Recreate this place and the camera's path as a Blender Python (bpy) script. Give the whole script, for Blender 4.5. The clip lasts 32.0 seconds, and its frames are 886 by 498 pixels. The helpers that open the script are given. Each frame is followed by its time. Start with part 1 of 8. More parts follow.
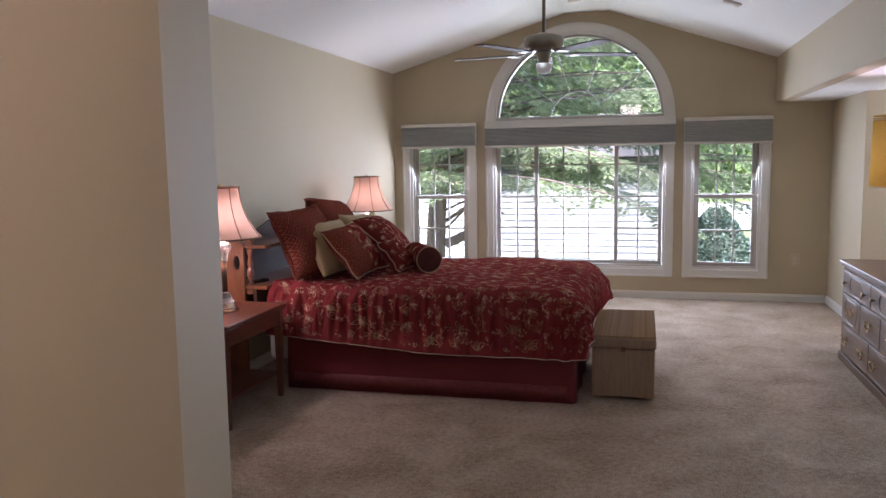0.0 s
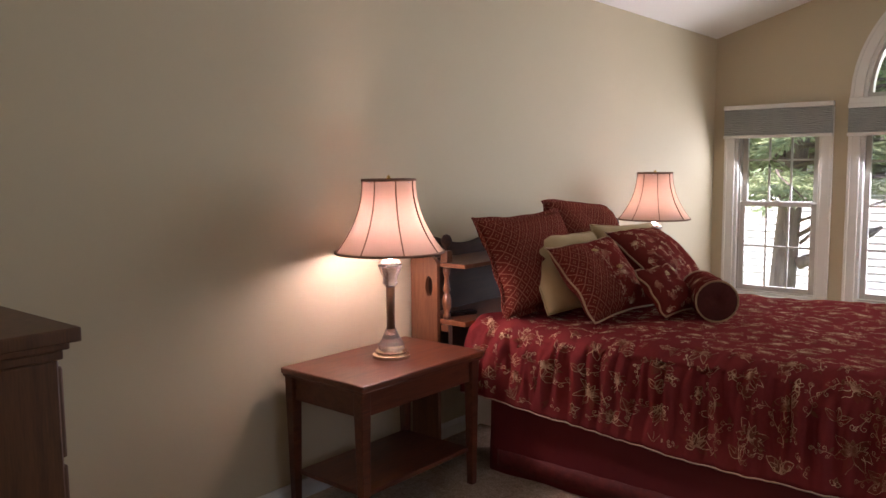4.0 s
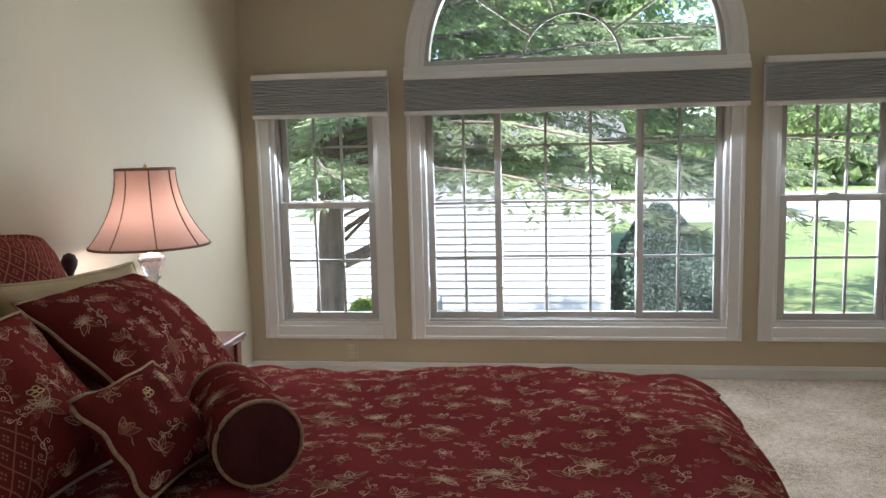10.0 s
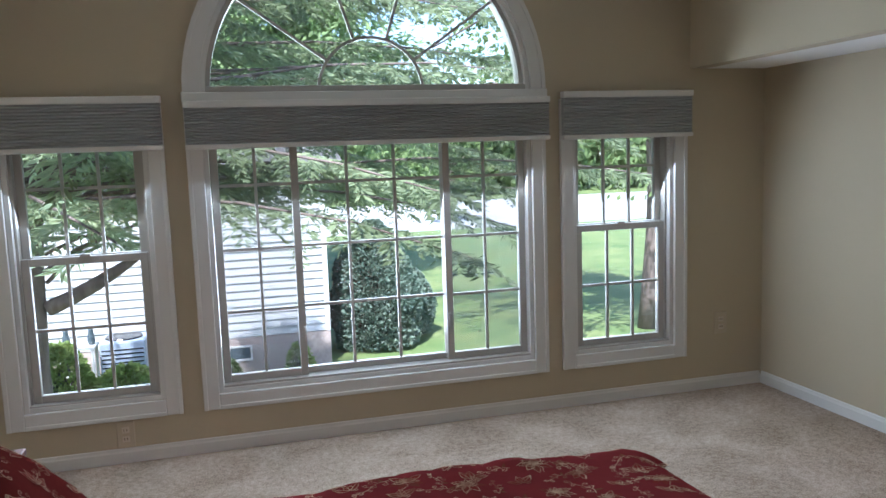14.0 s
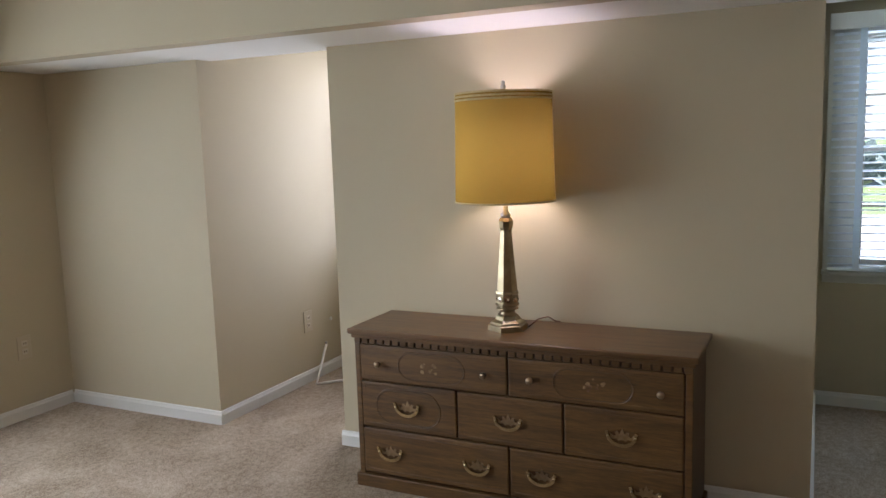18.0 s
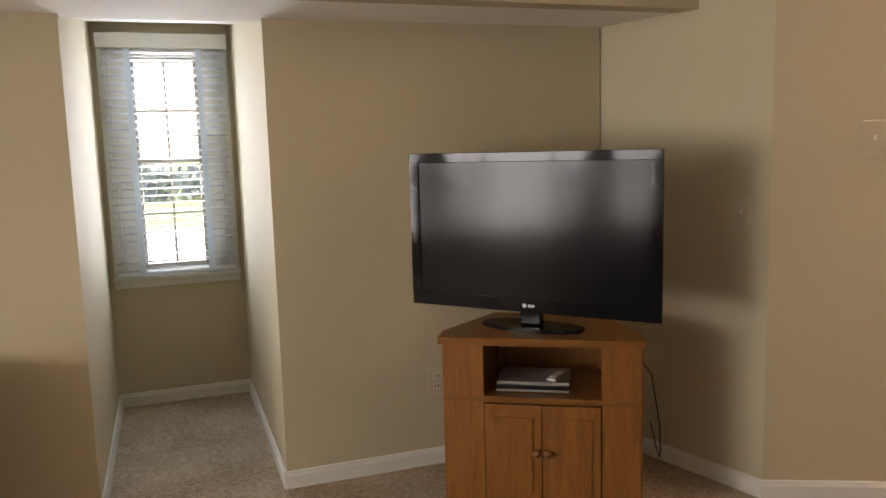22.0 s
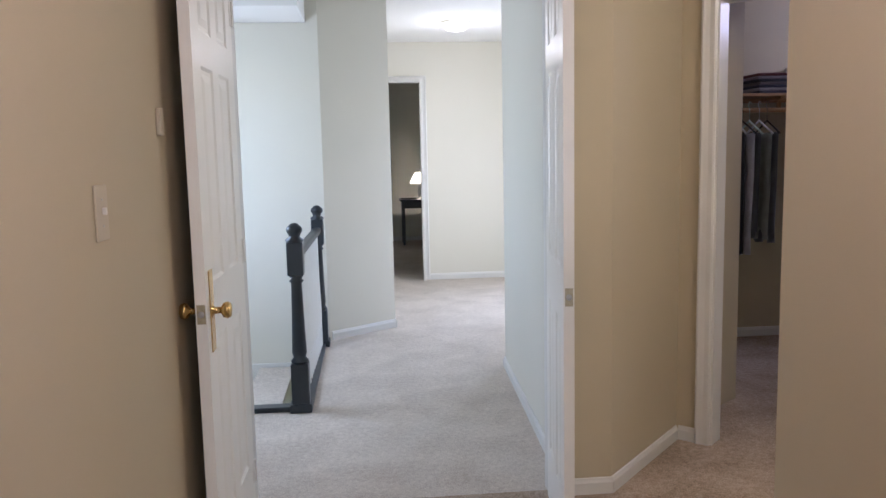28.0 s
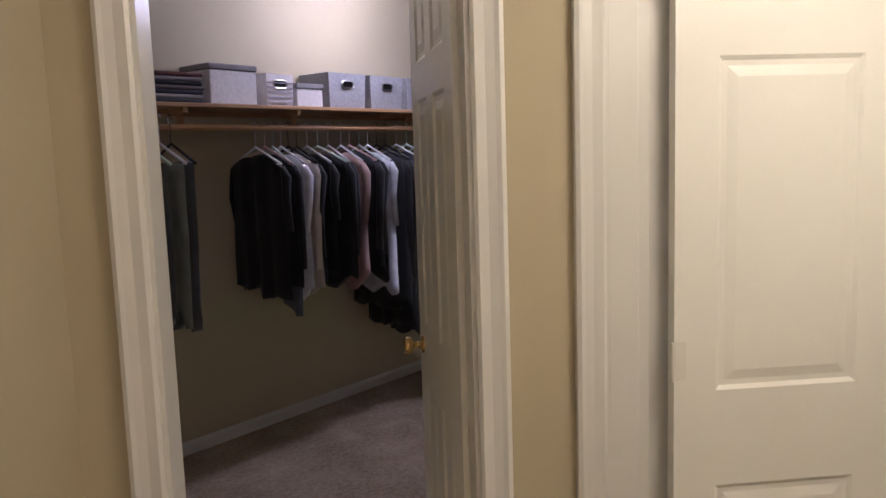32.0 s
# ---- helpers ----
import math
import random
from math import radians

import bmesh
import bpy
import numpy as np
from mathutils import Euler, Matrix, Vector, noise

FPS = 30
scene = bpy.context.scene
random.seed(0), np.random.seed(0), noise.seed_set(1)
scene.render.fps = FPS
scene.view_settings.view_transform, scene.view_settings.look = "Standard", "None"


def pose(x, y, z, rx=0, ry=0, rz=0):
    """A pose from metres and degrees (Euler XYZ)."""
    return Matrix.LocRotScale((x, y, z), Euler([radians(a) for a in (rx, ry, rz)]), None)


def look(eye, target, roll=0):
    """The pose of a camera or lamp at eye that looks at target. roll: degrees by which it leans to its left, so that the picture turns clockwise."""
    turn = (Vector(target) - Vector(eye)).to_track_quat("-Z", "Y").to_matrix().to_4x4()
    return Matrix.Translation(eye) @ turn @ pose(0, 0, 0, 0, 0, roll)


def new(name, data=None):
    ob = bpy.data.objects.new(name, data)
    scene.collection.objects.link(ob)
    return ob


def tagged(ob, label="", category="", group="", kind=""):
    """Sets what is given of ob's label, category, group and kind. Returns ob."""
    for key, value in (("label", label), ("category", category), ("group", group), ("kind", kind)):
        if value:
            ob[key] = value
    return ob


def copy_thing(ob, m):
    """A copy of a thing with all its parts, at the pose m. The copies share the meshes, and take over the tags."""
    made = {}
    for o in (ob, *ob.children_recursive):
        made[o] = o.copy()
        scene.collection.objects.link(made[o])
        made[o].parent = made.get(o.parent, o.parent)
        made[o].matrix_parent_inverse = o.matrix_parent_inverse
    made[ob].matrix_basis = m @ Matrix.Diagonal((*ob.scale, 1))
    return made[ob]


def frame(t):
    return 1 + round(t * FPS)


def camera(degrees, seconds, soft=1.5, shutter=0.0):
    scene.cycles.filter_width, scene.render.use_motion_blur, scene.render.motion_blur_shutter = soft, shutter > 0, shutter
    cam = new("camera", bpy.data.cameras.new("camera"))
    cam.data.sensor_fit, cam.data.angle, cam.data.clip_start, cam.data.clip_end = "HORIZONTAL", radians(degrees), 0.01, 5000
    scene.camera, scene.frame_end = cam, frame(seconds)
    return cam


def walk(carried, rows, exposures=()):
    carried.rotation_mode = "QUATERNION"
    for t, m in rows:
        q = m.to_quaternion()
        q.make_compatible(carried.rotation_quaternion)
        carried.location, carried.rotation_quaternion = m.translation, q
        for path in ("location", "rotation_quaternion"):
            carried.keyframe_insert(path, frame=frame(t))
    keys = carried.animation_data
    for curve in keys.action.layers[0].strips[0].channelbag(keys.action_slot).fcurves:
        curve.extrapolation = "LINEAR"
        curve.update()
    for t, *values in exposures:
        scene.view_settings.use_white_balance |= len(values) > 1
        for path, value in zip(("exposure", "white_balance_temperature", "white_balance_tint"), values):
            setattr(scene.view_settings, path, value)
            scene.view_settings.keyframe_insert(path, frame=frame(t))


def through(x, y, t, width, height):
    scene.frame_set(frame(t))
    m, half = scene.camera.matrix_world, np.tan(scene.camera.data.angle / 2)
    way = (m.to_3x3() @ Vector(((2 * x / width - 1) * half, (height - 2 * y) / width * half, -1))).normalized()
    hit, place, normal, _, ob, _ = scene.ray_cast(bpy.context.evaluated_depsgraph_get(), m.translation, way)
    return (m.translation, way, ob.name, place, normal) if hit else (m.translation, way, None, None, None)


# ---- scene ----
cam = camera(59.0, 32.0)
PATH = [
    (0, (2.457, -7.656, 1.355), (1.963, -5.732, 1.126), -0.9),
    (0.5, (2.431, -7.419, 1.358), (1.838, -5.522, 1.133), -0.8),
    (1, (2.429, -7.206, 1.347), (1.719, -5.35, 1.123), -0.7),
    (1.5, (2.445, -7.001, 1.346), (1.611, -5.197, 1.12), -0.6),
    (2.5, (2.39, -6.606, 1.34), (1.313, -4.939, 1.092), -0.2),
    (4.5, (2.289, -5.801, 1.257), (0.983, -4.3, 1.052), -0.7),
    (5, (2.407, -5.62, 1.283), (1.089, -4.13, 1.073), -0.8),
    (5.5, (2.452, -5.454, 1.223), (1.186, -3.917, 1.038), -1.8),
    (6, (2.426, -5.31, 1.139), (1.275, -3.685, 0.957), -1.9),
    (6.5, (2.371, -5.177, 1.127), (1.343, -3.472, 0.933), -1.1),
    (7, (2.309, -5.03, 1.112), (1.388, -3.264, 0.932), -1.3),
    (7.5, (2.273, -4.868, 1.106), (1.404, -3.078, 0.913), -1.3),
    (8, (2.187, -4.719, 1.113), (1.37, -2.905, 0.903), -1.5),
    (8.5, (2.008, -4.607, 1.151), (1.368, -2.726, 0.924), -1.2),
    (9, (1.918, -4.517, 1.17), (1.454, -2.587, 0.927), -1.3),
    (9.5, (1.812, -4.387, 1.214), (1.45, -2.436, 0.96), -1.4),
    (10, (1.684, -4.285, 1.258), (1.429, -2.316, 1.01), -1.4),
    (10.5, (1.553, -4.233, 1.3), (1.411, -2.252, 1.058), -1.5),
    (11, (1.415, -4.179, 1.34), (1.388, -2.194, 1.098), -1.5),
    (11.5, (1.337, -4.109, 1.325), (1.395, -2.123, 1.096), -1.6),
    (12, (1.291, -4.012, 1.33), (1.416, -2.028, 1.111), -1.6),
    (12.5, (1.229, -3.956, 1.362), (1.427, -1.979, 1.134), -1.7),
    (13, (1.151, -3.914, 1.394), (1.435, -1.949, 1.159), -1.8),
    (13.5, (1.101, -3.878, 1.386), (1.495, -1.931, 1.152), -1.8),
    (15.5, (1.116, -3.737, 1.418), (2.172, -2.06, 1.15), -2.0),
    (16, (1.126, -3.722, 1.402), (2.38, -2.187, 1.136), -1.7),
    (16.5, (1.092, -3.709, 1.401), (2.53, -2.345, 1.131), -1.8),
    (17, (1.091, -3.71, 1.388), (2.679, -2.525, 1.12), -1.8),
    (17.5, (1.109, -3.727, 1.388), (2.811, -2.712, 1.117), -1.8),
    (18, (1.122, -3.766, 1.383), (2.908, -2.908, 1.115), -1.8),
    (18.5, (1.122, -3.798, 1.385), (2.977, -3.1, 1.117), -1.8),
    (19, (1.122, -3.814, 1.382), (3.032, -3.283, 1.113), -1.7),
    (19.5, (1.127, -3.839, 1.377), (3.077, -3.482, 1.107), -1.6),
    (20, (1.125, -3.862, 1.364), (3.1, -3.692, 1.096), -1.6),
    (20.5, (1.107, -3.895, 1.369), (3.088, -3.916, 1.096), -1.7),
    (21, (1.098, -3.943, 1.354), (3.067, -4.166, 1.083), -1.7),
    (21.5, (1.084, -4.018, 1.348), (3.018, -4.45, 1.079), -1.6),
    (22, (1.071, -4.078, 1.346), (2.941, -4.736, 1.076), -1.6),
    (22.5, (1.069, -4.111, 1.343), (2.838, -5.003, 1.072), -1.5),
    (23, (1.131, -4.153, 1.341), (2.743, -5.303, 1.061), -1.1),
    (23.5, (1.223, -4.256, 1.33), (2.643, -5.638, 1.059), -0.6),
    (24, (1.331, -4.381, 1.316), (2.537, -5.956, 1.056), -0.8),
    (24.5, (1.47, -4.554, 1.307), (2.446, -6.283, 1.066), -0.95),
    (25, (1.68, -4.727, 1.321), (2.418, -6.57, 1.079), -1.05),
    (25.5, (1.816, -5.03, 1.312), (2.358, -6.941, 1.076), -1.13),
    (27.6, (2.312, -6.484, 1.357), (2.218, -8.467, 1.113), -1.27),
    (28, (2.385, -6.777, 1.447), (2.198, -8.753, 1.204), -1.25),
    (28.4, (2.387, -7.016, 1.524), (2.108, -8.982, 1.283), -1.35),
    (29.2, (2.312, -7.504, 1.528), (1.801, -9.423, 1.292), -1.46),
    (30, (2.244, -7.991, 1.545), (1.432, -9.804, 1.311), -1.49),
    (30.8, (2.027, -8.386, 1.568), (0.874, -10.002, 1.325), -2.03),
    (31.4, (1.830, -8.656, 1.573), (0.449, -10.081, 1.328), -1.81),
    (32, (1.629, -8.853, 1.546), (0.081, -10.095, 1.300), -1.83),
]
walk(cam, [(t, look(eye, target, roll)) for t, eye, target, roll in PATH],
     [(0.0, 2.25, 5600, 24), (2.0, 2.3, 5900, 25), (5.0, 2.4, 6450, 25), (6.0, 2.45, 6100, 21), (8.0, 2.35, 6000, 19), (10.0, 2.05, 5700, 13), (13.0, 1.8, 5200, 12), (16.0, 1.6, 5550, 16), (17.5, 2.05, 5700, 14),
      (19.0, 1.95, 6050, 15), (20.0, 2.15, 6200, 16), (21.0, 2.5, 6900, 18), (22.0, 2.75, 7300, 21), (23.0, 2.9, 7800, 23), (24.0, 2.8, 6450, 19), (25.0, 2.75, 6000, 19), (28.0, 2.05, 5450, 20), (30.0, 1.65, 6000, 18), (32.0, 1.95, 5900, 16)])

# ---- world and light ----
world = bpy.data.worlds.new("sky")
world.use_nodes = True
scene.world = world
_nt = world.node_tree
_sky = _nt.nodes.new("ShaderNodeTexSky")
_sky.sky_type, _sky.sun_disc = "NISHITA", False
_sky.sun_elevation, _sky.sun_rotation = radians(56), radians(206)
_nt.links.new(_sky.outputs[0], _nt.nodes["Background"].inputs[0])
_nt.nodes["Background"].inputs[1].default_value = 0.14


def lamp(kind, name, m, energy, colour, size=0.1, size_y=0.0):
    d = bpy.data.lights.new(name, kind)
    d.energy, d.color = energy, colour
    if kind == "AREA":
        d.size = size
        if size_y:
            d.shape, d.size_y = "RECTANGLE", size_y
    elif kind == "SUN":
        d.angle = size
    else:
        d.shadow_soft_size = size
    ob = new(name, d)
    ob.matrix_world = m
    return ob


lamp("SUN", "sun", look((-2.5, -5.0, 8.4), (0, 0, 0)), 4.6, (1.0, 0.95, 0.86), radians(0.6))
# sky light standing in the window openings
lamp("AREA", "sky_window_west", look((0.47, 0.16, 0.97), (0.47, -1.7, 0.0)), 4.5, (0.90, 0.96, 1.0), 0.6, 1.3)
lamp("AREA", "sky_window_middle", look((1.84, 0.16, 0.97), (1.84, -1.7, 0.0)), 17, (0.90, 0.96, 1.0), 1.6, 1.3)
lamp("AREA", "sky_window_east", look((3.19, 0.16, 0.97), (3.19, -1.7, 0.0)), 5, (0.90, 0.96, 1.0), 0.6, 1.3)
lamp("AREA", "sky_window_arch", look((1.84, 0.16, 2.05), (1.84, -3, 1.6)), 4.2, (0.92, 1.0, 0.90), 1.4, 0.6)
lamp("AREA", "sky_dormer_north", look((5.50, -1.44, 1.3), (4, -1.44, 1.0)), 5.5, (0.95, 0.93, 1.0), 0.6, 1.1)
lamp("AREA", "sky_dormer_south", look((5.33, -4.11, 1.3), (4, -4.11, 1.28)), 1.3, (0.60, 0.80, 1.0), 0.34, 1.05)
lamp("AREA", "sky_dormer_outside", look((5.66, -4.11, 1.4), (4, -4.11, 1.2)), 6, (0.86, 0.94, 1.0), 0.5, 1.2)
# the lamps that are lit
lamp("POINT", "bulb_near", pose(0.255, -3.872, 1.025), 3.0, (1.0, 0.82, 0.82), 0.062)
lamp("POINT", "bulb_far", pose(0.29, -1.66, 1.025), 2.1, (1.0, 0.82, 0.82), 0.062)
lamp("POINT", "bulb_dresser", pose(3.90, -2.70, 1.36), 1.7, (0.98, 0.84, 1.0), 0.09)
lamp("POINT", "bulb_hall", pose(2.20, -7.55, 2.28), 6.0, (1.0, 0.76, 0.66), 0.2)
lamp("POINT", "bulb_niche", pose(0.35, -8.62, 2.28), 10.5, (1.0, 0.86, 0.68), 0.3)
lamp("POINT", "bulb_landing", pose(1.50, -14.35, 2.42), 1.6, (1.0, 0.93, 0.84), 0.1)
lamp("POINT", "bulb_closet", pose(-1.75, -11.75, 2.50), 8.5, (0.82, 0.78, 1.0), 0.08)
lamp("POINT", "bulb_desk", pose(1.55, -19.4, 1.05), 3, (1.0, 0.85, 0.66), 0.03)
# Area lamps in unseen openings added to the stair and landing walls.
lamp("AREA", "stairwell_fill", look((4.36, -11.6, 1.5), (3.0, -11.9, 0.9)), 9.5, (0.84, 0.94, 1.0), 1.2, 1.1)
lamp("AREA", "landing_daylight", look((0.26, -13.9, 1.3), (3.0, -14.2, 0.9)), 9.5, (0.92, 0.97, 1.0), 1.3, 1.4)


# ---- materials ----
def mat(name, colour, rough=0.6, metal=0.0, spots=(), bump=0.0, bump_scale=200.0, second=None, scale=6.0, amount=0.5,
        stretch=(1, 1, 1), emit=0.0, coat=0.0, sheen=0.0):
    """A painted or woven surface: base colour, a broad mottling towards `second`, and fine relief."""
    m = bpy.data.materials.new(name)
    m.use_nodes = True
    nt = m.node_tree
    b = nt.nodes["Principled BSDF"]
    b.inputs["Base Color"].default_value = (*colour, 1)
    b.inputs["Roughness"].default_value, b.inputs["Metallic"].default_value = rough, metal
    b.inputs["Coat Weight"].default_value = coat
    b.inputs["Sheen Weight"].default_value = sheen
    tc = nt.nodes.new("ShaderNodeTexCoord")
    mp = nt.nodes.new("ShaderNodeMapping")
    mp.inputs["Scale"].default_value = stretch
    nt.links.new(tc.outputs["Object"], mp.inputs[0])
    if second:
        n = nt.nodes.new("ShaderNodeTexNoise")
        n.inputs["Scale"].default_value, n.inputs["Detail"].default_value = scale, 5
        nt.links.new(mp.outputs[0], n.inputs["Vector"])
        r = nt.nodes.new("ShaderNodeMapRange")
        r.inputs["From Min"].default_value, r.inputs["From Max"].default_value = 0.5 - 0.25 / max(amount, 0.01) * 0.5, 0.5 + 0.25 / max(amount, 0.01) * 0.5
        nt.links.new(n.outputs[0], r.inputs[0])
        x = nt.nodes.new("ShaderNodeMix")
        x.data_type = "RGBA"
        x.inputs["A"].default_value, x.inputs["B"].default_value = (*colour, 1), (*second, 1)
        nt.links.new(r.outputs[0], x.inputs["Factor"])
        nt.links.new(x.outputs["Result"], b.inputs["Base Color"])
    if bump:
        n2 = nt.nodes.new("ShaderNodeTexNoise")
        n2.inputs["Scale"].default_value, n2.inputs["Detail"].default_value = bump_scale, 3
        nt.links.new(mp.outputs[0], n2.inputs["Vector"])
        bp = nt.nodes.new("ShaderNodeBump")
        bp.inputs["Strength"].default_value, bp.inputs["Distance"].default_value = bump, 0.004
        nt.links.new(n2.outputs[0], bp.inputs["Height"])
        nt.links.new(bp.outputs[0], b.inputs["Normal"])
    if emit:
        b.inputs["Emission Color"].default_value = (*colour, 1)
        b.inputs["Emission Strength"].default_value = emit
    return m


def glass_mat(name, colour=(1, 1, 1), rough=0.0):
    """Thin clear pane: mostly see-through, with a Fresnel gloss."""
    m = bpy.data.materials.new(name)
    m.use_nodes = True
    nt = m.node_tree
    nt.nodes.remove(nt.nodes["Principled BSDF"])
    out = nt.nodes["Material Output"]
    t, g, f, x = (nt.nodes.new("ShaderNode" + k) for k in ("BsdfTransparent", "BsdfGlossy", "Fresnel", "MixShader"))
    t.inputs[0].default_value = (*colour, 1)
    g.inputs["Roughness"].default_value = rough
    f.inputs[0].default_value = 1.45
    nt.links.new(f.outputs[0], x.inputs[0]), nt.links.new(t.outputs[0], x.inputs[1]), nt.links.new(g.outputs[0], x.inputs[2])
    nt.links.new(x.outputs[0], out.inputs[0])
    return m


def wood_mat(name, dark, light, rough=0.35, grain=9.0, axis="x", coat=0.3):
    m = bpy.data.materials.new(name)
    m.use_nodes = True
    nt = m.node_tree
    b = nt.nodes["Principled BSDF"]
    b.inputs["Roughness"].default_value, b.inputs["Coat Weight"].default_value = rough, coat
    b.inputs["Coat Roughness"].default_value = 0.2
    tc, mp = nt.nodes.new("ShaderNodeTexCoord"), nt.nodes.new("ShaderNodeMapping")
    mp.inputs["Scale"].default_value = {"x": (1, 12, 12), "y": (12, 1, 12), "z": (12, 12, 1)}[axis]
    nt.links.new(tc.outputs["Object"], mp.inputs[0])
    n, n2 = nt.nodes.new("ShaderNodeTexNoise"), nt.nodes.new("ShaderNodeTexNoise")
    n.inputs["Scale"].default_value, n.inputs["Detail"].default_value, n.inputs["Distortion"].default_value = grain * 0.35, 6, 1.2
    n2.inputs["Scale"].default_value, n2.inputs["Detail"].default_value = grain * 3, 8
    for q in (n, n2):
        nt.links.new(mp.outputs[0], q.inputs["Vector"])
    add = nt.nodes.new("ShaderNodeMath")
    add.operation, add.inputs[1].default_value = "MULTIPLY_ADD", 0.6
    nt.links.new(n.outputs[0], add.inputs[0])
    sc = nt.nodes.new("ShaderNodeMath")
    sc.operation, sc.inputs[1].default_value = "MULTIPLY", 0.4
    nt.links.new(n2.outputs[0], sc.inputs[0]), nt.links.new(sc.outputs[0], add.inputs[2])
    r = nt.nodes.new("ShaderNodeValToRGB")
    r.color_ramp.elements[0].position, r.color_ramp.elements[0].color = 0.35, (*dark, 1)
    r.color_ramp.elements[1].position, r.color_ramp.elements[1].color = 0.65, (*light, 1)
    nt.links.new(add.outputs[0], r.inputs[0])
    nt.links.new(r.outputs[0], b.inputs["Base Color"])
    bp = nt.nodes.new("ShaderNodeBump")
    bp.inputs["Strength"].default_value, bp.inputs["Distance"].default_value = 0.12, 0.001
    nt.links.new(n2.outputs[0], bp.inputs["Height"]), nt.links.new(bp.outputs[0], b.inputs["Normal"])
    return m


M_WALL = mat("wall_paint", (0.45, 0.388, 0.262), 0.75, second=(0.49, 0.424, 0.290), scale=1.3, amount=0.3, bump=0.08, bump_scale=350)
M_HALL = mat("hallway_paint", (0.62, 0.60, 0.50), 0.75, second=(0.66, 0.63, 0.54), scale=1.2, amount=0.3, bump=0.08, bump_scale=350)
M_CEIL = mat("ceiling_paint", (0.80, 0.79, 0.75), 0.85, second=(0.76, 0.75, 0.71), scale=1.0, amount=0.3, bump=0.12, bump_scale=260)
M_TRIM = mat("white_trim_paint", (0.67, 0.66, 0.615), 0.35, second=(0.62, 0.61, 0.565), scale=3.0, amount=0.35, bump=0.03, bump_scale=60)


def carpet_mat(name, dark, light):
    """Cut-pile carpet: tuft speckle, brushed patches and a soft relief."""
    m = bpy.data.materials.new(name)
    m.use_nodes = True
    nt = m.node_tree
    b = nt.nodes["Principled BSDF"]
    b.inputs["Roughness"].default_value = 1.0
    b.inputs["Specular IOR Level"].default_value = 0.1
    tc = nt.nodes.new("ShaderNodeTexCoord")
    ns = []
    for sc, de, dist in ((3.4, 7, 0.5), (38.0, 3, 0.0), (150.0, 2, 0.0)):
        n = nt.nodes.new("ShaderNodeTexNoise")
        n.inputs["Scale"].default_value, n.inputs["Detail"].default_value, n.inputs["Distortion"].default_value = sc, de, dist
        nt.links.new(tc.outputs["Object"], n.inputs["Vector"])
        ns.append(n.outputs[0])
    def mix(a, w, c):
        q = nt.nodes.new("ShaderNodeMath")
        q.operation, q.inputs[1].default_value = "MULTIPLY_ADD", w
        nt.links.new(a, q.inputs[0])
        if isinstance(c, float):
            q.inputs[2].default_value = c
        else:
            nt.links.new(c, q.inputs[2])
        return q.outputs[0]
    h = mix(ns[0], 1.25, mix(ns[1], 1.2, mix(ns[2], 2.2, -1.83)))
    x = nt.nodes.new("ShaderNodeMix")
    x.data_type, x.clamp_factor = "RGBA", True
    x.inputs["A"].default_value, x.inputs["B"].default_value = (*dark, 1), (*light, 1)
    nt.links.new(h, x.inputs["Factor"]), nt.links.new(x.outputs["Result"], b.inputs["Base Color"])
    bp = nt.nodes.new("ShaderNodeBump")
    bp.inputs["Strength"].default_value, bp.inputs["Distance"].default_value = 0.9, 0.008
    nt.links.new(mix(ns[1], 0.6, ns[2]), bp.inputs["Height"]), nt.links.new(bp.outputs[0], b.inputs["Normal"])
    return m


M_CARPET = carpet_mat("beige_carpet", (0.22, 0.165, 0.11), (0.52, 0.42, 0.32))
# Bedroom carpet again, the hall's brighter light put into a paler colour.
M_LITCARPET = carpet_mat("lit_hall_carpet", (0.44, 0.385, 0.32), (0.68, 0.615, 0.53))
M_GLASS = glass_mat("window_glass")


def screen_mat(name, colour, cover):
    """Fine insect mesh: mostly open, the wires grey."""
    m = bpy.data.materials.new(name)
    m.use_nodes = True
    nt = m.node_tree
    nt.nodes.remove(nt.nodes["Principled BSDF"])
    t, d, x = (nt.nodes.new("ShaderNode" + k) for k in ("BsdfTransparent", "BsdfDiffuse", "MixShader"))
    d.inputs[0].default_value = (*colour, 1)
    x.inputs[0].default_value = cover
    nt.links.new(t.outputs[0], x.inputs[1]), nt.links.new(d.outputs[0], x.inputs[2]), nt.links.new(x.outputs[0], nt.nodes["Material Output"].inputs[0])
    return m


M_MESH = screen_mat("grey_insect_mesh", (0.14, 0.15, 0.155), 0.22)
M_CHERRY = wood_mat("cherry_wood", (0.075, 0.020, 0.010), (0.15, 0.044, 0.021), 0.38, axis="y", coat=0.15)
M_OAK = wood_mat("honey_wood", (0.16, 0.057, 0.010), (0.27, 0.105, 0.019), 0.4, axis="z")
M_BLACK = mat("black_gloss_plastic", (0.008, 0.008, 0.009), 0.18, second=(0.011, 0.011, 0.012), scale=2)
M_DARKPAINT = mat("dark_painted_wood", (0.012, 0.017, 0.02), 0.35, second=(0.02, 0.025, 0.03), scale=6)


# ---- building blocks ----
def part(name, bm, material, parent=None, label="", smooth=False):
    me = bpy.data.meshes.new(name)
    bmesh.ops.recalc_face_normals(bm, faces=bm.faces)
    bm.to_mesh(me)
    bm.free()
    if material is not None:
        me.materials.append(material)
    if smooth:
        me.polygons.foreach_set("use_smooth", [True] * len(me.polygons))
        me.update()
    ob = new(name, me)
    if parent is not None:
        ob.parent = parent
    if label:
        ob["label"] = label
    return ob


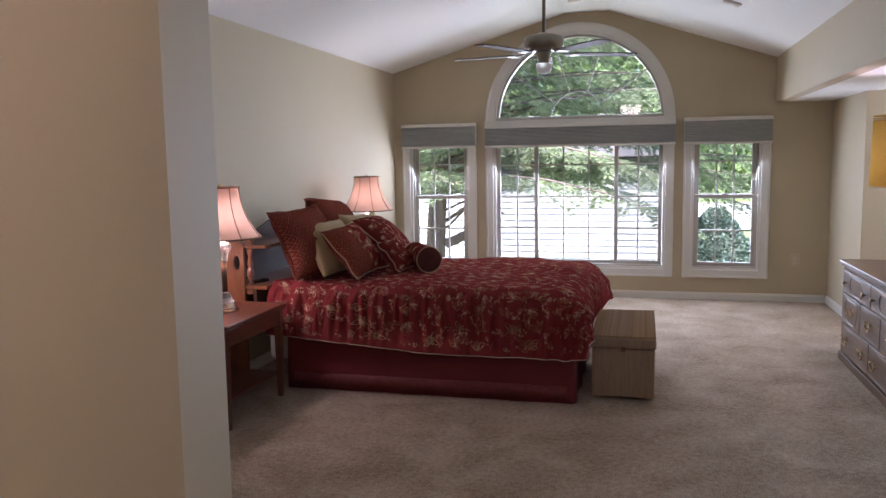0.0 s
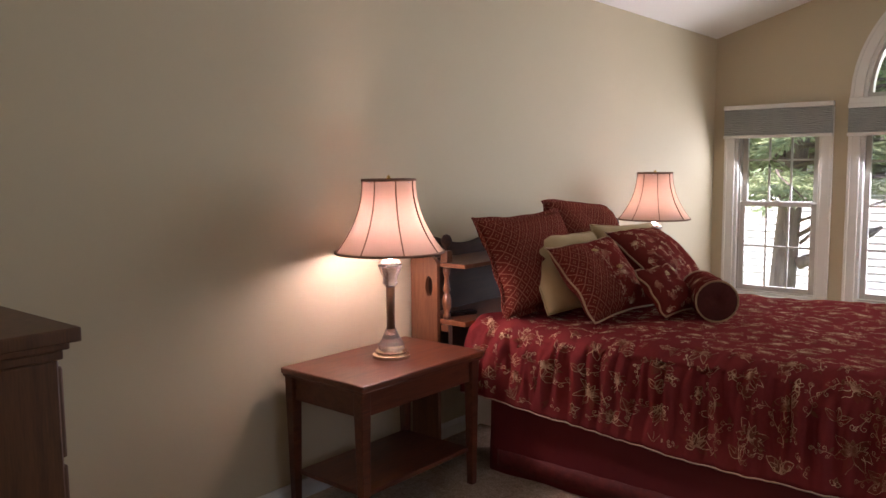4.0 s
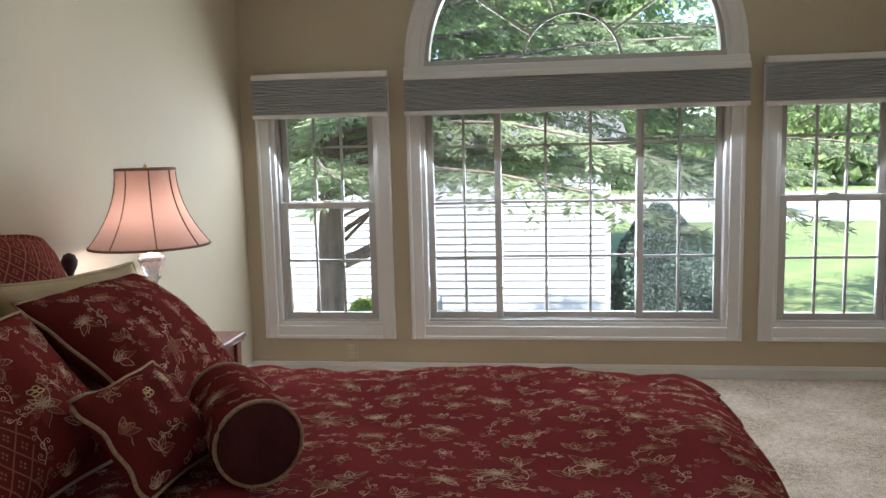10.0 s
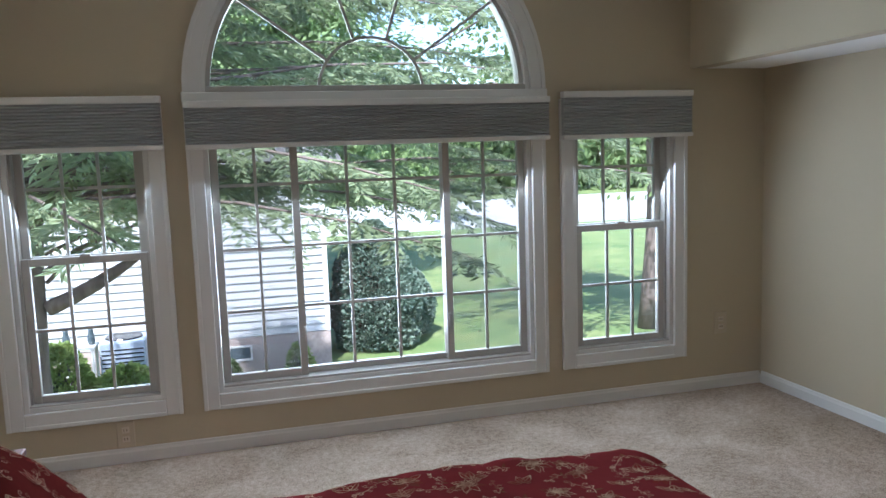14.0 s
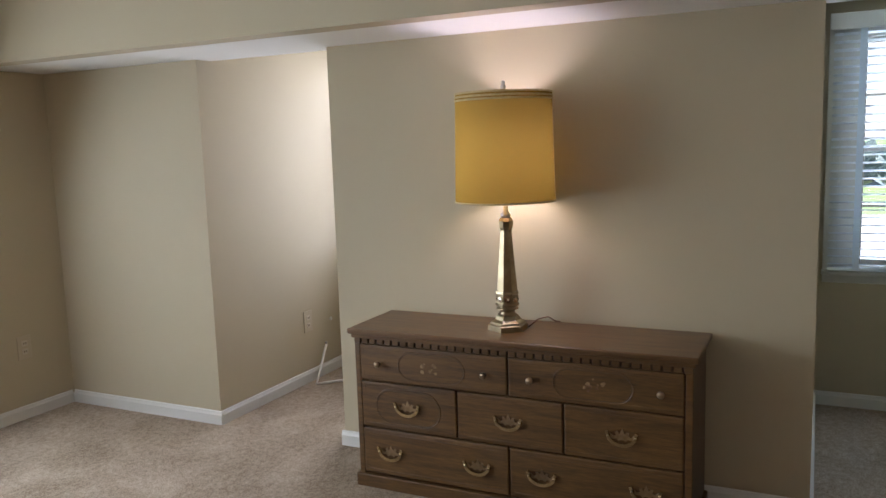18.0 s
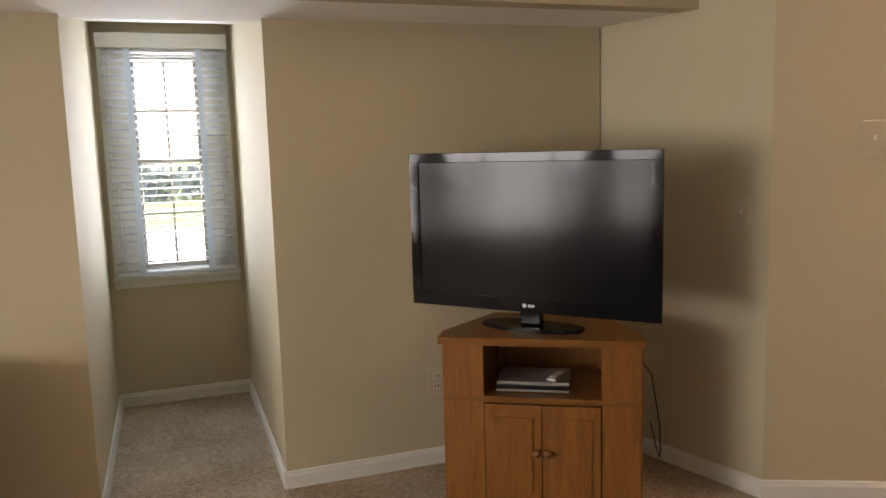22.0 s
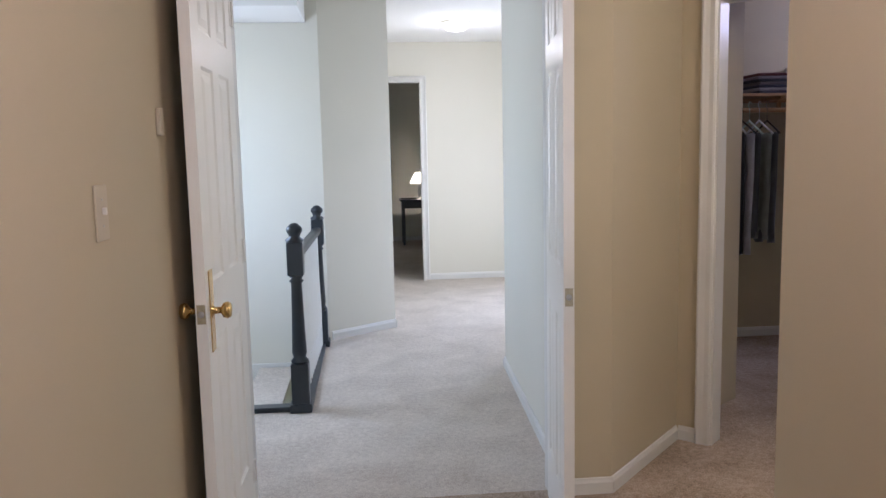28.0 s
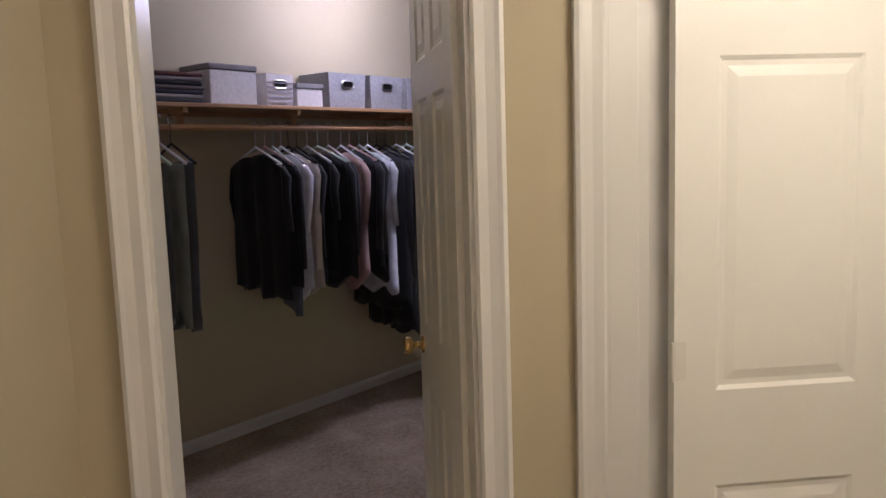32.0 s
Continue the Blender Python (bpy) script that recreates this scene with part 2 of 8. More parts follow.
def thing(name, label, category, m=None, group="", kind=""):
    e = new(name)
    e.empty_display_size = 0.1
    if m is not None:
        e.matrix_world = m
    return tagged(e, label, category, group, kind)


def add_box(bm, x0, x1, y0, y1, z0, z1, bevel=0.0, m=None):
    vs = [bm.verts.new((x, y, z)) for x in (x0, x1) for y in (y0, y1) for z in (z0, z1)]
    fs = [bm.faces.new([vs[i] for i in q]) for q in ((0, 1, 3, 2), (4, 6, 7, 5), (0, 4, 5, 1), (2, 3, 7, 6), (0, 2, 6, 4), (1, 5, 7, 3))]
    if bevel:
        es = list({e for f in fs for e in f.edges})
        out = bmesh.ops.bevel(bm, geom=es, offset=bevel, segments=2, profile=0.5, affect="EDGES", clamp_overlap=True)
        vs = list({v for f in out["faces"] for v in f.verts} | {v for v in vs if v.is_valid})
    if m is not None:
        bmesh.ops.transform(bm, matrix=m, verts=vs)
    return vs


def box(x0, x1, y0, y1, z0, z1, bevel=0.0, m=None):
    bm = bmesh.new()
    add_box(bm, x0, x1, y0, y1, z0, z1, bevel, m)
    return bm


def add_lathe(bm, profile, n=24, m=None, cap=True):
    """Turns (radius, height) pairs round the z axis."""
    rings = []
    for r, z in profile:
        rings.append([bm.verts.new((r * math.cos(2 * math.pi * k / n), r * math.sin(2 * math.pi * k / n), z)) for k in range(n)])
    for a, b in zip(rings, rings[1:]):
        for k in range(n):
            bm.faces.new((a[k], a[(k + 1) % n], b[(k + 1) % n], b[k]))
    if cap:
        for ring in (rings[0], rings[-1]):
            bm.faces.new(ring)
    vs = [v for ring in rings for v in ring]
    if m is not None:
        bmesh.ops.transform(bm, matrix=m, verts=vs)
    return vs


def lathe(profile, n=24, m=None, cap=True):
    bm = bmesh.new()
    add_lathe(bm, profile, n, m, cap)
    return bm


def add_tube(bm, pts, r, n=8, closed=False):
    """A round bar along a line of points; r may be one radius or one a point."""
    pts = [Vector(p) for p in pts]
    rr = r if isinstance(r, (list, tuple)) else [r] * len(pts)
    rings = []
    for i, p in enumerate(pts):
        a = pts[i - 1] if (i or closed) else p
        b = pts[(i + 1) % len(pts)] if (i < len(pts) - 1 or closed) else p
        d = (b - a).normalized()
        s = d.cross(Vector((0, 0, 1)) if abs(d.z) < 0.9 else Vector((1, 0, 0))).normalized()
        u = s.cross(d)
        rings.append([bm.verts.new(p + rr[i] * (math.cos(2 * math.pi * k / n) * s + math.sin(2 * math.pi * k / n) * u)) for k in range(n)])
    for i in range(len(rings) - (0 if closed else 1)):
        a, b = rings[i], rings[(i + 1) % len(rings)]
        for k in range(n):
            bm.faces.new((a[k], a[(k + 1) % n], b[(k + 1) % n], b[k]))
    if not closed:
        bm.faces.new(rings[0]), bm.faces.new(rings[-1])
    return [v for q in rings for v in q]


def tube(pts, r, n=8, closed=False):
    bm = bmesh.new()
    add_tube(bm, pts, r, n, closed)
    return bm


def slab(outer, holes, t, m):
    """A plate of thickness t (along w) with holes: outlines in (u, v); m takes (u, v, w) to the world."""
    bm = bmesh.new()
    loops, edges = [], []
    for pts in [outer, *holes]:
        vs = [bm.verts.new((u, v, 0)) for u, v in pts]
        loops.append(vs)
        edges += [bm.edges.new((vs[i], vs[(i + 1) % len(vs)])) for i in range(len(vs))]
    bmesh.ops.triangle_fill(bm, use_beauty=True, edges=edges)
    front = list(bm.faces)
    twin = {v: bm.verts.new((v.co.x, v.co.y, t)) for v in list(bm.verts)}
    for f in front:
        bm.faces.new([twin[v] for v in reversed(f.verts)])
    for vs in loops:
        for i in range(len(vs)):
            a, b = vs[i], vs[(i + 1) % len(vs)]
            bm.faces.new((a, b, twin[b], twin[a]))
    bmesh.ops.transform(bm, matrix=m, verts=bm.verts)
    return bm


def rect(u0, u1, v0, v1):
    return [(u0, v0), (u1, v0), (u1, v1), (u0, v1)]


def along(x0, y0, x1, y1):
    """For a wall seen from the left of its line: u runs from the first point to the second, v up, w to the right, away from the room."""
    d = Vector((x1 - x0, y1 - y0, 0)).normalized()
    w = d.cross(Vector((0, 0, 1)))
    return Matrix(((d.x, 0, w.x, x0), (d.y, 0, w.y, y0), (0, 1, 0, 0), (0, 0, 0, 1)))


def wall(name, x0, y0, x1, y1, z1, holes=(), material=None, t=0.11, z0=0.0, outline=None):
    """A wall whose room side is on the left of the line from the first point to the second."""
    ln = math.hypot(x1 - x0, y1 - y0)
    if outline is None:
        outline = [(0, z0)]
        for h in sorted(h for h in holes if h[0][1] <= z0):
            (a, _), (b, _), (_, top) = h[0], h[1], h[2]
            outline += [(a, z0), (a, top), (b, top), (b, z0)]
        outline += [(ln, z0), (ln, z1), (0, z1)]
        holes = [h for h in holes if h[0][1] > z0]
    ob = part(name, slab(outline, list(holes), t, along(x0, y0, x1, y1)), material or M_WALL)
    return tagged(ob, kind="structure")


BASE = [(0.0, 0.0), (0.013, 0.0), (0.013, 0.050), (0.009, 0.057), (0.006, 0.067), (0.0, 0.070)]
CASING = [(0.0, 0.0), (0.0, 0.012), (0.008, 0.018), (0.03, 0.016), (0.05, 0.02), (0.06, 0.024), (0.07, 0.02), (0.07, 0.0)]


def baseboard(x0, y0, x1, y1, e0=0.0, e1=0.0):
    """A skirting along the room side (the left) of a line, lengthened by e0 and e1 at its ends."""
    m = along(x0, y0, x1, y1)
    ln = math.hypot(x1 - x0, y1 - y0)
    bm = bmesh.new()
    rings = [[bm.verts.new((u, z, -d - 0.0005)) for d, z in BASE] for u in (-e0, ln + e1)]
    for k in range(len(BASE)):
        j = (k + 1) % len(BASE)
        bm.faces.new((rings[0][k], rings[0][j], rings[1][j], rings[1][k]))
    bm.faces.new(rings[0]), bm.faces.new(rings[1])
    bmesh.ops.transform(bm, matrix=m, verts=bm.verts)
    return tagged(part("baseboard", bm, M_TRIM), kind="structure")


# ---- plan, in metres ----
SOFFIT, EAVE, RIDGE, TOP = 1.815, 2.21, 2.70, 2.44
XS, XD, XE, XF = 3.60, 4.08, 5.34, 5.43   # soffit face, dresser wall, ends of the two dormers
CB, LC = -12.43, 2.68                   # closet back wall, landing ceiling
D1 = (-1.066, -1.81)                    # first dormer
D2 = (-3.775, -4.455)                   # second dormer
YB = -5.87                              # back wall
AC, AB = (3.295, -6.095), (2.985, -6.765)  # angled wall beside the hall
BP, CP, AP = (1.41, -5.87), (1.635, -6.42), (1.547, -8.29)
YD = -9.88                              # double door
N1, N2 = (1.395, -9.88), (0.88, -10.445)  # angled niche wall
E45 = math.sqrt(0.5)

tagged(part("floor", box(-2.2, 5.6, -9.94, 0.2, -0.2, 0.0), M_CARPET), kind="structure")
tagged(part("closet_floor", slab([(-4.5, -9.941), (1.45, -9.941), (1.45, -11.0), (0.35, -11.0), (0.35, -13.2), (-4.5, -13.2)], [], -0.2, Matrix.Identity(4)), M_CARPET), kind="structure")
tagged(part("hallway_floor", slab([(1.451, -9.941), (4.3, -9.941), (4.3, -11.22), (2.80, -11.22), (2.80, -17.8), (0.2, -17.8), (0.2, -13.201), (0.351, -13.201), (0.351, -11.1), (1.451, -11.1)], [], -0.2, Matrix.Identity(4)), M_LITCARPET), kind="structure")

# window wall, with its three openings and the arch
ACX, ARZ, ARR = 1.84, 1.715, 0.815
arch = [(ACX + ARR * math.cos(a), ARZ + ARR * math.sin(a)) for a in [math.pi * k / 28 for k in range(29)]]
OPEN_L, OPEN_C, OPEN_R = (0.165, 0.775, 0.285, 1.66), (1.02, 2.655, 0.285, 1.66), (2.89, 3.495, 0.285, 1.66)
gable = [(-0.15, 0), (XD + 0.15, 0), (XD + 0.15, SOFFIT + 0.1), (XS, SOFFIT + 0.1), (XS, EAVE), (2.13, RIDGE), (1.70, RIDGE), (0, EAVE), (-0.15, EAVE)]
wall("wall_north", 0, 0, 1, 0, 0, [rect(*OPEN_L), rect(*OPEN_C), rect(*OPEN_R), arch], t=-0.14, outline=gable)
# other walls of the bedroom
wall("wall_west", 0, 0, 0, YB - 0.1, EAVE, t=0.15)
wall("wall_south_west", -0.15, YB, BP[0], BP[1], 2.75)
wall("wall_hall_angle_west", *BP, *CP, TOP + 0.3)
wall("wall_hall_west", *CP, *AP, TOP)
wall("wall_niche", *AP, -1.30, -8.29, TOP)
wall("wall_pier", XD, D1[0], XD, 0.0, SOFFIT, t=0.10)
wall("wall_dormer_a", XE, D1[0], XD + 0.1, D1[0], 2.0, t=0.10)
wall("wall_dormer_b", XD + 0.1, D1[1], XE, D1[1], 2.0, t=0.10)
wall("wall_dormer_c", XE, D1[1], XE, D1[0], 2.0, [rect(0.05, 0.70, 0.72, 1.87)], t=0.12)
wall("wall_dresser", XD, D2[0], XD, D1[1], SOFFIT, t=0.10)
wall("wall_dormer_d", XF, D2[0], XD + 0.1, D2[0], 2.0, t=0.10)
wall("wall_dormer_e", XD + 0.1, D2[1], XF, D2[1], 2.0, t=0.10)
wall("wall_dormer_f", XF, D2[1], XF, D2[0], 2.0, [rect(0.06, 0.62, 0.70, 1.885)], t=0.12)
wall("wall_television", XD, -5.873, XD, D2[1], SOFFIT, t=0.10)
wall("wall_south_east", *AC, XD + 0.1, -5.873 + 0.02, 2.75)
wall("wall_hall_angle_east", *AB, *AC, TOP + 0.3)
wall("wall_hall_east", AB[0], YD - 0.1, *AB, TOP)
wall("wall_soffit", XS, YB - 0.2, XS, 0.0, EAVE + 0.02, z0=SOFFIT, t=0.10)
tagged(part("ceiling_soffit", box(XS + 0.10, XD + 0.1, YB - 0.3, 0.0, SOFFIT, SOFFIT + 0.1), M_CEIL), kind="structure")
for ys, xe in ((D1, XE), (D2, XF)):
    bm = bmesh.new()
    vs = [bm.verts.new(p) for p in ((XD, ys[0], SOFFIT), (xe, ys[0], 1.99), (xe, ys[1], 1.99), (XD, ys[1], SOFFIT))]
    vt = [bm.verts.new((v.co.x, v.co.y, v.co.z + 0.12)) for v in vs]
    bm.faces.new(vs), bm.faces.new(vt)
    for i in range(4):
        bm.faces.new((vs[i], vs[(i + 1) % 4], vt[(i + 1) % 4], vt[i]))
    tagged(part("ceiling_dormer", bm, M_CEIL), kind="structure")
# vaulted ceiling: two slopes and a flat strip, one sheet
prof = [(0.0, EAVE), (1.70, RIDGE), (2.13, RIDGE), (XS, EAVE), (XS, EAVE + 0.15), (2.13, RIDGE + 0.15), (1.70, RIDGE + 0.15), (0.0, EAVE + 0.15)]
tagged(part("ceiling", slab(prof, [], 6.0, Matrix(((1, 0, 0, 0), (0, 0, -1, 0.0), (0, 1, 0, 0), (0, 0, 0, 1)))), M_CEIL), kind="structure")
TOPC = 2.72                             # closet ceiling
tagged(part("ceiling_hall", slab([(-1.5, -6.0), (3.2, -6.0), (3.2, -9.985), (1.42, -9.985), (0.96, -10.45), (-1.40, -8.09), (-1.5, -8.09)], [], 0.12, Matrix.Translation((0, 0, TOP))), M_CEIL), kind="structure")
tagged(part("ceiling_closet", box(-4.5, 1.45, -13.2, -7.9, TOPC, TOPC + 0.1), M_CEIL), kind="structure")
tagged(part("ceiling_landing", slab([(0.2, -20.2), (4.4, -20.2), (4.4, -9.985), (0.42, -9.985), (0.42, -13.25), (0.2, -13.25)], [], 0.1, Matrix.Translation((0, 0, LC))), M_CEIL), kind="structure")
tagged(part("ceiling_stair", box(2.81, 4.29, -12.875, -12.2, 2.44, LC - 0.004), M_CEIL), kind="structure")
tagged(part("wall_gable", slab([(0, EAVE), (XS, EAVE), (2.13, RIDGE), (1.70, RIDGE)], [], 0.12, Matrix(((1, 0, 0, 0), (0, 0, -1, -6.0), (0, 1, 0, 0), (0, 0, 0, 1)))), M_WALL), kind="structure")
# door wall and the angled niche
DOOR = (1.64, 2.90, 2.165)
wall("wall_door", N1[0], YD, AB[0] + 0.1, YD, LC + 0.05, [rect(DOOR[0] - N1[0], DOOR[1] - N1[0], 0.0, DOOR[2])], t=0.10)
wall("wall_niche_angle", *N2, *N1, TOP)


def on45(u, out=0.0):
    return (N2[0] - E45 * u + E45 * out, N2[1] + E45 * u + E45 * out)


wall("wall_closet_front", *on45(3.1), *N2, TOPC, [rect(3.1 - 0.854, 3.1 - 0.162, 0.0, 2.13), rect(3.1 - 2.29, 3.1 - 1.127, 0.0, 2.13)])
# closet
wall("wall_closet_back", -4.3, CB, 0.41, CB, TOPC)
wall("wall_closet_west", -4.3, -8.0, -4.3, -12.6, TOPC)
wall("wall_closet_north", -1.3, -8.1, -4.3, -8.1, TOPC, t=-0.1)
# landing beyond the double door
wall("wall_landing_west", 1.58, -9.981, 1.490, -11.9, LC + 0.05, material=M_HALL)
wall("wall_landing_return", 1.379, -11.9, 0.2, -11.9, LC + 0.05, material=M_HALL, t=0.1)
wall("wall_landing_far", 0.2, -15.7, 4.2, -15.7, LC + 0.05, [rect(1.557, 2.177, 0.0, 2.25)], material=M_HALL, t=0.11)
wall("wall_landing_angle", 2.187, -13.27, 2.72, -12.88, LC + 0.05, material=M_HALL, t=0.05)
wall("wall_landing_pass", 2.43, -15.7, 2.187, -13.27, LC + 0.05, material=M_HALL, t=0.05)
wall("wall_stair_far", 2.72, -12.88, 4.3, -12.88, LC + 0.05, material=M_HALL, z0=-2.6, t=0.1)
# The unseen opening here is added to hold the stairwell area lamp.
wall("wall_stair_east", 4.3, -12.98, 4.3, -9.98, LC + 0.05, [rect(0.7, 2.0, 0.9, 2.1)], material=M_HALL, z0=-2.6)
wall("wall_stair_back", 4.3, -9.985, 2.9, -9.985, LC + 0.05, material=M_HALL, t=0.004)
wall("wall_landing_side", 0.2, -15.9, 0.2, -11.9, LC + 0.05, [rect(1.25, 2.75, 0.5, 2.05)], material=M_HALL, t=-0.1)


# ---- windows ----
M_SASH = mat("almond_sash", (0.44, 0.42, 0.37), 0.4, second=(0.40, 0.385, 0.335), scale=4, amount=0.4)
M_SHADE = mat("grey_shade_fabric", (0.39, 0.41, 0.395), 0.85, second=(0.345, 0.365, 0.35), scale=9, amount=0.3, bump=0.15, bump_scale=600)
M_BRASS = mat("polished_brass", (0.72, 0.50, 0.20), 0.22, 1.0, second=(0.60, 0.40, 0.15), scale=15)
M_STEEL = mat("brushed_steel", (0.55, 0.54, 0.52), 0.3, 1.0, second=(0.45, 0.44, 0.42), scale=20)
M_PLATE = mat("white_plastic", (0.75, 0.73, 0.67), 0.4, second=(0.71, 0.69, 0.63), scale=8)
M_PLATEP = mat("pale_beige_plastic", (0.60, 0.53, 0.42), 0.4, second=(0.56, 0.49, 0.385), scale=8)
M_PLATEB = mat("beige_plastic", (0.50, 0.433, 0.312), 0.5, second=(0.475, 0.41, 0.293), scale=8)


def thin_white(name, colour, through):
    """Thin white vinyl or tape: some daylight passes."""
    m = bpy.data.materials.new(name)
    m.use_nodes = True
    nt = m.node_tree
    b, out = nt.nodes["Principled BSDF"], nt.nodes["Material Output"]
    b.inputs["Roughness"].default_value = 0.5
    t, x, n, c = (nt.nodes.new("ShaderNode" + k) for k in ("BsdfTranslucent", "MixShader", "TexNoise", "HueSaturation"))
    n.inputs["Scale"].default_value = 14
    c.inputs["Color"].default_value = (*colour, 1)
    r = nt.nodes.new("ShaderNodeMapRange")
    r.inputs["To Min"].default_value, r.inputs["To Max"].default_value = 0.9, 1.05
    nt.links.new(n.outputs[0], r.inputs[0]), nt.links.new(r.outputs[0], c.inputs["Value"])
    nt.links.new(c.outputs[0], b.inputs["Base Color"]), nt.links.new(c.outputs[0], t.inputs[0])
    x.inputs[0].default_value = through
    nt.links.new(b.outputs[0], x.inputs[1]), nt.links.new(t.outputs[0], x.inputs[2]), nt.links.new(x.outputs[0], out.inputs[0])
    return m


M_BLIND = thin_white("white_blind_slats", (0.76, 0.80, 0.84), 0.35)
M_TAPE = thin_white("white_ladder_tape", (0.66, 0.73, 0.80), 0.25)


def ring_box(u0, u1, v0, v1, t, y0, y1, bevel=0.003):
    """Four rails round an opening in the (x, z) plane, joined into one frame."""
    bm = bmesh.new()
    add_box(bm, u0, u0 + t, y0, y1, v0, v1, bevel)
    add_box(bm, u1 - t, u1, y0, y1, v0, v1, bevel)
    add_box(bm, u0 + t, u1 - t, y0, y1, v0, v0 + t, bevel)
    add_box(bm, u0 + t, u1 - t, y0, y1, v1 - t, v1, bevel)
    return bm


def sash(win, u0, u1, v0, v1, y, cols, rows, rail=0.035):
    """A sash with muntins and panes, under its window; rows may be a list of heights."""
    s = part("sash", ring_box(u0, u1, v0, v1, rail, y - 0.016, y + 0.016), M_SASH, win)
    a0, a1, b0, b1 = u0 + rail, u1 - rail, v0 + rail, v1 - rail
    zs = [b0 + (b1 - b0) * k / rows for k in range(rows + 1)] if isinstance(rows, int) else [b0, *rows, b1]
    xs = [a0 + (a1 - a0) * k / cols for k in range(cols + 1)]
    for x in xs[1:-1]:
        part("muntin", box(x - 0.007, x + 0.007, y - 0.009, y + 0.009, b0, b1, 0.002), M_SASH, s)
    for z in zs[1:-1]:
        part("muntin", box(a0, a1, y - 0.0085, y + 0.0085, z - 0.007, z + 0.007, 0.002), M_SASH, s)
    for i in range(cols):
        for j in range(len(zs) - 1):
            p = part("pane", box(xs[i], xs[i + 1], y - 0.002, y + 0.002, zs[j], zs[j + 1]), M_GLASS, s)
            p.visible_shadow = False
    return s


def casing_rect(win, u0, u1, v0, v1, w=0.075, top=True):
    """Flat stepped casing boards on the room side of an opening in the north wall."""
    def board(a0, a1, b0, b1, inner):
        bm = box(a0, a1, -0.020, -0.0005, b0, b1, 0.004)
        i0, i1, j0, j1 = inner
        add_box(bm, i0, i1, -0.027, -0.0195, j0, j1, 0.003)
        part("casing", bm, M_TRIM, win)
    board(u0 - w, u0, v0 - w, v1, (u0 - w, u0 - w + 0.02, v0 - w, v1))
    board(u1, u1 + w, v0 - w, v1, (u1 + w - 0.02, u1 + w, v0 - w, v1))
    board(u0, u1, v0 - w, v0, (u0, u1, v0 - w, v0 - w + 0.02))
    if top:
        board(u0, u1, v1, v1 + w, (u0, u1, v1 + w - 0.02, v1 + w))


def jamb(win, u0, u1, v0, v1, depth=0.14):
    part("window_frame", ring_box(u0, u1, v0, v1, 0.022, 0.0, depth, 0.002), M_TRIM, win)


for k, (u0, u1, v0, v1) in enumerate((OPEN_L, OPEN_R)):
    win = thing("window_%d" % (1 + 2 * k), "white-cased double-hung window with grilles over a lawn", "window", kind="structure")
    casing_rect(win, u0, u1, v0, v1, top=False)
    jamb(win, u0, u1, v0, v1)
    part("side_track", box(u0 + 0.0225, u0 + 0.034, 0.03, 0.11, v0 + 0.023, v1 - 0.023), M_SASH, win)
    part("side_track", box(u1 - 0.034, u1 - 0.0225, 0.03, 0.11, v0 + 0.023, v1 - 0.023), M_SASH, win)
    sash(win, u0 + 0.035, u1 - 0.035, v0 + 0.03, 0.985, 0.055, 3, 2)
    sash(win, u0 + 0.035, u1 - 0.035, 0.955, v1 - 0.025, 0.092, 3, 2)
    part("sash_lock", box((u0 + u1) / 2 - 0.022, (u0 + u1) / 2 + 0.022, 0.03, 0.05, 0.985, 0.997, 0.003), M_SASH, win, "small white sash lock")
    part("sill_ledge", box(u0 + 0.023, u1 - 0.023, 0.002, 0.10, v0 + 0.0225, v0 + 0.029), M_SASH, win)

u0, u1, v0, v1 = OPEN_C
win = thing("window_2", "wide white-cased sliding window with three gridded sashes", "window", kind="structure")
casing_rect(win, u0, u1, v0, v1, top=False)
jamb(win, u0, u1, v0, v1)
grid_z = [0.664, 0.968, 1.278]
sash(win, u0 + 0.025, 1.455, v0 + 0.035, v1 - 0.025, 0.055, 2, grid_z, 0.036)
sash(win, 1.425, 2.215, v0 + 0.035, v1 - 0.025, 0.092, 3, grid_z, 0.03)
sash(win, 2.185, u1 - 0.025, v0 + 0.035, v1 - 0.025, 0.055, 2, grid_z, 0.036)
part("sill_ledge", box(u0 + 0.023, u1 - 0.023, 0.002, 0.12, v0 + 0.0225, v0 + 0.034), M_SASH, win)
for xa, xb in ((u0 + 0.035, 1.43), (2.21, u1 - 0.035)):
    scr = part("insect_screen", box(xa, xb, 0.1185, 0.1195, v0 + 0.04, v1 - 0.03), M_MESH, win, "grey insect screen")
    scr.visible_shadow = False
for xx in (1.44, 2.2):
    part("sash_latch", box(xx - 0.008, xx + 0.008, 0.024, 0.039, 0.50, 0.57, 0.004), M_SASH, win, "small white latch on the sash stile")

# arched window
win = thing("window_4", "half-round arched window with sunburst grille and white casing", "window", kind="structure")


def arc_band(r0, r1, y0, y1, n=40, a0=0.0, a1=math.pi, cx=ACX, cz=ARZ):
    bm = bmesh.new()
    rows = []
    for k in range(n + 1):
        a = a0 + (a1 - a0) * k / n
        rows.append([bm.verts.new((cx + r * math.cos(a), y, cz + r * math.sin(a))) for r, y in ((r0, y0), (r1, y0), (r1, y1), (r0, y1))])
    for a, b in zip(rows, rows[1:]):
        for j in range(4):
            bm.faces.new((a[j], a[(j + 1) % 4], b[(j + 1) % 4], b[j]))
    bm.faces.new(rows[0]), bm.faces.new(rows[-1])
    return bm


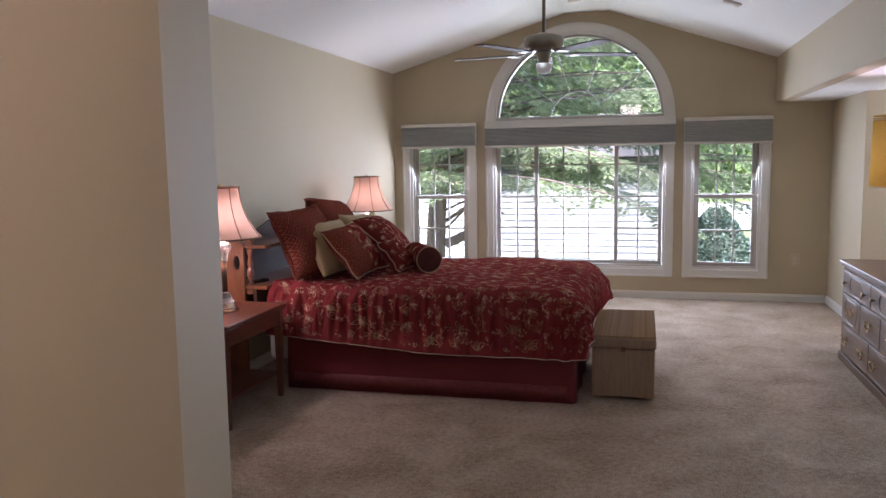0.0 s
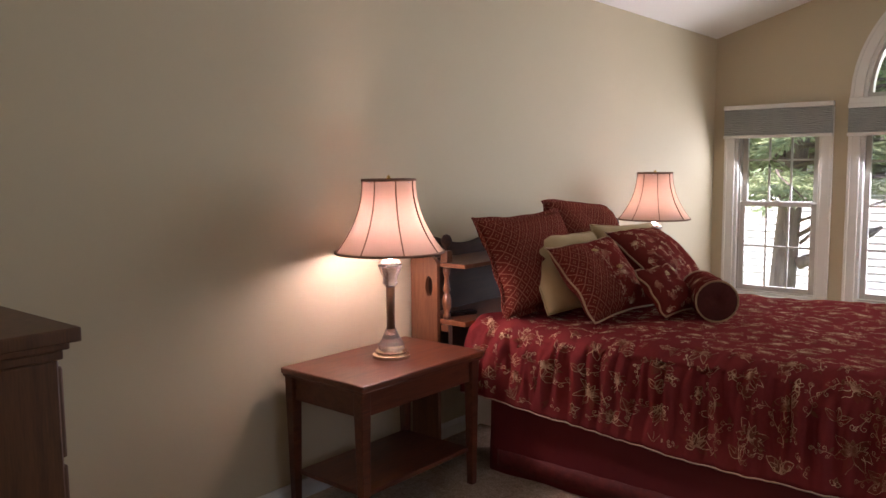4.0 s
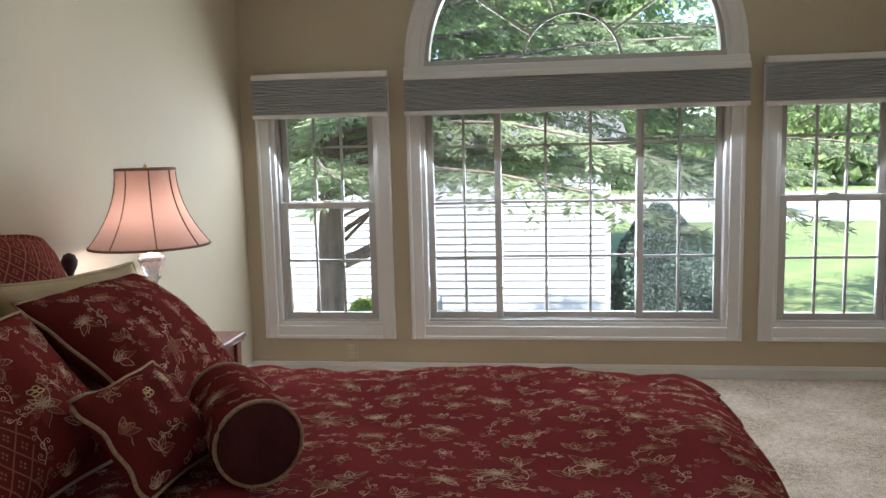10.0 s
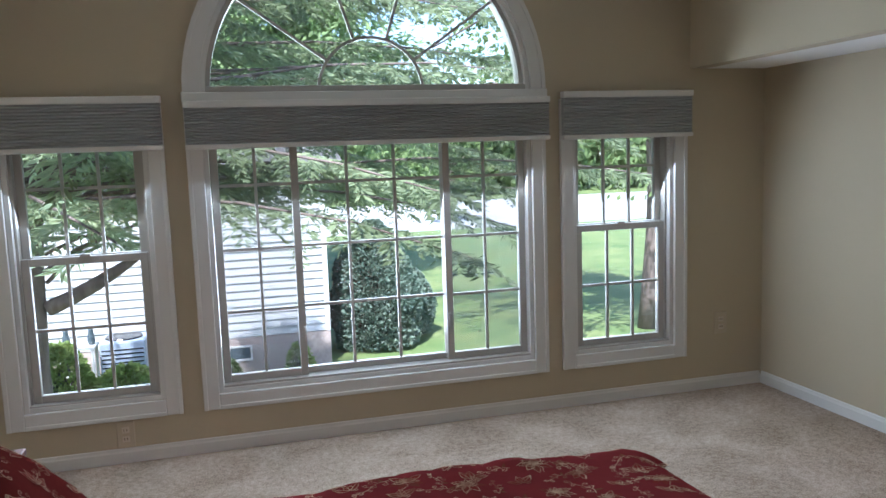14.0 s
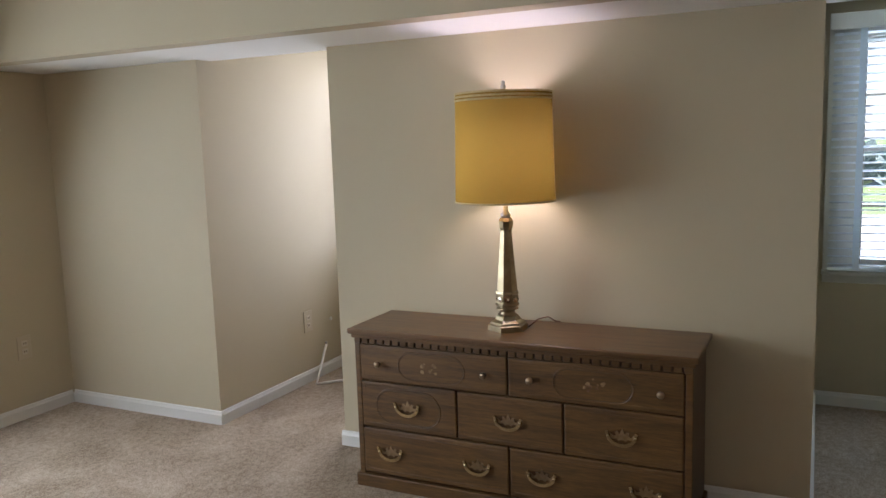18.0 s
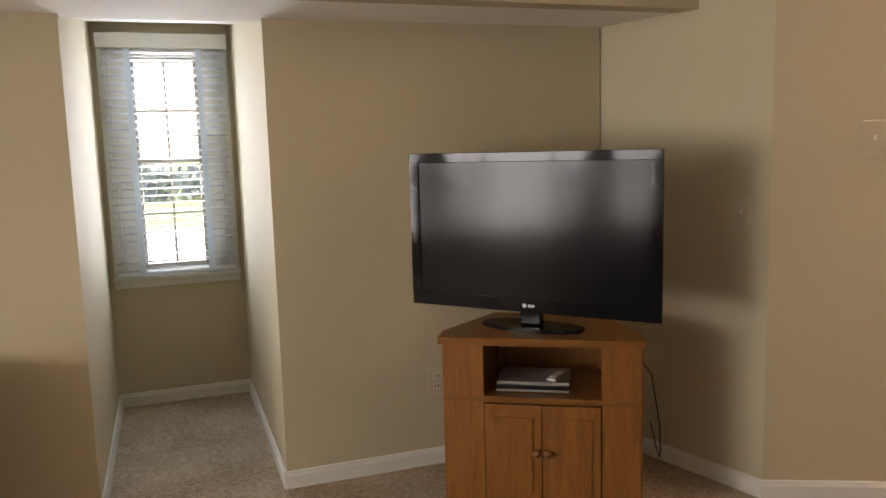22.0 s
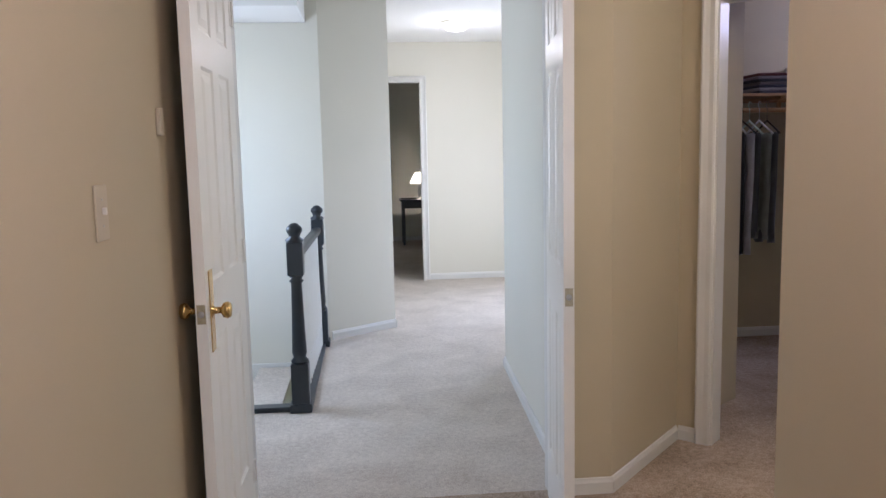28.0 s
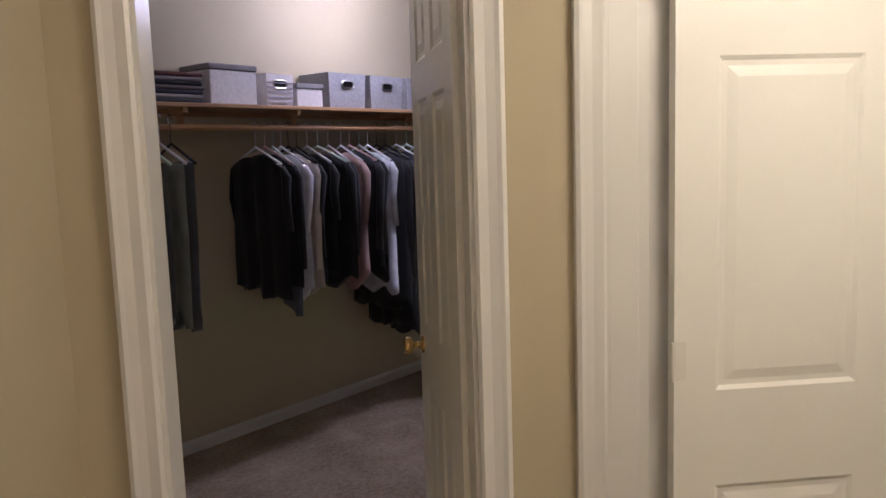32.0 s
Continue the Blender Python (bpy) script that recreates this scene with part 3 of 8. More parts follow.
part("casing", arc_band(ARR, ARR + 0.078, -0.020, -0.0005), M_TRIM, win)
part("casing_bead", arc_band(ARR + 0.058, ARR + 0.0785, -0.028, -0.0201), M_TRIM, win)
part("window_frame", arc_band(ARR - 0.022, ARR - 0.0005, 0.0, 0.14), M_TRIM, win)
part("inner_bead", arc_band(ARR - 0.045, ARR - 0.0225, 0.03, 0.10), M_SASH, win)
part("sill_board", box(ACX - ARR - 0.085, ACX + ARR + 0.085, -0.035, -0.0005, ARZ - 0.045, ARZ - 0.002, 0.005), M_TRIM, win)
part("bottom_rail", box(ACX - ARR + 0.004, ACX + ARR - 0.004, 0.002, 0.12, ARZ + 0.0005, ARZ + 0.028, 0.003), M_SASH, win)
part("grille_arc", arc_band(0.255, 0.269, 0.052, 0.068), M_SASH, win)
for a in (35, 72, 108, 145):
    c, s = math.cos(radians(a)), math.sin(radians(a))
    bm = box(0.27, ARR - 0.046, 0.052, 0.068, -0.007, 0.007)
    bmesh.ops.transform(bm, matrix=Matrix.Translation((ACX, 0, ARZ)) @ Matrix.Rotation(-radians(a), 4, "Y"), verts=bm.verts)
    part("grille_ray", bm, M_SASH, win)
half = [(ACX + (ARR - 0.03) * math.cos(math.pi * k / 28), ARZ + 0.02 + (ARR - 0.05) * math.sin(math.pi * k / 28)) for k in range(29)]
pane = part("pane", slab(half, [], 0.004, Matrix(((1, 0, 0, 0), (0, 0, 1, 0.058), (0, 1, 0, 0), (0, 0, 0, 1)))), M_GLASS, win)
pane.visible_shadow = False


# cellular shades, drawn half up
def cellular_shade(x0, x1, z0, z1):
    sh = thing("cellular_shade", "grey pleated cellular shade raised above a window", "window shade", pose((x0 + x1) / 2, -0.045, z1), group="cellular shades")
    h, w = (x1 - x0) / 2, z1 - z0
    part("headrail", box(-h, h, -0.03, 0.018, -0.032, 0.0, 0.004), M_TRIM, sh, "white headrail")
    part("bottom_rail", box(-h, h, -0.028, 0.016, -w, -w + 0.022, 0.004), M_TRIM, sh, "white bottom rail")
    bm = bmesh.new()
    n = 13
    rows = []
    for k in range(2 * n + 1):
        z = -0.0325 - (w - 0.055) * k / (2 * n)
        d = 0.0 if k % 2 else 0.011
        rows.append([bm.verts.new((sx * (h - 0.004), y, z)) for sx, y in ((-1, -0.014 - d), (1, -0.014 - d), (1, 0.004 + d), (-1, 0.004 + d))])
    for a, b in zip(rows, rows[1:]):
        for j in range(4):
            bm.faces.new((a[j], a[(j + 1) % 4], b[(j + 1) % 4], b[j]))
    bm.faces.new(rows[0]), bm.faces.new(rows[-1])
    part("pleated_fabric", bm, M_SHADE, sh)
    part("hold_tab", box(h - 0.075, h - 0.03, -0.034, -0.0305, -0.012, -0.004), M_PLATE, sh)
    return sh


cellular_shade(0.095, 0.853, 1.455, 1.697)
cellular_shade(0.945, 2.738, 1.452, 1.672)
cellular_shade(2.812, 3.575, 1.448, 1.695)


# dormer windows with wooden blinds; u runs along +y from the opening's south end
def dormer_window(nr, xe, y0, y1, z0, z1, blinds):
    w = thing("window_%d" % nr, "narrow dormer window with white casing and sill", "window", pose(xe, (y0 + y1) / 2, 0, 0, 0, 90), kind="structure")
    h = (y1 - y0) / 2
    part("window_frame", ring_box(-h, h, z0, z1, 0.02, -0.125, 0.0, 0.002), M_TRIM, w)
    g = 0.175 if blinds else h - 0.02
    zt = z1 - (0.06 if blinds else 0.02)
    if blinds:
        for s in (-1, 1):
            part("side_board", box(min(s * g, s * (h - 0.0205)), max(s * g, s * (h - 0.0205)), -0.10, -0.02, z0 + 0.0205, z1 - 0.0205, 0.003), M_TRIM, w, "wide white side board")
        part("head_board", box(-g + 0.0005, g - 0.0005, -0.10, -0.02, zt, z1 - 0.0205, 0.003), M_TRIM, w)
    sash(w, -g, g, z0 + 0.02, (z0 + z1) / 2 + 0.015, -0.055, 2, 2, 0.03)
    sash(w, -g, g, (z0 + z1) / 2 - 0.015, zt, -0.09, 2, 2, 0.03)
    for s in (-1, 1):
        part("casing", box(min(s * h, s * (h + 0.035)), max(s * h, s * (h + 0.035)), 0.0005, 0.018, z0 - 0.0, z1 + 0.04, 0.003), M_TRIM, w)
    part("casing", box(-h, h, 0.0005, 0.018, z1, z1 + 0.04, 0.003), M_TRIM, w)
    part("sill", box(-h - 0.04, h + 0.04, 0.0005, 0.05, z0 - 0.022, z0 - 0.0005, 0.005), M_TRIM, w)
    part("apron", box(-h - 0.035, h + 0.035, 0.0005, 0.015, z0 - 0.065, z0 - 0.0225, 0.003), M_TRIM, w)
    if blinds:
        b = thing("venetian_blind", "lowered white slatted blind with wide ladder tapes", "window blind", pose(xe - 0.045, (y0 + y1) / 2, 0, 0, 0, 90))
        e = h + 0.015
        part("valance", box(-e - 0.02, e + 0.02, 0.012, 0.03, z1 - 0.03, z1 + 0.045, 0.004), M_TRIM, b)
        proto = None
        n = 30
        for k in range(n):
            z = z0 + 0.035 + (z1 - 0.05 - z0 - 0.035) * k / (n - 1)
            if proto is None:
                proto = part("slat", box(-e, e, -0.019, 0.019, -0.0012, 0.0012), M_BLIND, b)
                s = proto
            else:
                s = new("slat", proto.data)
                s.parent = b
            s.matrix_basis = pose(0, 0, z, 14 + 2 * math.sin(k * 1.7), 0, 0.25 * math.sin(k * 2.3))
        for sx in (-0.58, 0.58):
            part("ladder_tape", box(sx * e - 0.015, sx * e + 0.015, 0.0205, 0.0215, z0 + 0.01, z1 - 0.03), M_TAPE, b)
        part("bottom_rail", box(-e, e, -0.02, 0.02, z0 + 0.003, z0 + 0.022, 0.004), M_BLIND, b)
        bm = bmesh.new()
        add_tube(bm, [(e * 0.86, 0.03, z1 - 0.03), (e * 0.87, 0.03, z0 + 0.45)], 0.0015, 6)
        add_lathe(bm, [(0.002, -0.02), (0.006, -0.012), (0.005, 0.0), (0.002, 0.006)], 8, Matrix.Translation((e * 0.87, 0.03, z0 + 0.45)))
        part("lift_cord", bm, M_PLATE, b)
    return w


dormer_window(5, XF, D2[1] + 0.06, D2[1] + 0.62, 0.70, 1.885, True)
dormer_window(6, XE, D1[1] + 0.05, D1[1] + 0.70, 0.72, 1.87, False)

# ---- baseboards ----
baseboard(XD, 0, 0, 0, -0.013, 0)
baseboard(0, 0, 0, YB, -0.014, 0)
baseboard(0, YB, *BP, -0.014, 0.005)
baseboard(*BP, *CP, 0.002, 0.004)
baseboard(*CP, *AP, 0.002, 0.013)
baseboard(*AP, -1.2, -8.29, 0.0, 0)
baseboard(XD, D1[0], XD, 0, 0.013, -0.014)
baseboard(XE, D1[0], XD, D1[0], -0.014, -0.0005)
baseboard(XE, D1[1], XE, D1[0], 0, 0)
baseboard(XD, D1[1], XE, D1[1], -0.0005, -0.014)
baseboard(XD, D2[0], XD, D1[1], 0.013, 0.013)
baseboard(XF, D2[0], XD, D2[0], -0.014, -0.0005)
baseboard(XF, D2[1], XF, D2[0], 0, 0)
baseboard(XD, D2[1], XF, D2[1], -0.0005, -0.014)
baseboard(XD, -5.873, XD, D2[1], -0.014, 0.013)
baseboard(*AC, XD, -5.873, 0.003, 0)
baseboard(*AB, *AC, -0.002, 0.006)
baseboard(AB[0], YD, *AB, -0.014, 0)
baseboard(*N1, DOOR[0] - 0.0715, YD, 0.004, 0)
baseboard(*N2, *N1, -0.01, 0.002)
baseboard(*on45(3.0), *on45(2.355))
baseboard(*on45(1.063), *on45(0.918))
baseboard(*on45(0.098), *N2, 0, -0.013)
baseboard(-4.3, CB, 0.3, CB)
baseboard(1.5795, -9.99, 1.490, -11.9, 0, 0.01)
baseboard(0.2, -15.7, 1.69, -15.7)
baseboard(2.187, -13.27, 2.70, -12.896)
baseboard(2.43, -15.7, 2.187, -13.27, 0, 0.01)


# ---- doors ----
M_DOOR = mat("white_door_paint", (0.80, 0.79, 0.73), 0.3, second=(0.76, 0.745, 0.68), scale=2.5, amount=0.35, bump=0.04, bump_scale=80)


def add_panel(bm, x0, x1, z0, z1, y, s):
    """A raised panel in a routed recess on the face at y; s is the side it faces."""
    e = [(0.0, 0.0), (0.010, 0.006), (0.022, 0.006), (0.045, 0.001)]
    rings = [[bm.verts.new((xx, y - s * d, zz)) for xx, zz in ((x0 + i, z0 + i), (x1 - i, z0 + i), (x1 - i, z1 - i), (x0 + i, z1 - i))] for i, d in e]
    for a, b in zip(rings, rings[1:]):
        for k in range(4):
            bm.faces.new((a[k], a[(k + 1) % 4], b[(k + 1) % 4], b[k]))
    bm.faces.new(rings[-1])
    return rings[0]


def six_panel(width, height, t=0.035, st=0.0, mid=0.0, rows=((0.11, 0.40), (0.485, 0.80), (0.85, 0.945))):
    """Slab with three rows of two raised panels on both faces; x from 0 (hinge) to width, y across, z up."""
    st, mid = st or 0.115 * width / 0.7, mid or 0.10 * width / 0.7
    pw = (width - 2 * st - mid) / 2
    xs = [(st, st + pw), (st + pw + mid, width - st)]
    zr = [(a * height, b * height) for a, b in rows]
    bm = bmesh.new()
    for s in (-1, 1):
        outer = [(0, 0), (width, 0), (width, height), (0, height)]
        loops = [[bm.verts.new((x, s * t / 2, z)) for x, z in outer]]
        for a, b in xs:
            for c, d in zr:
                loops.append(add_panel(bm, a, b, c, d, s * t / 2, s))
        edges = []
        for vs in loops:
            for i in range(4):
                e = bm.edges.get((vs[i], vs[(i + 1) % 4])) or bm.edges.new((vs[i], vs[(i + 1) % 4]))
                edges.append(e)
        bmesh.ops.triangle_fill(bm, use_beauty=True, edges=edges)
        if s < 0:
            front = loops[0]
        else:
            for i in range(4):
                bm.faces.new((front[i], front[(i + 1) % 4], loops[0][(i + 1) % 4], loops[0][i]))
    return bm


def knob(parent, x, z, t=0.035, plate=False, sides=(-1, 1), material=None):
    material = material or M_BRASS
    for s in sides:
        rot = Matrix.Translation((x, s * t / 2, z)) @ Matrix.Rotation(-s * math.pi / 2, 4, "X")
        part("knob", lathe([(0.026, 0.0), (0.026, 0.004), (0.012, 0.008), (0.010, 0.03), (0.024, 0.038), (0.027, 0.05), (0.022, 0.06), (0.0, 0.063)], 20, rot, cap=False), material, parent, "round brass knob", smooth=True)
        if plate:
            part("backplate", box(x - 0.026, x + 0.026, min(s * t / 2, s * (t / 2 + 0.004)), max(s * t / 2, s * (t / 2 + 0.004)), z - 0.13, z + 0.13, 0.002), material, parent, "long brass backplate")


def hinges(parent, height, t=0.035, side=1):
    for z in (0.18, height / 2, height - 0.18):
        bm = lathe([(0.006, -0.045), (0.006, 0.045)], 10, Matrix.Translation((-0.004, side * (t / 2 + 0.004), z)))
        add_box(bm, 0.001, 0.028, side * t / 2 - 0.0015, side * t / 2 + 0.0015, z - 0.045, z + 0.045)
        part("hinge", bm, M_PLATE, parent, "white-painted butt hinge")


M_LATCH = mat("worn_latch_brass", (0.48, 0.42, 0.29), 0.35, 0.9, second=(0.34, 0.29, 0.19), scale=60)


def door_leaf(name, label, m, width, height, plate=False, hinge_side=1, latch=True, knob_z=0.975, knobs=True, panels=None):
    d = thing(name, label, "door", m, kind="structure")
    part("door_slab", six_panel(width, height, **(panels or {})), M_DOOR, d)
    if knobs:
        knob(d, width - 0.065, knob_z, plate=plate)
    hinges(d, height, side=hinge_side)
    if latch:
        bm = box(width - 0.0005, width + 0.0015, -0.013, 0.013, knob_z - 0.03, knob_z + 0.03, 0.0)
        lp = part("latch_plate", bm, M_LATCH, d, "worn brass latch plate")
        part("bolt", lathe([(0.010, 0.0), (0.010, 0.003), (0.0075, 0.004), (0.0075, 0.010), (0.003, 0.012)], 14, Matrix.Translation((width + 0.0016, 0, knob_z)) @ Matrix.Rotation(math.pi / 2, 4, "Y")), M_STEEL, lp, smooth=True)
        for sz in (-0.022, 0.022):
            part("screw", lathe([(0.004, 0.0), (0.0025, 0.001)], 8, Matrix.Translation((width + 0.0016, 0, knob_z + sz)) @ Matrix.Rotation(math.pi / 2, 4, "Y")), M_LATCH, lp)
    return d


door_leaf("door_1", "open white six-panel double-door leaf with brass knob", pose(2.893, -9.862, 0.016, 0, 0, 89.0), 0.665, 2.145, plate=True, hinge_side=1, knob_z=0.955)
door_leaf("door_2", "open white six-panel double-door leaf facing the hall", pose(1.655, -9.862, 0.016, 0, 0, 82.0), 0.625, 2.145, hinge_side=1, knobs=False, knob_z=0.955)


def door_casing(x0, y0, x1, y1, h, t=0.10, both=True, nr=1):
    """Jambs and moulded casing of an opening along a line, the room on its left."""
    m = along(x0, y0, x1, y1)
    ln = math.hypot(x1 - x0, y1 - y0)
    fr = thing("door_frame_%d" % nr, "white moulded casing round a doorway", "door frame", kind="structure")
    for a, b, z0, z1 in ((-0.0, 0.018, 0.0, h), (ln - 0.018, ln, 0.0, h), (0.018, ln - 0.018, h - 0.018, h)):
        bm = box(a, b, z0, z1, -0.001, t + 0.001)
        bmesh.ops.transform(bm, matrix=m, verts=bm.verts)
        part("jamb", bm, M_TRIM, fr)
    for side in ((-1, 1) if both else (-1,)):
        off = 0.0005 if side < 0 else t + 0.0005
        for kind in range(3):
            bm = bmesh.new()
            ends = []
            for e in (0, 1):
                ring = []
                for d, q in CASING:
                    w = off - q if side < 0 else off + q
                    if kind == 0:
                        ring.append((0.008 - d, 0 if not e else h - 0.008 + d, w))
                    elif kind == 1:
                        ring.append((ln - 0.008 + d, 0 if not e else h - 0.008 + d, w))
                    else:
                        ring.append(((0.008 - d) if not e else (ln - 0.008 + d), h - 0.008 + d, w))
                ends.append([bm.verts.new(p) for p in ring])
            n = len(CASING)
            for k in range(n):
                bm.faces.new((ends[0][k], ends[0][(k + 1) % n], ends[1][(k + 1) % n], ends[1][k]))
            bm.faces.new(ends[0]), bm.faces.new(ends[1])
            bmesh.ops.transform(bm, matrix=m, verts=bm.verts)
            part("casing", bm, M_TRIM, fr)
    return fr


door_casing(DOOR[0], YD, DOOR[1], YD, DOOR[2], nr=1)
door_casing(*on45(0.854), *on45(0.162), 2.13, t=0.11, nr=2)
fr3 = door_casing(*on45(2.29), *on45(1.127), 2.13, t=0.11, nr=3)
# closet door: hinged at the far jamb, swung into the closet
hx, hy = on45(0.838, -0.100)
door_leaf("door_3", "white six-panel closet door standing open into the closet", pose(hx, hy, 0.016, 0, 0, 228.5), 0.66, 2.10, hinge_side=-1, knob_z=0.945)
# closed door beside it, hinge knuckles towards the niche
for u0, u1, w0, w1 in ((1.146, 1.218, 0.012, 0.07), (1.218, 1.250, 0.036, 0.09), (1.250, 1.31, 0.05, 0.09)):
    bm = box(-u1, -u0, 0.0, 2.111, w0, w1, 0.004)
    bmesh.ops.transform(bm, matrix=along(*on45(0), *on45(-1)), verts=bm.verts)
    part("jamb_stop", bm, M_TRIM, fr3)
hx, hy = on45(1.292, -0.012)
door_leaf("door_4", "closed white six-panel door with hinges showing", pose(hx, hy, 0.016, 0, 0, 135), 0.975, 2.09, hinge_side=-1, panels=dict(st=0.098, mid=0.10, rows=((0.11, 0.357), (0.465, 0.822), (0.875, 0.955))))
door_casing(1.757, -15.7, 2.377, -15.7, 2.25, t=-0.11, both=False, nr=4)


# ---- switches and outlets ----
def wall_plate(name, label, x, y, z, yaw, slots):
    """A cover plate facing the way yaw points (degrees from +x)."""
    p = thing(name, label, "outlet" if slots == 2 else "light switch", pose(x, y, z, 0, 0, yaw))
    part("plate", box(0.0005, 0.006 if slots == 2 else 0.0061, -0.040, 0.040, -0.063, 0.063, 0.003), M_PLATEB, p)
    if slots == 2:
        for s in (-0.022, 0.022):
            part("socket", box(0.0062, 0.009, -0.016, 0.016, s - 0.014, s + 0.014, 0.002), M_PLATEP, p)
            bm = box(0.0091, 0.0096, -0.008, -0.005, s - 0.006, s + 0.006)
            add_box(bm, 0.0091, 0.0096, 0.005, 0.008, s - 0.006, s + 0.006)
            part("slot", bm, M_BLACK, p)
    else:
        part("toggle", box(0.0062, 0.016, -0.004, 0.004, -0.004, 0.012, 0.002), M_PLATE, p)
        for s in (-0.03, 0.03):
            part("screw", lathe([(0.003, 0.0), (0.003, 0.0015)], 8, Matrix.Translation((0.006, 0, s)) @ Matrix.Rotation(math.pi / 2, 4, "Y")), M_STEEL, p)
    return p


wall_plate("wall_outlet", "beige duplex outlet low on the beige window wall", 0.585, 0, 0.136, -90, 2)
wall_plate("wall_outlet", "beige duplex outlet on the beige window wall", 3.803, 0, 0.381, -90, 2)
wall_plate("wall_outlet", "beige duplex outlet on the dormer cheek wall", 4.86, D1[0], 0.363, -90, 2)
wall_plate("wall_outlet", "beige duplex outlet beside the television cabinet", XD, -5.09, 0.36, 180, 2)
an = Vector((-(AC[1] - AB[1]), AC[0] - AB[0], 0)).normalized()
yaw_a = math.degrees(math.atan2(an.y, an.x))
wall_plate("light_switch", "beige toggle switch plate on the angled wall", 3.152, -6.403, 1.318, yaw_a, 1)
wall_plate("light_switch", "small beige switch plate behind the television", 3.40, -6.066, 1.06, 105.3, 1)
wall_plate("light_switch", "beige switch plate on the hall wall", 2.985, -8.60, 1.33, 180, 1)
sens = thing("wall_sensor", "small white sensor box high on the hall wall behind the door", "sensor", pose(AB[0], -9.14, 1.555, 0, 0, 180))
part("body", box(0.0005, 0.016, -0.018, 0.018, -0.040, 0.040, 0.004), M_PLATEB, sens)
part("lens", box(0.0162, 0.018, -0.010, 0.010, -0.028, -0.012, 0.0008), M_PLATEB, sens)


# ---- bedding materials ----
def chain(nt, op, a, b=None, c=None):
    n = nt.nodes.new("ShaderNodeMath")
    n.operation = op
    for i, v in enumerate((a, b, c)):
        if v is None:
            continue
        if isinstance(v, (int, float)):
            n.inputs[i].default_value = v
        else:
            nt.links.new(v, n.inputs[i])
    return n.outputs[0]


def mixc(nt, fac, a, b):
    x = nt.nodes.new("ShaderNodeMix")
    x.data_type = "RGBA"
    for key, v in (("Factor", fac), ("A", a), ("B", b)):
        if isinstance(v, tuple):
            x.inputs[key].default_value = (*v, 1)
        elif isinstance(v, float):
            x.inputs[key].default_value = v
        else:
            nt.links.new(v, x.inputs[key])
    return x.outputs["Result"]


def brocade(name, base, shade, lattice=0.0, upto=None):
    """Red satin brocade with a tonal weave; lattice > 0 adds a gold diamond check (up to a given u, if any)."""
    m = bpy.data.materials.new(name)
    m.use_nodes = True
    nt = m.node_tree
    b = nt.nodes["Principled BSDF"]
    b.inputs["Roughness"].default_value, b.inputs["Specular IOR Level"].default_value = 0.7, 0.0
    tc = nt.nodes.new("ShaderNodeTexCoord")
    uv = tc.outputs["UV"]
    nb, nf = nt.nodes.new("ShaderNodeTexNoise"), nt.nodes.new("ShaderNodeTexNoise")
    nb.inputs["Scale"].default_value, nb.inputs["Detail"].default_value = 7, 4
    nf.inputs["Scale"].default_value, nf.inputs["Detail"].default_value = 60, 3
    nt.links.new(uv, nb.inputs["Vector"]), nt.links.new(uv, nf.inputs["Vector"])
    col = mixc(nt, chain(nt, "MULTIPLY_ADD", nf.outputs[0], 0.5, chain(nt, "MULTIPLY", nb.outputs[0], 0.5)), base, shade)
    height = None
    if lattice:
        spx = nt.nodes.new("ShaderNodeSeparateXYZ")
        nt.links.new(uv, spx.inputs[0])
        zz = chain(nt, "MULTIPLY", spx.outputs[1], 0.8)
        p = chain(nt, "PINGPONG", chain(nt, "ADD", spx.outputs[0], zz), lattice)
        q = chain(nt, "PINGPONG", chain(nt, "SUBTRACT", spx.outputs[0], zz), lattice)
        near = chain(nt, "MINIMUM", p, q)
        line = chain(nt, "LESS_THAN", near, lattice * 0.085)
        pc, qc = chain(nt, "SUBTRACT", lattice, p), chain(nt, "SUBTRACT", lattice, q)
        star = chain(nt, "MULTIPLY", chain(nt, "LESS_THAN", chain(nt, "MAXIMUM", pc, qc), lattice * 0.36), chain(nt, "GREATER_THAN", chain(nt, "MINIMUM", pc, qc), lattice * 0.09))
        inside = chain(nt, "GREATER_THAN", near, lattice * 0.16)
        on = chain(nt, "LESS_THAN", spx.outputs[0], upto) if upto is not None else 1.0
        worn = chain(nt, "MULTIPLY_ADD", nf.outputs[0], 0.5, 0.45)
        col = mixc(nt, chain(nt, "MULTIPLY", chain(nt, "MULTIPLY", inside, on), 0.45), col, (0.10, 0.022, 0.014))
        thread = chain(nt, "MULTIPLY", chain(nt, "MULTIPLY", chain(nt, "MAXIMUM", line, star), on), worn)
        col = mixc(nt, thread, col, (0.28, 0.135, 0.085))
    nt.links.new(col, b.inputs["Base Color"])
    fine = nt.nodes.new("ShaderNodeTexNoise")
    fine.inputs["Scale"].default_value, fine.inputs["Detail"].default_value = 420, 2
    nt.links.new(uv, fine.inputs["Vector"])
    bp = nt.nodes.new("ShaderNodeBump")
    bp.inputs["Strength"].default_value, bp.inputs["Distance"].default_value = 0.25, 0.001
    nt.links.new(fine.outputs[0], bp.inputs["Height"]), nt.links.new(bp.outputs[0], b.inputs["Normal"])
    return m


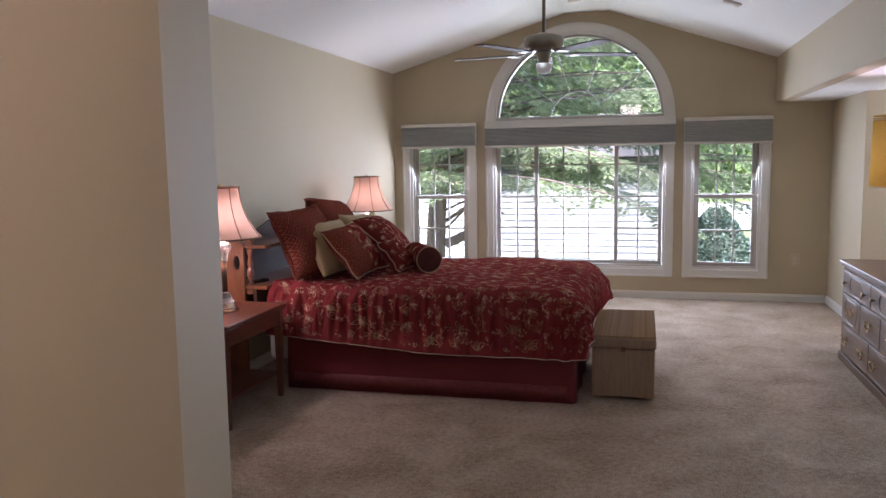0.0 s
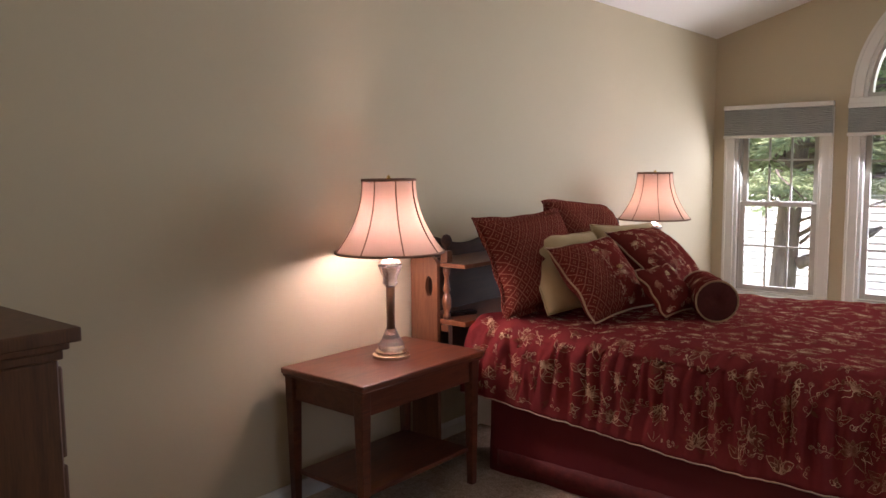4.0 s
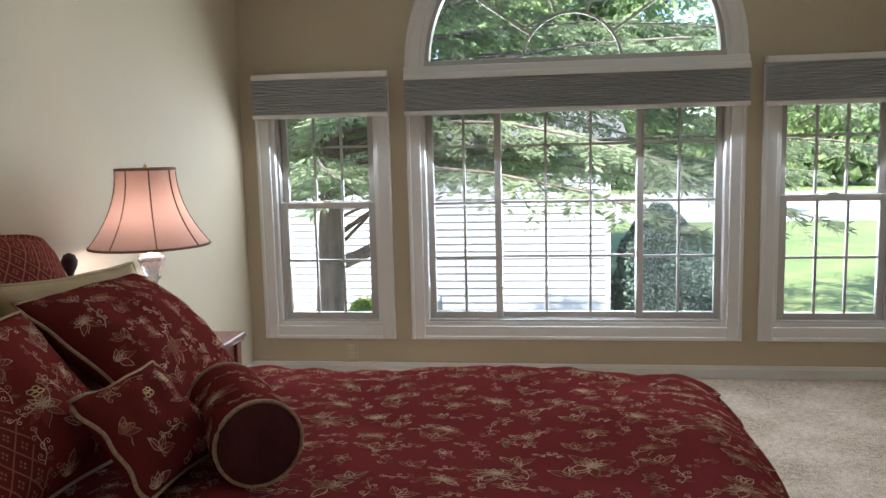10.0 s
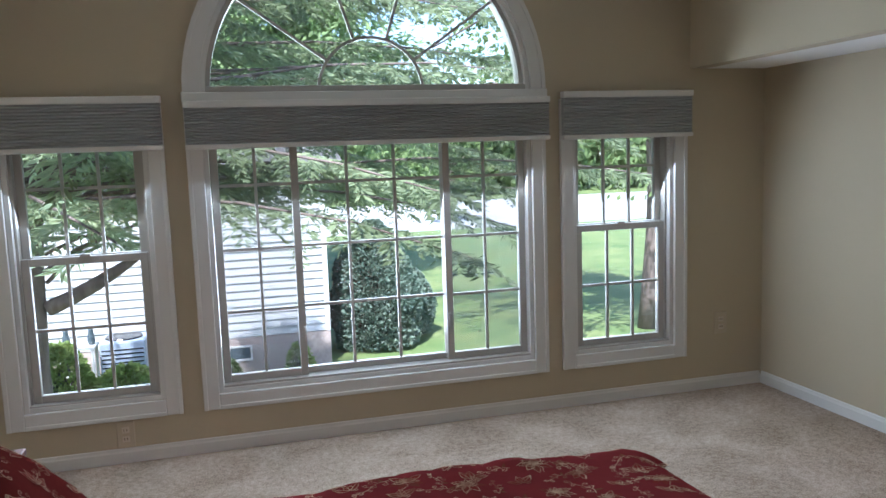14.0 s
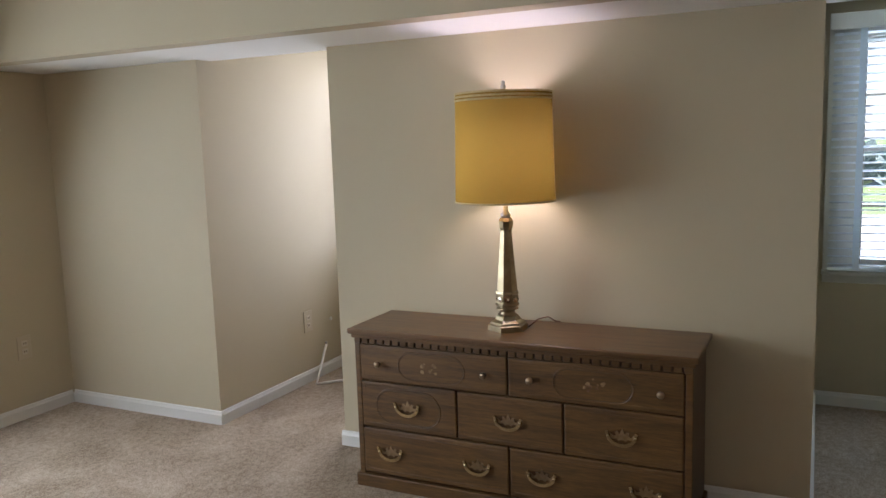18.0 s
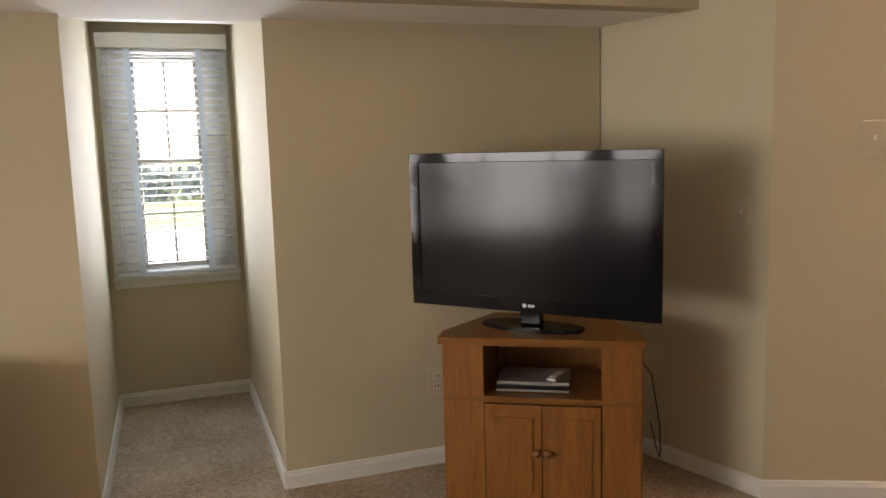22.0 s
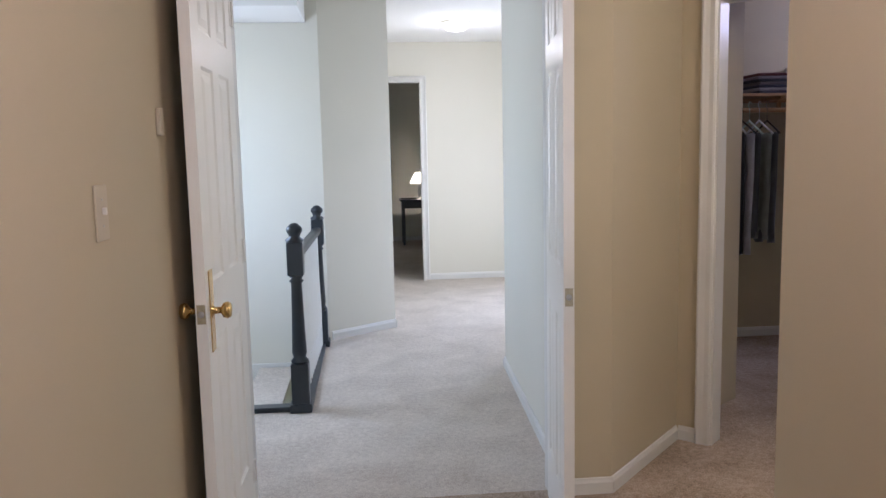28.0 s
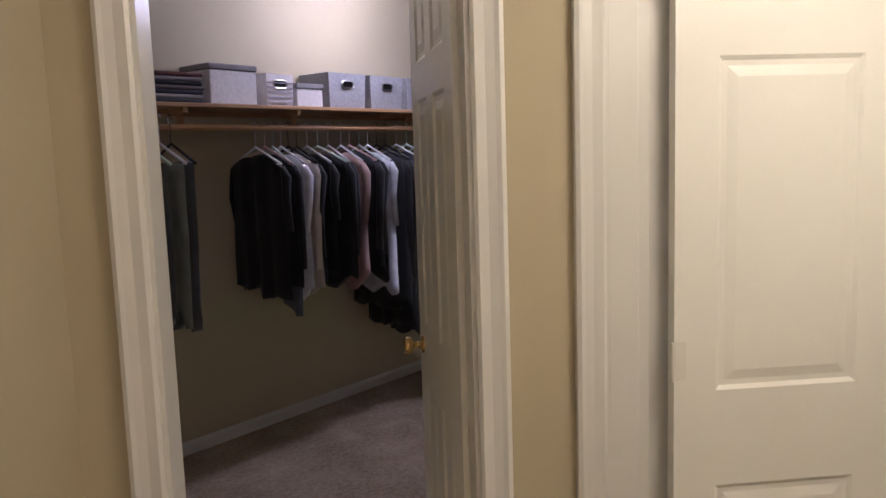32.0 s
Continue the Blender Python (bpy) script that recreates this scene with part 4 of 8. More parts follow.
M_BROC = brocade("red_brocade", (0.235, 0.038, 0.040), (0.155, 0.026, 0.027))
M_SHAM = brocade("red_brocade_sham", (0.165, 0.028, 0.025), (0.11, 0.020, 0.017))
M_SHAMC = brocade("red_brocade_check_sham", (0.17, 0.026, 0.022), (0.11, 0.018, 0.015), lattice=0.021, upto=5 * 1.37 - 0.03)
M_CHECK = brocade("red_diamond_check", (0.17, 0.032, 0.026), (0.12, 0.022, 0.018), lattice=0.021)
M_TAN = mat("tan_quilted_cotton", (0.38, 0.275, 0.135), 0.85, second=(0.30, 0.21, 0.095), scale=9, bump=0.3, bump_scale=240)
M_CREAM = mat("cream_satin", (0.58, 0.45, 0.34), 0.55, second=(0.50, 0.38, 0.28), scale=9, bump=0.2, bump_scale=240)
M_CORD = mat("gold_twisted_cord", (0.44, 0.31, 0.18), 0.7, second=(0.32, 0.19, 0.10), scale=180, amount=0.9, bump=0.6, bump_scale=260)
M_BOLST = brocade("dark_red_bolster_end", (0.12, 0.040, 0.038), (0.05, 0.020, 0.019))
M_THREAD = mat("gold_embroidery_thread", (0.62, 0.44, 0.29), 0.7, second=(0.25, 0.10, 0.065), scale=22, amount=1.0, bump=0.5, bump_scale=900)
M_PETAL = mat("olive_gold_embroidery", (0.20, 0.080, 0.046), 0.75, second=(0.16, 0.045, 0.03), scale=30, amount=0.9, bump=0.6, bump_scale=800)
M_LEAFE = mat("brown_embroidery", (0.18, 0.050, 0.036), 0.75, second=(0.22, 0.035, 0.03), scale=18, amount=0.9, bump=0.5, bump_scale=800)
for _m in (M_THREAD, M_PETAL, M_LEAFE):
    _m.node_tree.nodes["Principled BSDF"].inputs["Specular IOR Level"].default_value = 0.0
M_FROG = mat("bright_gold_braid", (0.60, 0.42, 0.13), 0.45, second=(0.45, 0.30, 0.09), scale=60, bump=0.4, bump_scale=600)


# embroidery: strokes and patches drawn in flat (a, b) coordinates, then laid on a cloth
def leaf_shape(cx, cy, ang, ln, wd, n=9):
    c, s = math.cos(ang), math.sin(ang)
    side = [(ln * k / n, wd * math.sin(math.pi * (k / n) ** 0.8) * (1 - 0.25 * k / n)) for k in range(n + 1)]
    pts = side + [(x, -y) for x, y in reversed(side[1:-1])]
    return [(cx + c * x - s * y, cy + s * x + c * y) for x, y in pts]


def curl(cx, cy, ang, r, turns, hand):
    """A tendril: a short stem ending in a spiral."""
    pts = [(cx + r * 1.6 * q * math.cos(ang), cy + r * 1.6 * q * math.sin(ang)) for q in (0, 0.35, 0.7)]
    px, py = pts[-1][0] + r * 0.9 * math.cos(ang + hand * 1.2), pts[-1][1] + r * 0.9 * math.sin(ang + hand * 1.2)
    a0 = math.atan2(pts[-1][1] - py, pts[-1][0] - px)
    n = int(12 * turns)
    return pts + [(px + r * 0.9 * (1 - 0.8 * k / n) * math.cos(a0 + hand * 2 * math.pi * turns * k / n), py + r * 0.9 * (1 - 0.8 * k / n) * math.sin(a0 + hand * 2 * math.pi * turns * k / n)) for k in range(1, n + 1)]


def motif(kind, rnd):
    """(thread lines, gold patches, brown patches) of one embroidered figure about 0.12 m across."""
    lines, gold, brown = [], [], []
    if kind == 0:
        for a in (-2.6, -2.0, -0.9, -0.3, 2.7, 0.5):
            lf = leaf_shape(0.012 * math.cos(a), 0.012 * math.sin(a), a + rnd.uniform(-0.2, 0.2), rnd.uniform(0.052, 0.07), 0.016)
            brown.append(lf)
            if rnd.random() < 0.7:
                lines.append(lf + lf[:1])
        for k in range(7):
            a = 1.57 + (k - 3) * 0.52
            lf = leaf_shape(0, -0.008, a, rnd.uniform(0.040, 0.052), 0.0115)
            gold.append(lf)
            lines.append(lf + lf[:1])
        for k in range(5):
            lf = leaf_shape(0, -0.012, 1.57 + (k - 2) * 0.5, 0.030, 0.007)
            lines.append(lf + lf[:1])
        lines.append([(0.0, -0.012 - 0.01 * k + 0.0) if k < 2 else (0.004 * k * math.sin(k), -0.012 - 0.012 * k) for k in range(6)])
    elif kind == 1:
        st = [(0.012 * math.sin(k * 0.5), -0.055 + 0.011 * k) for k in range(10)]
        lines.append(st)
        for k, h, a in ((1, -1, 2.9), (3, 1, 0.5), (4, -1, 2.6), (6, -1, 0.9), (7, 1, 2.2), (9, 1, 1.3), (9, -1, 2.1)):
            lines.append(curl(*st[k], a + rnd.uniform(-0.2, 0.2), rnd.uniform(0.009, 0.013), 1.1, h))
        lf = leaf_shape(*st[2], -0.4, 0.03, 0.008)
        gold.append(lf)
    elif kind == 2:
        for a, ln in ((0.5, 0.075), (2.4, 0.065), (1.4, 0.06)):
            a += rnd.uniform(-0.25, 0.25)
            lf = leaf_shape(0, -0.02, a, ln, 0.018)
            brown.append(lf)
            lines.append(lf + lf[:1])
            lines.append([(ln * q * math.cos(a), -0.02 + ln * q * math.sin(a)) for q in (0.1, 0.4, 0.7, 0.9)])
        lines.append(curl(0, -0.02, -1.0, 0.012, 1.2, 1))
    else:
        for k in range(5):
            lf = leaf_shape(0, 0, 2 * math.pi * k / 5 + 0.3, 0.034, 0.012)
            gold.append(lf) if k % 2 else brown.append(lf)
            lines.append(lf + lf[:1])
        lines.append(curl(0.01, -0.02, -0.6, 0.011, 1.1, -1))
        lines.append(curl(-0.01, -0.02, -2.4, 0.011, 1.1, 1))
    return lines, gold, brown


def embroider(parent, surface, spots, seed, width=0.0019):
    """Lays figures on a cloth: surface(a, b) -> (point, normal) or None outside; spots are (a, b, kind, turn, size)."""
    rnd = random.Random(seed)
    bt, bg, bb = bmesh.new(), bmesh.new(), bmesh.new()

    def put(bm, pts, lift):
        out = []
        for a, b in pts:
            r = surface(a, b)
            if r is None:
                return None
            out.append(bm.verts.new(r[0] + r[1] * lift))
        return out

    for a0, b0, kind, turn, size in spots:
        c, s = math.cos(turn) * size, math.sin(turn) * size
        lines, gold, brown = motif(kind, rnd)
        for bm, shapes, lift in ((bg, gold, 0.0011), (bb, brown, 0.0008)):
            for sh in shapes:
                mx, my = sum(p[0] for p in sh) / len(sh), sum(p[1] for p in sh) / len(sh)
                vs = put(bm, [(a0 + c * x - s * y, b0 + s * x + c * y) for x, y in sh + [(mx, my)]], lift)
                if vs:
                    for k in range(len(vs) - 1):
                        bm.faces.new((vs[k], vs[(k + 1) % (len(vs) - 1)], vs[-1]))
        for ln in lines:
            w = width * rnd.uniform(0.7, 1.2) / 2 / size
            left, right = [], []
            for k, (x, y) in enumerate(ln):
                p, q = ln[max(0, k - 1)], ln[min(len(ln) - 1, k + 1)]
                d = math.hypot(q[0] - p[0], q[1] - p[1]) or 1
                nx, ny = -(q[1] - p[1]) / d * w, (q[0] - p[0]) / d * w
                left.append((x + nx, y + ny)), right.append((x - nx, y - ny))
            la = put(bt, [(a0 + c * x - s * y, b0 + s * x + c * y) for x, y in left], 0.0015)
            lb = put(bt, [(a0 + c * x - s * y, b0 + s * x + c * y) for x, y in right], 0.0015)
            if la and lb:
                for k in range(len(la) - 1):
                    bt.faces.new((la[k], la[k + 1], lb[k + 1], lb[k]))
    for bm in (bt, bg, bb):
        loose = [v for v in bm.verts if not v.link_faces]
        bmesh.ops.delete(bm, geom=loose, context="VERTS")
    tagged(part("leaf_embroidery", bb, M_LEAFE, parent, "brown embroidered leaves", smooth=True), kind="stuff")
    tagged(part("flower_embroidery", bg, M_PETAL, parent, "olive gold embroidered flowers", smooth=True), kind="stuff")
    tagged(part("embroidery_thread", bt, M_THREAD, parent, "gold embroidery thread", smooth=True), kind="stuff")


def scatter(a0, a1, b0, b1, step, seed, big=1.0):
    rnd = random.Random(seed)
    out = []
    for i in range(int((a1 - a0) / step) + 1):
        for j in range(int((b1 - b0) / step) + 1):
            k = (i + 2 * j) % 4
            out.append((a0 + step * (i + 0.5 * (j % 2)) + rnd.uniform(-0.02, 0.02), b0 + step * j + rnd.uniform(-0.02, 0.02), (0, 1, 2, 1)[k] if rnd.random() < 0.85 else 3, rnd.uniform(-0.5, 0.5) + (1.57 if k == 3 else 0), big * rnd.uniform(0.50, 0.78)))
    return out


def with_uv(ob, uvs):
    """Gives each corner the (u, v) of its vertex."""
    lay = ob.data.uv_layers.new(name="cloth")
    for lp in ob.data.loops:
        lay.data[lp.index].uv = uvs[lp.vertex_index]
    return ob


def sheet(name, nu, nv, fn, material, parent=None, label="", thick=0.0):
    """A smooth cloth surface from fn(i/nu, j/nv) -> (point, uv), with a thickness."""
    bm = bmesh.new()
    uvs = []
    g = [[None] * (nv + 1) for _ in range(nu + 1)]
    for i in range(nu + 1):
        for j in range(nv + 1):
            p, q = fn(i / nu, j / nv)
            g[i][j] = bm.verts.new(p)
            uvs.append(q)
    for i in range(nu):
        for j in range(nv):
            bm.faces.new((g[i][j], g[i + 1][j], g[i + 1][j + 1], g[i][j + 1]))
    bm.verts.index_update()
    ob = part(name, bm, material, parent, label, smooth=True)
    with_uv(ob, uvs)
    if thick:
        md = ob.modifiers.new("cloth", "SOLIDIFY")
        md.thickness, md.offset = thick, -1
    return ob


# ---- bed ----
BX0, BX1, BY0, BY1, BT = 0.26, 2.10, -3.42, -2.06, 0.625
bed = thing("bed", "queen bed with mattress, box spring and dark red pleated skirt", "bed", pose(0, 0, 0))
M_TICK = mat("white_mattress_ticking", (0.7, 0.68, 0.64), 0.8, second=(0.64, 0.62, 0.58), scale=20)
part("box_spring", box(BX0, BX1 - 0.02, BY0 + 0.03, BY1 - 0.03, 0.16, 0.33, 0.02), M_TICK, bed)
part("mattress", box(BX0, BX1 - 0.02, BY0 + 0.03, BY1 - 0.03, 0.332, BT - 0.05, 0.05), M_TICK, bed)
part("bed_frame", box(BX0 + 0.1, BX1 - 0.1, BY0 + 0.1, BY1 - 0.1, 0.11, 0.158), M_STEEL, bed)
for lx in (BX0 + 0.25, BX1 - 0.25):
    for ly in (BY0 + 0.2, BY1 - 0.2):
        part("leg", lathe([(0.025, 0.0), (0.018, 0.02), (0.015, 0.11)], 10, Matrix.Translation((lx, ly, 0))), M_STEEL, bed)
M_SKIRT = mat("dark_red_skirt", (0.105, 0.006, 0.010), 0.7, second=(0.15, 0.010, 0.013), scale=6, bump=0.2, bump_scale=300, sheen=0.0)


def skirt(u, v):
    ln = [(0.40, BY0 - 0.005), (BX1, BY0 - 0.005), (BX1, BY1 + 0.005), (0.40, BY1 + 0.005)]
    seg = [math.dist(ln[k], ln[k + 1]) for k in range(3)]
    s = u * sum(seg)
    k = 0
    while k < 2 and s > seg[k]:
        s -= seg[k]
        k += 1
    a, b = ln[k], ln[k + 1]
    f = s / seg[k]
    nx, ny = (0, -1) if k == 0 else ((1, 0) if k == 1 else (0, 1))
    w = 0.006 * math.sin(u * 90) * (1 - v) + 0.012 * (1 - v) + 0.004 * noise.noise((u * 12, v * 2, 3))
    return (a[0] + (b[0] - a[0]) * f + nx * w, a[1] + (b[1] - a[1]) * f + ny * w, 0.004 + v * 0.33), (u * 4.5, v * 0.33)


sheet("bed_skirt", 260, 6, skirt, M_SKIRT, bed, "dark red bed skirt", thick=0.004)
lower = mat("red_woven_band", (0.14, 0.014, 0.014), 0.65, second=(0.09, 0.008, 0.010), scale=40, amount=0.8, bump=0.3, bump_scale=300)
sheet("skirt_band", 120, 2, lambda u, v: ((0.45 + u * 1.62, BY0 - 0.034 - 0.003 * math.sin(u * 71), 0.03 + v * 0.075), (u, v)), lower, bed, "woven red band on the skirt", thick=0.003)


# comforter: laid over the top, turned down on both sides and at the foot
def fold(d, r, flat):
    """Along a strip: how far out and how far down a point is that lies d past the flat part."""
    if d <= 0:
        return flat + d, 0.0
    q = r * math.pi / 2
    if d < q:
        return flat + r * math.sin(d / r), r * (1 - math.cos(d / r))
    return flat + r + 0.05 * (d - q), r + (d - q)


CW = (BY1 - BY0) / 2 - 0.05
CM = (BY0 + BY1) / 2


DROP_Y, DROP_X = 0.36, 0.34


def comforter_fn(u, v):
    return comforter_at(0.30 + u * (BX1 - 0.07 - 0.30 + DROP_X), (v * 2 - 1) * (CW + DROP_Y))


def comforter_at(ax, by):
    r = 0.12
    dx, dy = ax - (BX1 - 0.07), abs(by) - CW
    sy = -1 if by < 0 else 1
    if dx > 0 and dy > 0:
        # rounded corner: the hem stays level, the cloth fans out
        th = math.atan2(dy, dx)
        o, drop = fold(max(dx, dy), r, 0.0)
        o += 0.03 * math.cos(th) + 0.05 * math.sin(2 * th) * min(1, drop / 0.2) + 0.012 * math.sin(th * 9) * min(1, drop / 0.25)
        ox, oy = BX1 - 0.07 + o * math.cos(th), CW + o * math.sin(th)
        dzx, dzy = drop * math.cos(th), drop * math.sin(th)
    else:
        ox, dzx = fold(dx, r, BX1 - 0.07)
        ox += 0.03 * min(1.0, dzx / 0.1)
        oy, dzy = fold(dy, r, CW)
        drop = max(dzx, dzy)
    if dx > 0 and by > 0:
        # the far corner of the foot end stands out from the bed
        ox += 0.065 * min(1.0, dzx / 0.30) * min(1.0, (by / CW) ** 2)
    f = min(1, drop / 0.2)
    side = max(0.0, min(1.0, dzy / 0.12))
    wr = ((0.012 * math.sin(ax * 30 + by * 5 + 4.5 * noise.noise((ax * 2.2, 1, 0))) + 0.018 * noise.noise((ax * 13, by * 2.5, 7))) * side * (0.35 + drop)
          + 0.017 * math.sin(ax * 88 + 7 * noise.noise((ax * 3.1, by * 2.0, 4))) * side * (0.5 + 0.5 * noise.noise((ax * 6, by * 1.2, 9)))
          + 0.022 * noise.noise((ax * 2.6, by * 2.6, 0.3)) + 0.008 * noise.noise((ax * 9, by * 5, 1.3)))
    near = max(0.0, 1 - abs(dy) / 0.22) if dy < 0 else 1.0
    wr += near * 0.040 * (abs(noise.noise((ax * 8 + 0.8 * abs(by), abs(by) * 1.3, 2))) - 0.22) * (0.35 if dy < 0 else 1.0) * (1.0 if by < 0 else 0.3)
    crease = max(0.0, 1 - abs(noise.noise((ax * 15 + 1.2 * abs(by), abs(by) * 2.2, 31))) / 0.16) + 0.7 * max(0.0, 1 - abs(noise.noise((ax * 27, abs(by) * 3.0, 17))) / 0.2)
    wr -= 0.016 * crease * (max(0.0, min(1.0, (dy + 0.03) / 0.14)) if by < 0 else 0.0) * (0.35 + 0.65 * max(0.0, min(1.0, (0.30 - drop) / 0.1)))
    wr *= 1 - 0.6 * max(0.0, min(1.0, (dzy - 0.19) / 0.09))
    pull = 0.010 * math.sin(ax * 40 + by * 6) * max(0, 1 - abs(abs(by) - CW + 0.02) / 0.16) * max(0, 1 - ax / 1.6)
    x = ox + (wr if dzx > 0.05 else 0)
    y = CM + sy * (oy + (wr * 1.1 if dzy > 0.04 else 0))
    puff = 0.011 * math.exp(-((ax - 1.2) / 0.6) ** 2)
    z = BT - min(drop, 0.40 + 0.05 * noise.noise((ax * 2, by * 2, 5))) + (wr + pull + puff) * (1 - f)
    if by < 0:
        # the near side hangs lower towards the foot
        z -= 0.07 * max(0.0, min(1.0, (ax - 0.4) / 0.9)) * max(0.0, min(1.0, (dzy - 0.1) / 0.19))
    return (x, y, z), (ax, by)


comforter = thing("comforter", "red brocade comforter with gold embroidered flowers on the bed", "comforter", pose(0, 0, 0))
sheet("cover", 300, 170, comforter_fn, M_BROC, comforter, thick=0.022)


def on_comforter(a, b):
    if not (0.34 < a < BX1 - 0.07 + DROP_X - 0.02 and abs(b) < CW + DROP_Y - 0.02):
        return None
    e = 0.004
    p = Vector(comforter_at(a, b)[0])
    n = (Vector(comforter_at(a + e, b)[0]) - p).cross(Vector(comforter_at(a, b + e)[0]) - p)
    return p, n.normalized()


embroider(comforter, on_comforter, scatter(0.40, 2.32, -CW - 0.32, CW + 0.32, 0.074, 11), 12, width=0.0021)


def hem_pts(n, fn):
    return [Vector(fn(k / n)) for k in range(n + 1)]


edge = hem_pts(110, lambda s: comforter_fn(s, 0.0)[0])
part("piping", tube([p + Vector((0, -0.004, 0)) for p in edge], 0.0026, 6), M_CREAM, comforter, "cream cord piping", smooth=True)
edge = hem_pts(110, lambda s: comforter_fn(s, 1.0)[0])
part("piping", tube([p + Vector((0, 0.004, 0)) for p in edge], 0.0026, 6), M_CREAM, comforter, "cream cord piping", smooth=True)
edge = hem_pts(60, lambda s: comforter_fn(1.0, s)[0])
part("piping", tube([p + Vector((0.004, 0, 0)) for p in edge], 0.0026, 6), M_CREAM, comforter, "cream cord piping", smooth=True)


# pillows
def pillow(name, label, m, w, h, t, material, piping=None, flange=0.0, seed=0, flowers=None, frogs=(), blunt=0.03):
    """A soft cushion in its own (x across, z up) plane, y through; corners pulled to points."""
    p = thing(name, label, "pillow", m, group="pillows on the bed")
    n = 22
    bm = bmesh.new()
    uvs, grid = [], {}

    def skin(u, v, s):
        pinch = 1 - 0.10 * (1 - u * u) * v * v, 1 - 0.10 * (1 - v * v) * u * u
        fat = max(0.0, (1 - abs(u) ** 2.6) * (1 - abs(v) ** 2.6)) ** 0.55
        crease = 1 + 0.16 * noise.noise((u * 1.8 + seed, v * 1.8, s * 2.0)) + 0.05 * noise.noise((u * 6, v * 6 + seed, s))
        sag = 0.015 * noise.noise((u * 2, v * 2, seed + 4))
        k = 1 - blunt * abs(u * v) ** 3
        return Vector((u * w / 2 * pinch[1] * k, s * t / 2 * fat * crease + sag, v * h / 2 * pinch[0] * k))

    for s in (-1, 1):
        for i in range(n + 1):
            for j in range(n + 1):
                u, v = 2 * i / n - 1, 2 * j / n - 1
                rim = i in (0, n) or j in (0, n)
                if rim and s > 0:
                    grid[s, i, j] = grid[-1, i, j]
                    continue
                co = skin(u, v, s)
                grid[s, i, j] = bm.verts.new(co)
                uvs.append((co.x + seed * 1.37, co.z + 0.4 * seed + (3 if s > 0 else 0)))
        for i in range(n):
            for j in range(n):
                q = (grid[s, i, j], grid[s, i + 1, j], grid[s, i + 1, j + 1], grid[s, i, j + 1])
                bm.faces.new(q if s < 0 else tuple(reversed(q)))
    rim = [grid[-1, i, 0].co.copy() for i in range(n)] + [grid[-1, n, j].co.copy() for j in range(n)] + [grid[-1, n - i, n].co.copy() for i in range(n)] + [grid[-1, 0, n - j].co.copy() for j in range(n)]
    bm.verts.index_update()
    cush = part("cushion", bm, material, p, smooth=True)
    with_uv(cush, uvs)
    if piping:
        part("piping", tube(rim, 0.0045, 6, closed=True), piping, p, "twisted cord edging", smooth=True)
    if flange:
        bm = bmesh.new()
        outer = [v * (1 + flange / max(w, h) * 2) for v in rim]
        k = len(rim)
        a = [bm.verts.new(v + Vector((0, 0.0, 0))) for v in rim]
        b = [bm.verts.new(v + Vector((0, 0.006 * math.sin(i * 0.9), 0))) for i, v in enumerate(outer)]
        for i in range(k):
            bm.faces.new((a[i], a[(i + 1) % k], b[(i + 1) % k], b[i]))
        fl = part("flange", bm, material, p, "flat fabric flange")
        with_uv(fl, [(v.x, v.z) for v in rim] + [(v.x, v.z) for v in outer])
        md = fl.modifiers.new("cloth", "SOLIDIFY")
        md.thickness = 0.005

    def face(a, b):
        u, v = 2 * a / w, 2 * b / h
        if abs(u) > 0.93 or abs(v) > 0.93:
            return None
        q = skin(u, v, -1)
        nn = (skin(u + 0.02, v, -1) - q).cross(skin(u, v + 0.02, -1) - q).normalized()
        return q, nn if nn.y < 0 else -nn

    if flowers:
        embroider(p, face, [f for f in scatter(-w / 2 + 0.03, w / 2, -h / 2 + 0.03, h / 2, 0.058, seed, 0.82) if flowers[0] < f[0] < flowers[1]], seed + 3, width=0.0014)
    for fx, fz in frogs:
        bm = bmesh.new()
        for k in range(4):
            a = math.pi / 4 + math.pi / 2 * k + 0.3
            loop = [(fx + 0.010 * math.cos(a) + 0.007 * math.cos(a + q), fz + 0.006 * math.sin(a) + 0.0045 * math.sin(a + q)) for q in [2 * math.pi * i / 12 for i in range(12)]]
            pts = [face(*q) for q in loop]
            if all(pts):
                add_tube(bm, [q[0] + q[1] * 0.002 for q in pts], 0.0013, 5, closed=True)
        part("frog_closure", bm, M_FROG, p, "looped gold braid knot", smooth=True)
    return p


def lean(x, y, z, back, yaw=90, roll=0):
    """A cushion standing at x, y with its lower edge at z: its face turned to yaw - 90, tilted back, rolled."""
    return Matrix.Translation((x, y, z)) @ Matrix.Rotation(radians(yaw), 4, "Z") @ Matrix.Rotation(radians(-back), 4, "X") @ Matrix.Rotation(radians(roll), 4, "Y")


pillow("euro_pillow", "large dark red check pillow with flange against the headboard", lean(0.42, -3.13, 0.855, 25, 80, -2), 0.53, 0.44, 0.20, M_CHECK, flange=0.022, seed=1)
pillow("euro_pillow", "large dark red check pillow leaning on the headboard", lean(0.40, -2.64, 0.88, 22, 84, 6), 0.56, 0.47, 0.22, M_CHECK, flange=0.018, seed=2, blunt=0.13)
pillow("bed_pillow", "tan quilted pillow behind the red shams", lean(0.54, -3.02, 0.81, 32, 80, 1), 0.52, 0.38, 0.13, M_TAN, piping=M_TAN, seed=3)
pillow("bed_pillow", "tan quilted pillow behind the red shams", lean(0.59, -2.54, 0.817, 22, 81, 2), 0.50, 0.37, 0.13, M_TAN, piping=M_TAN, seed=4)
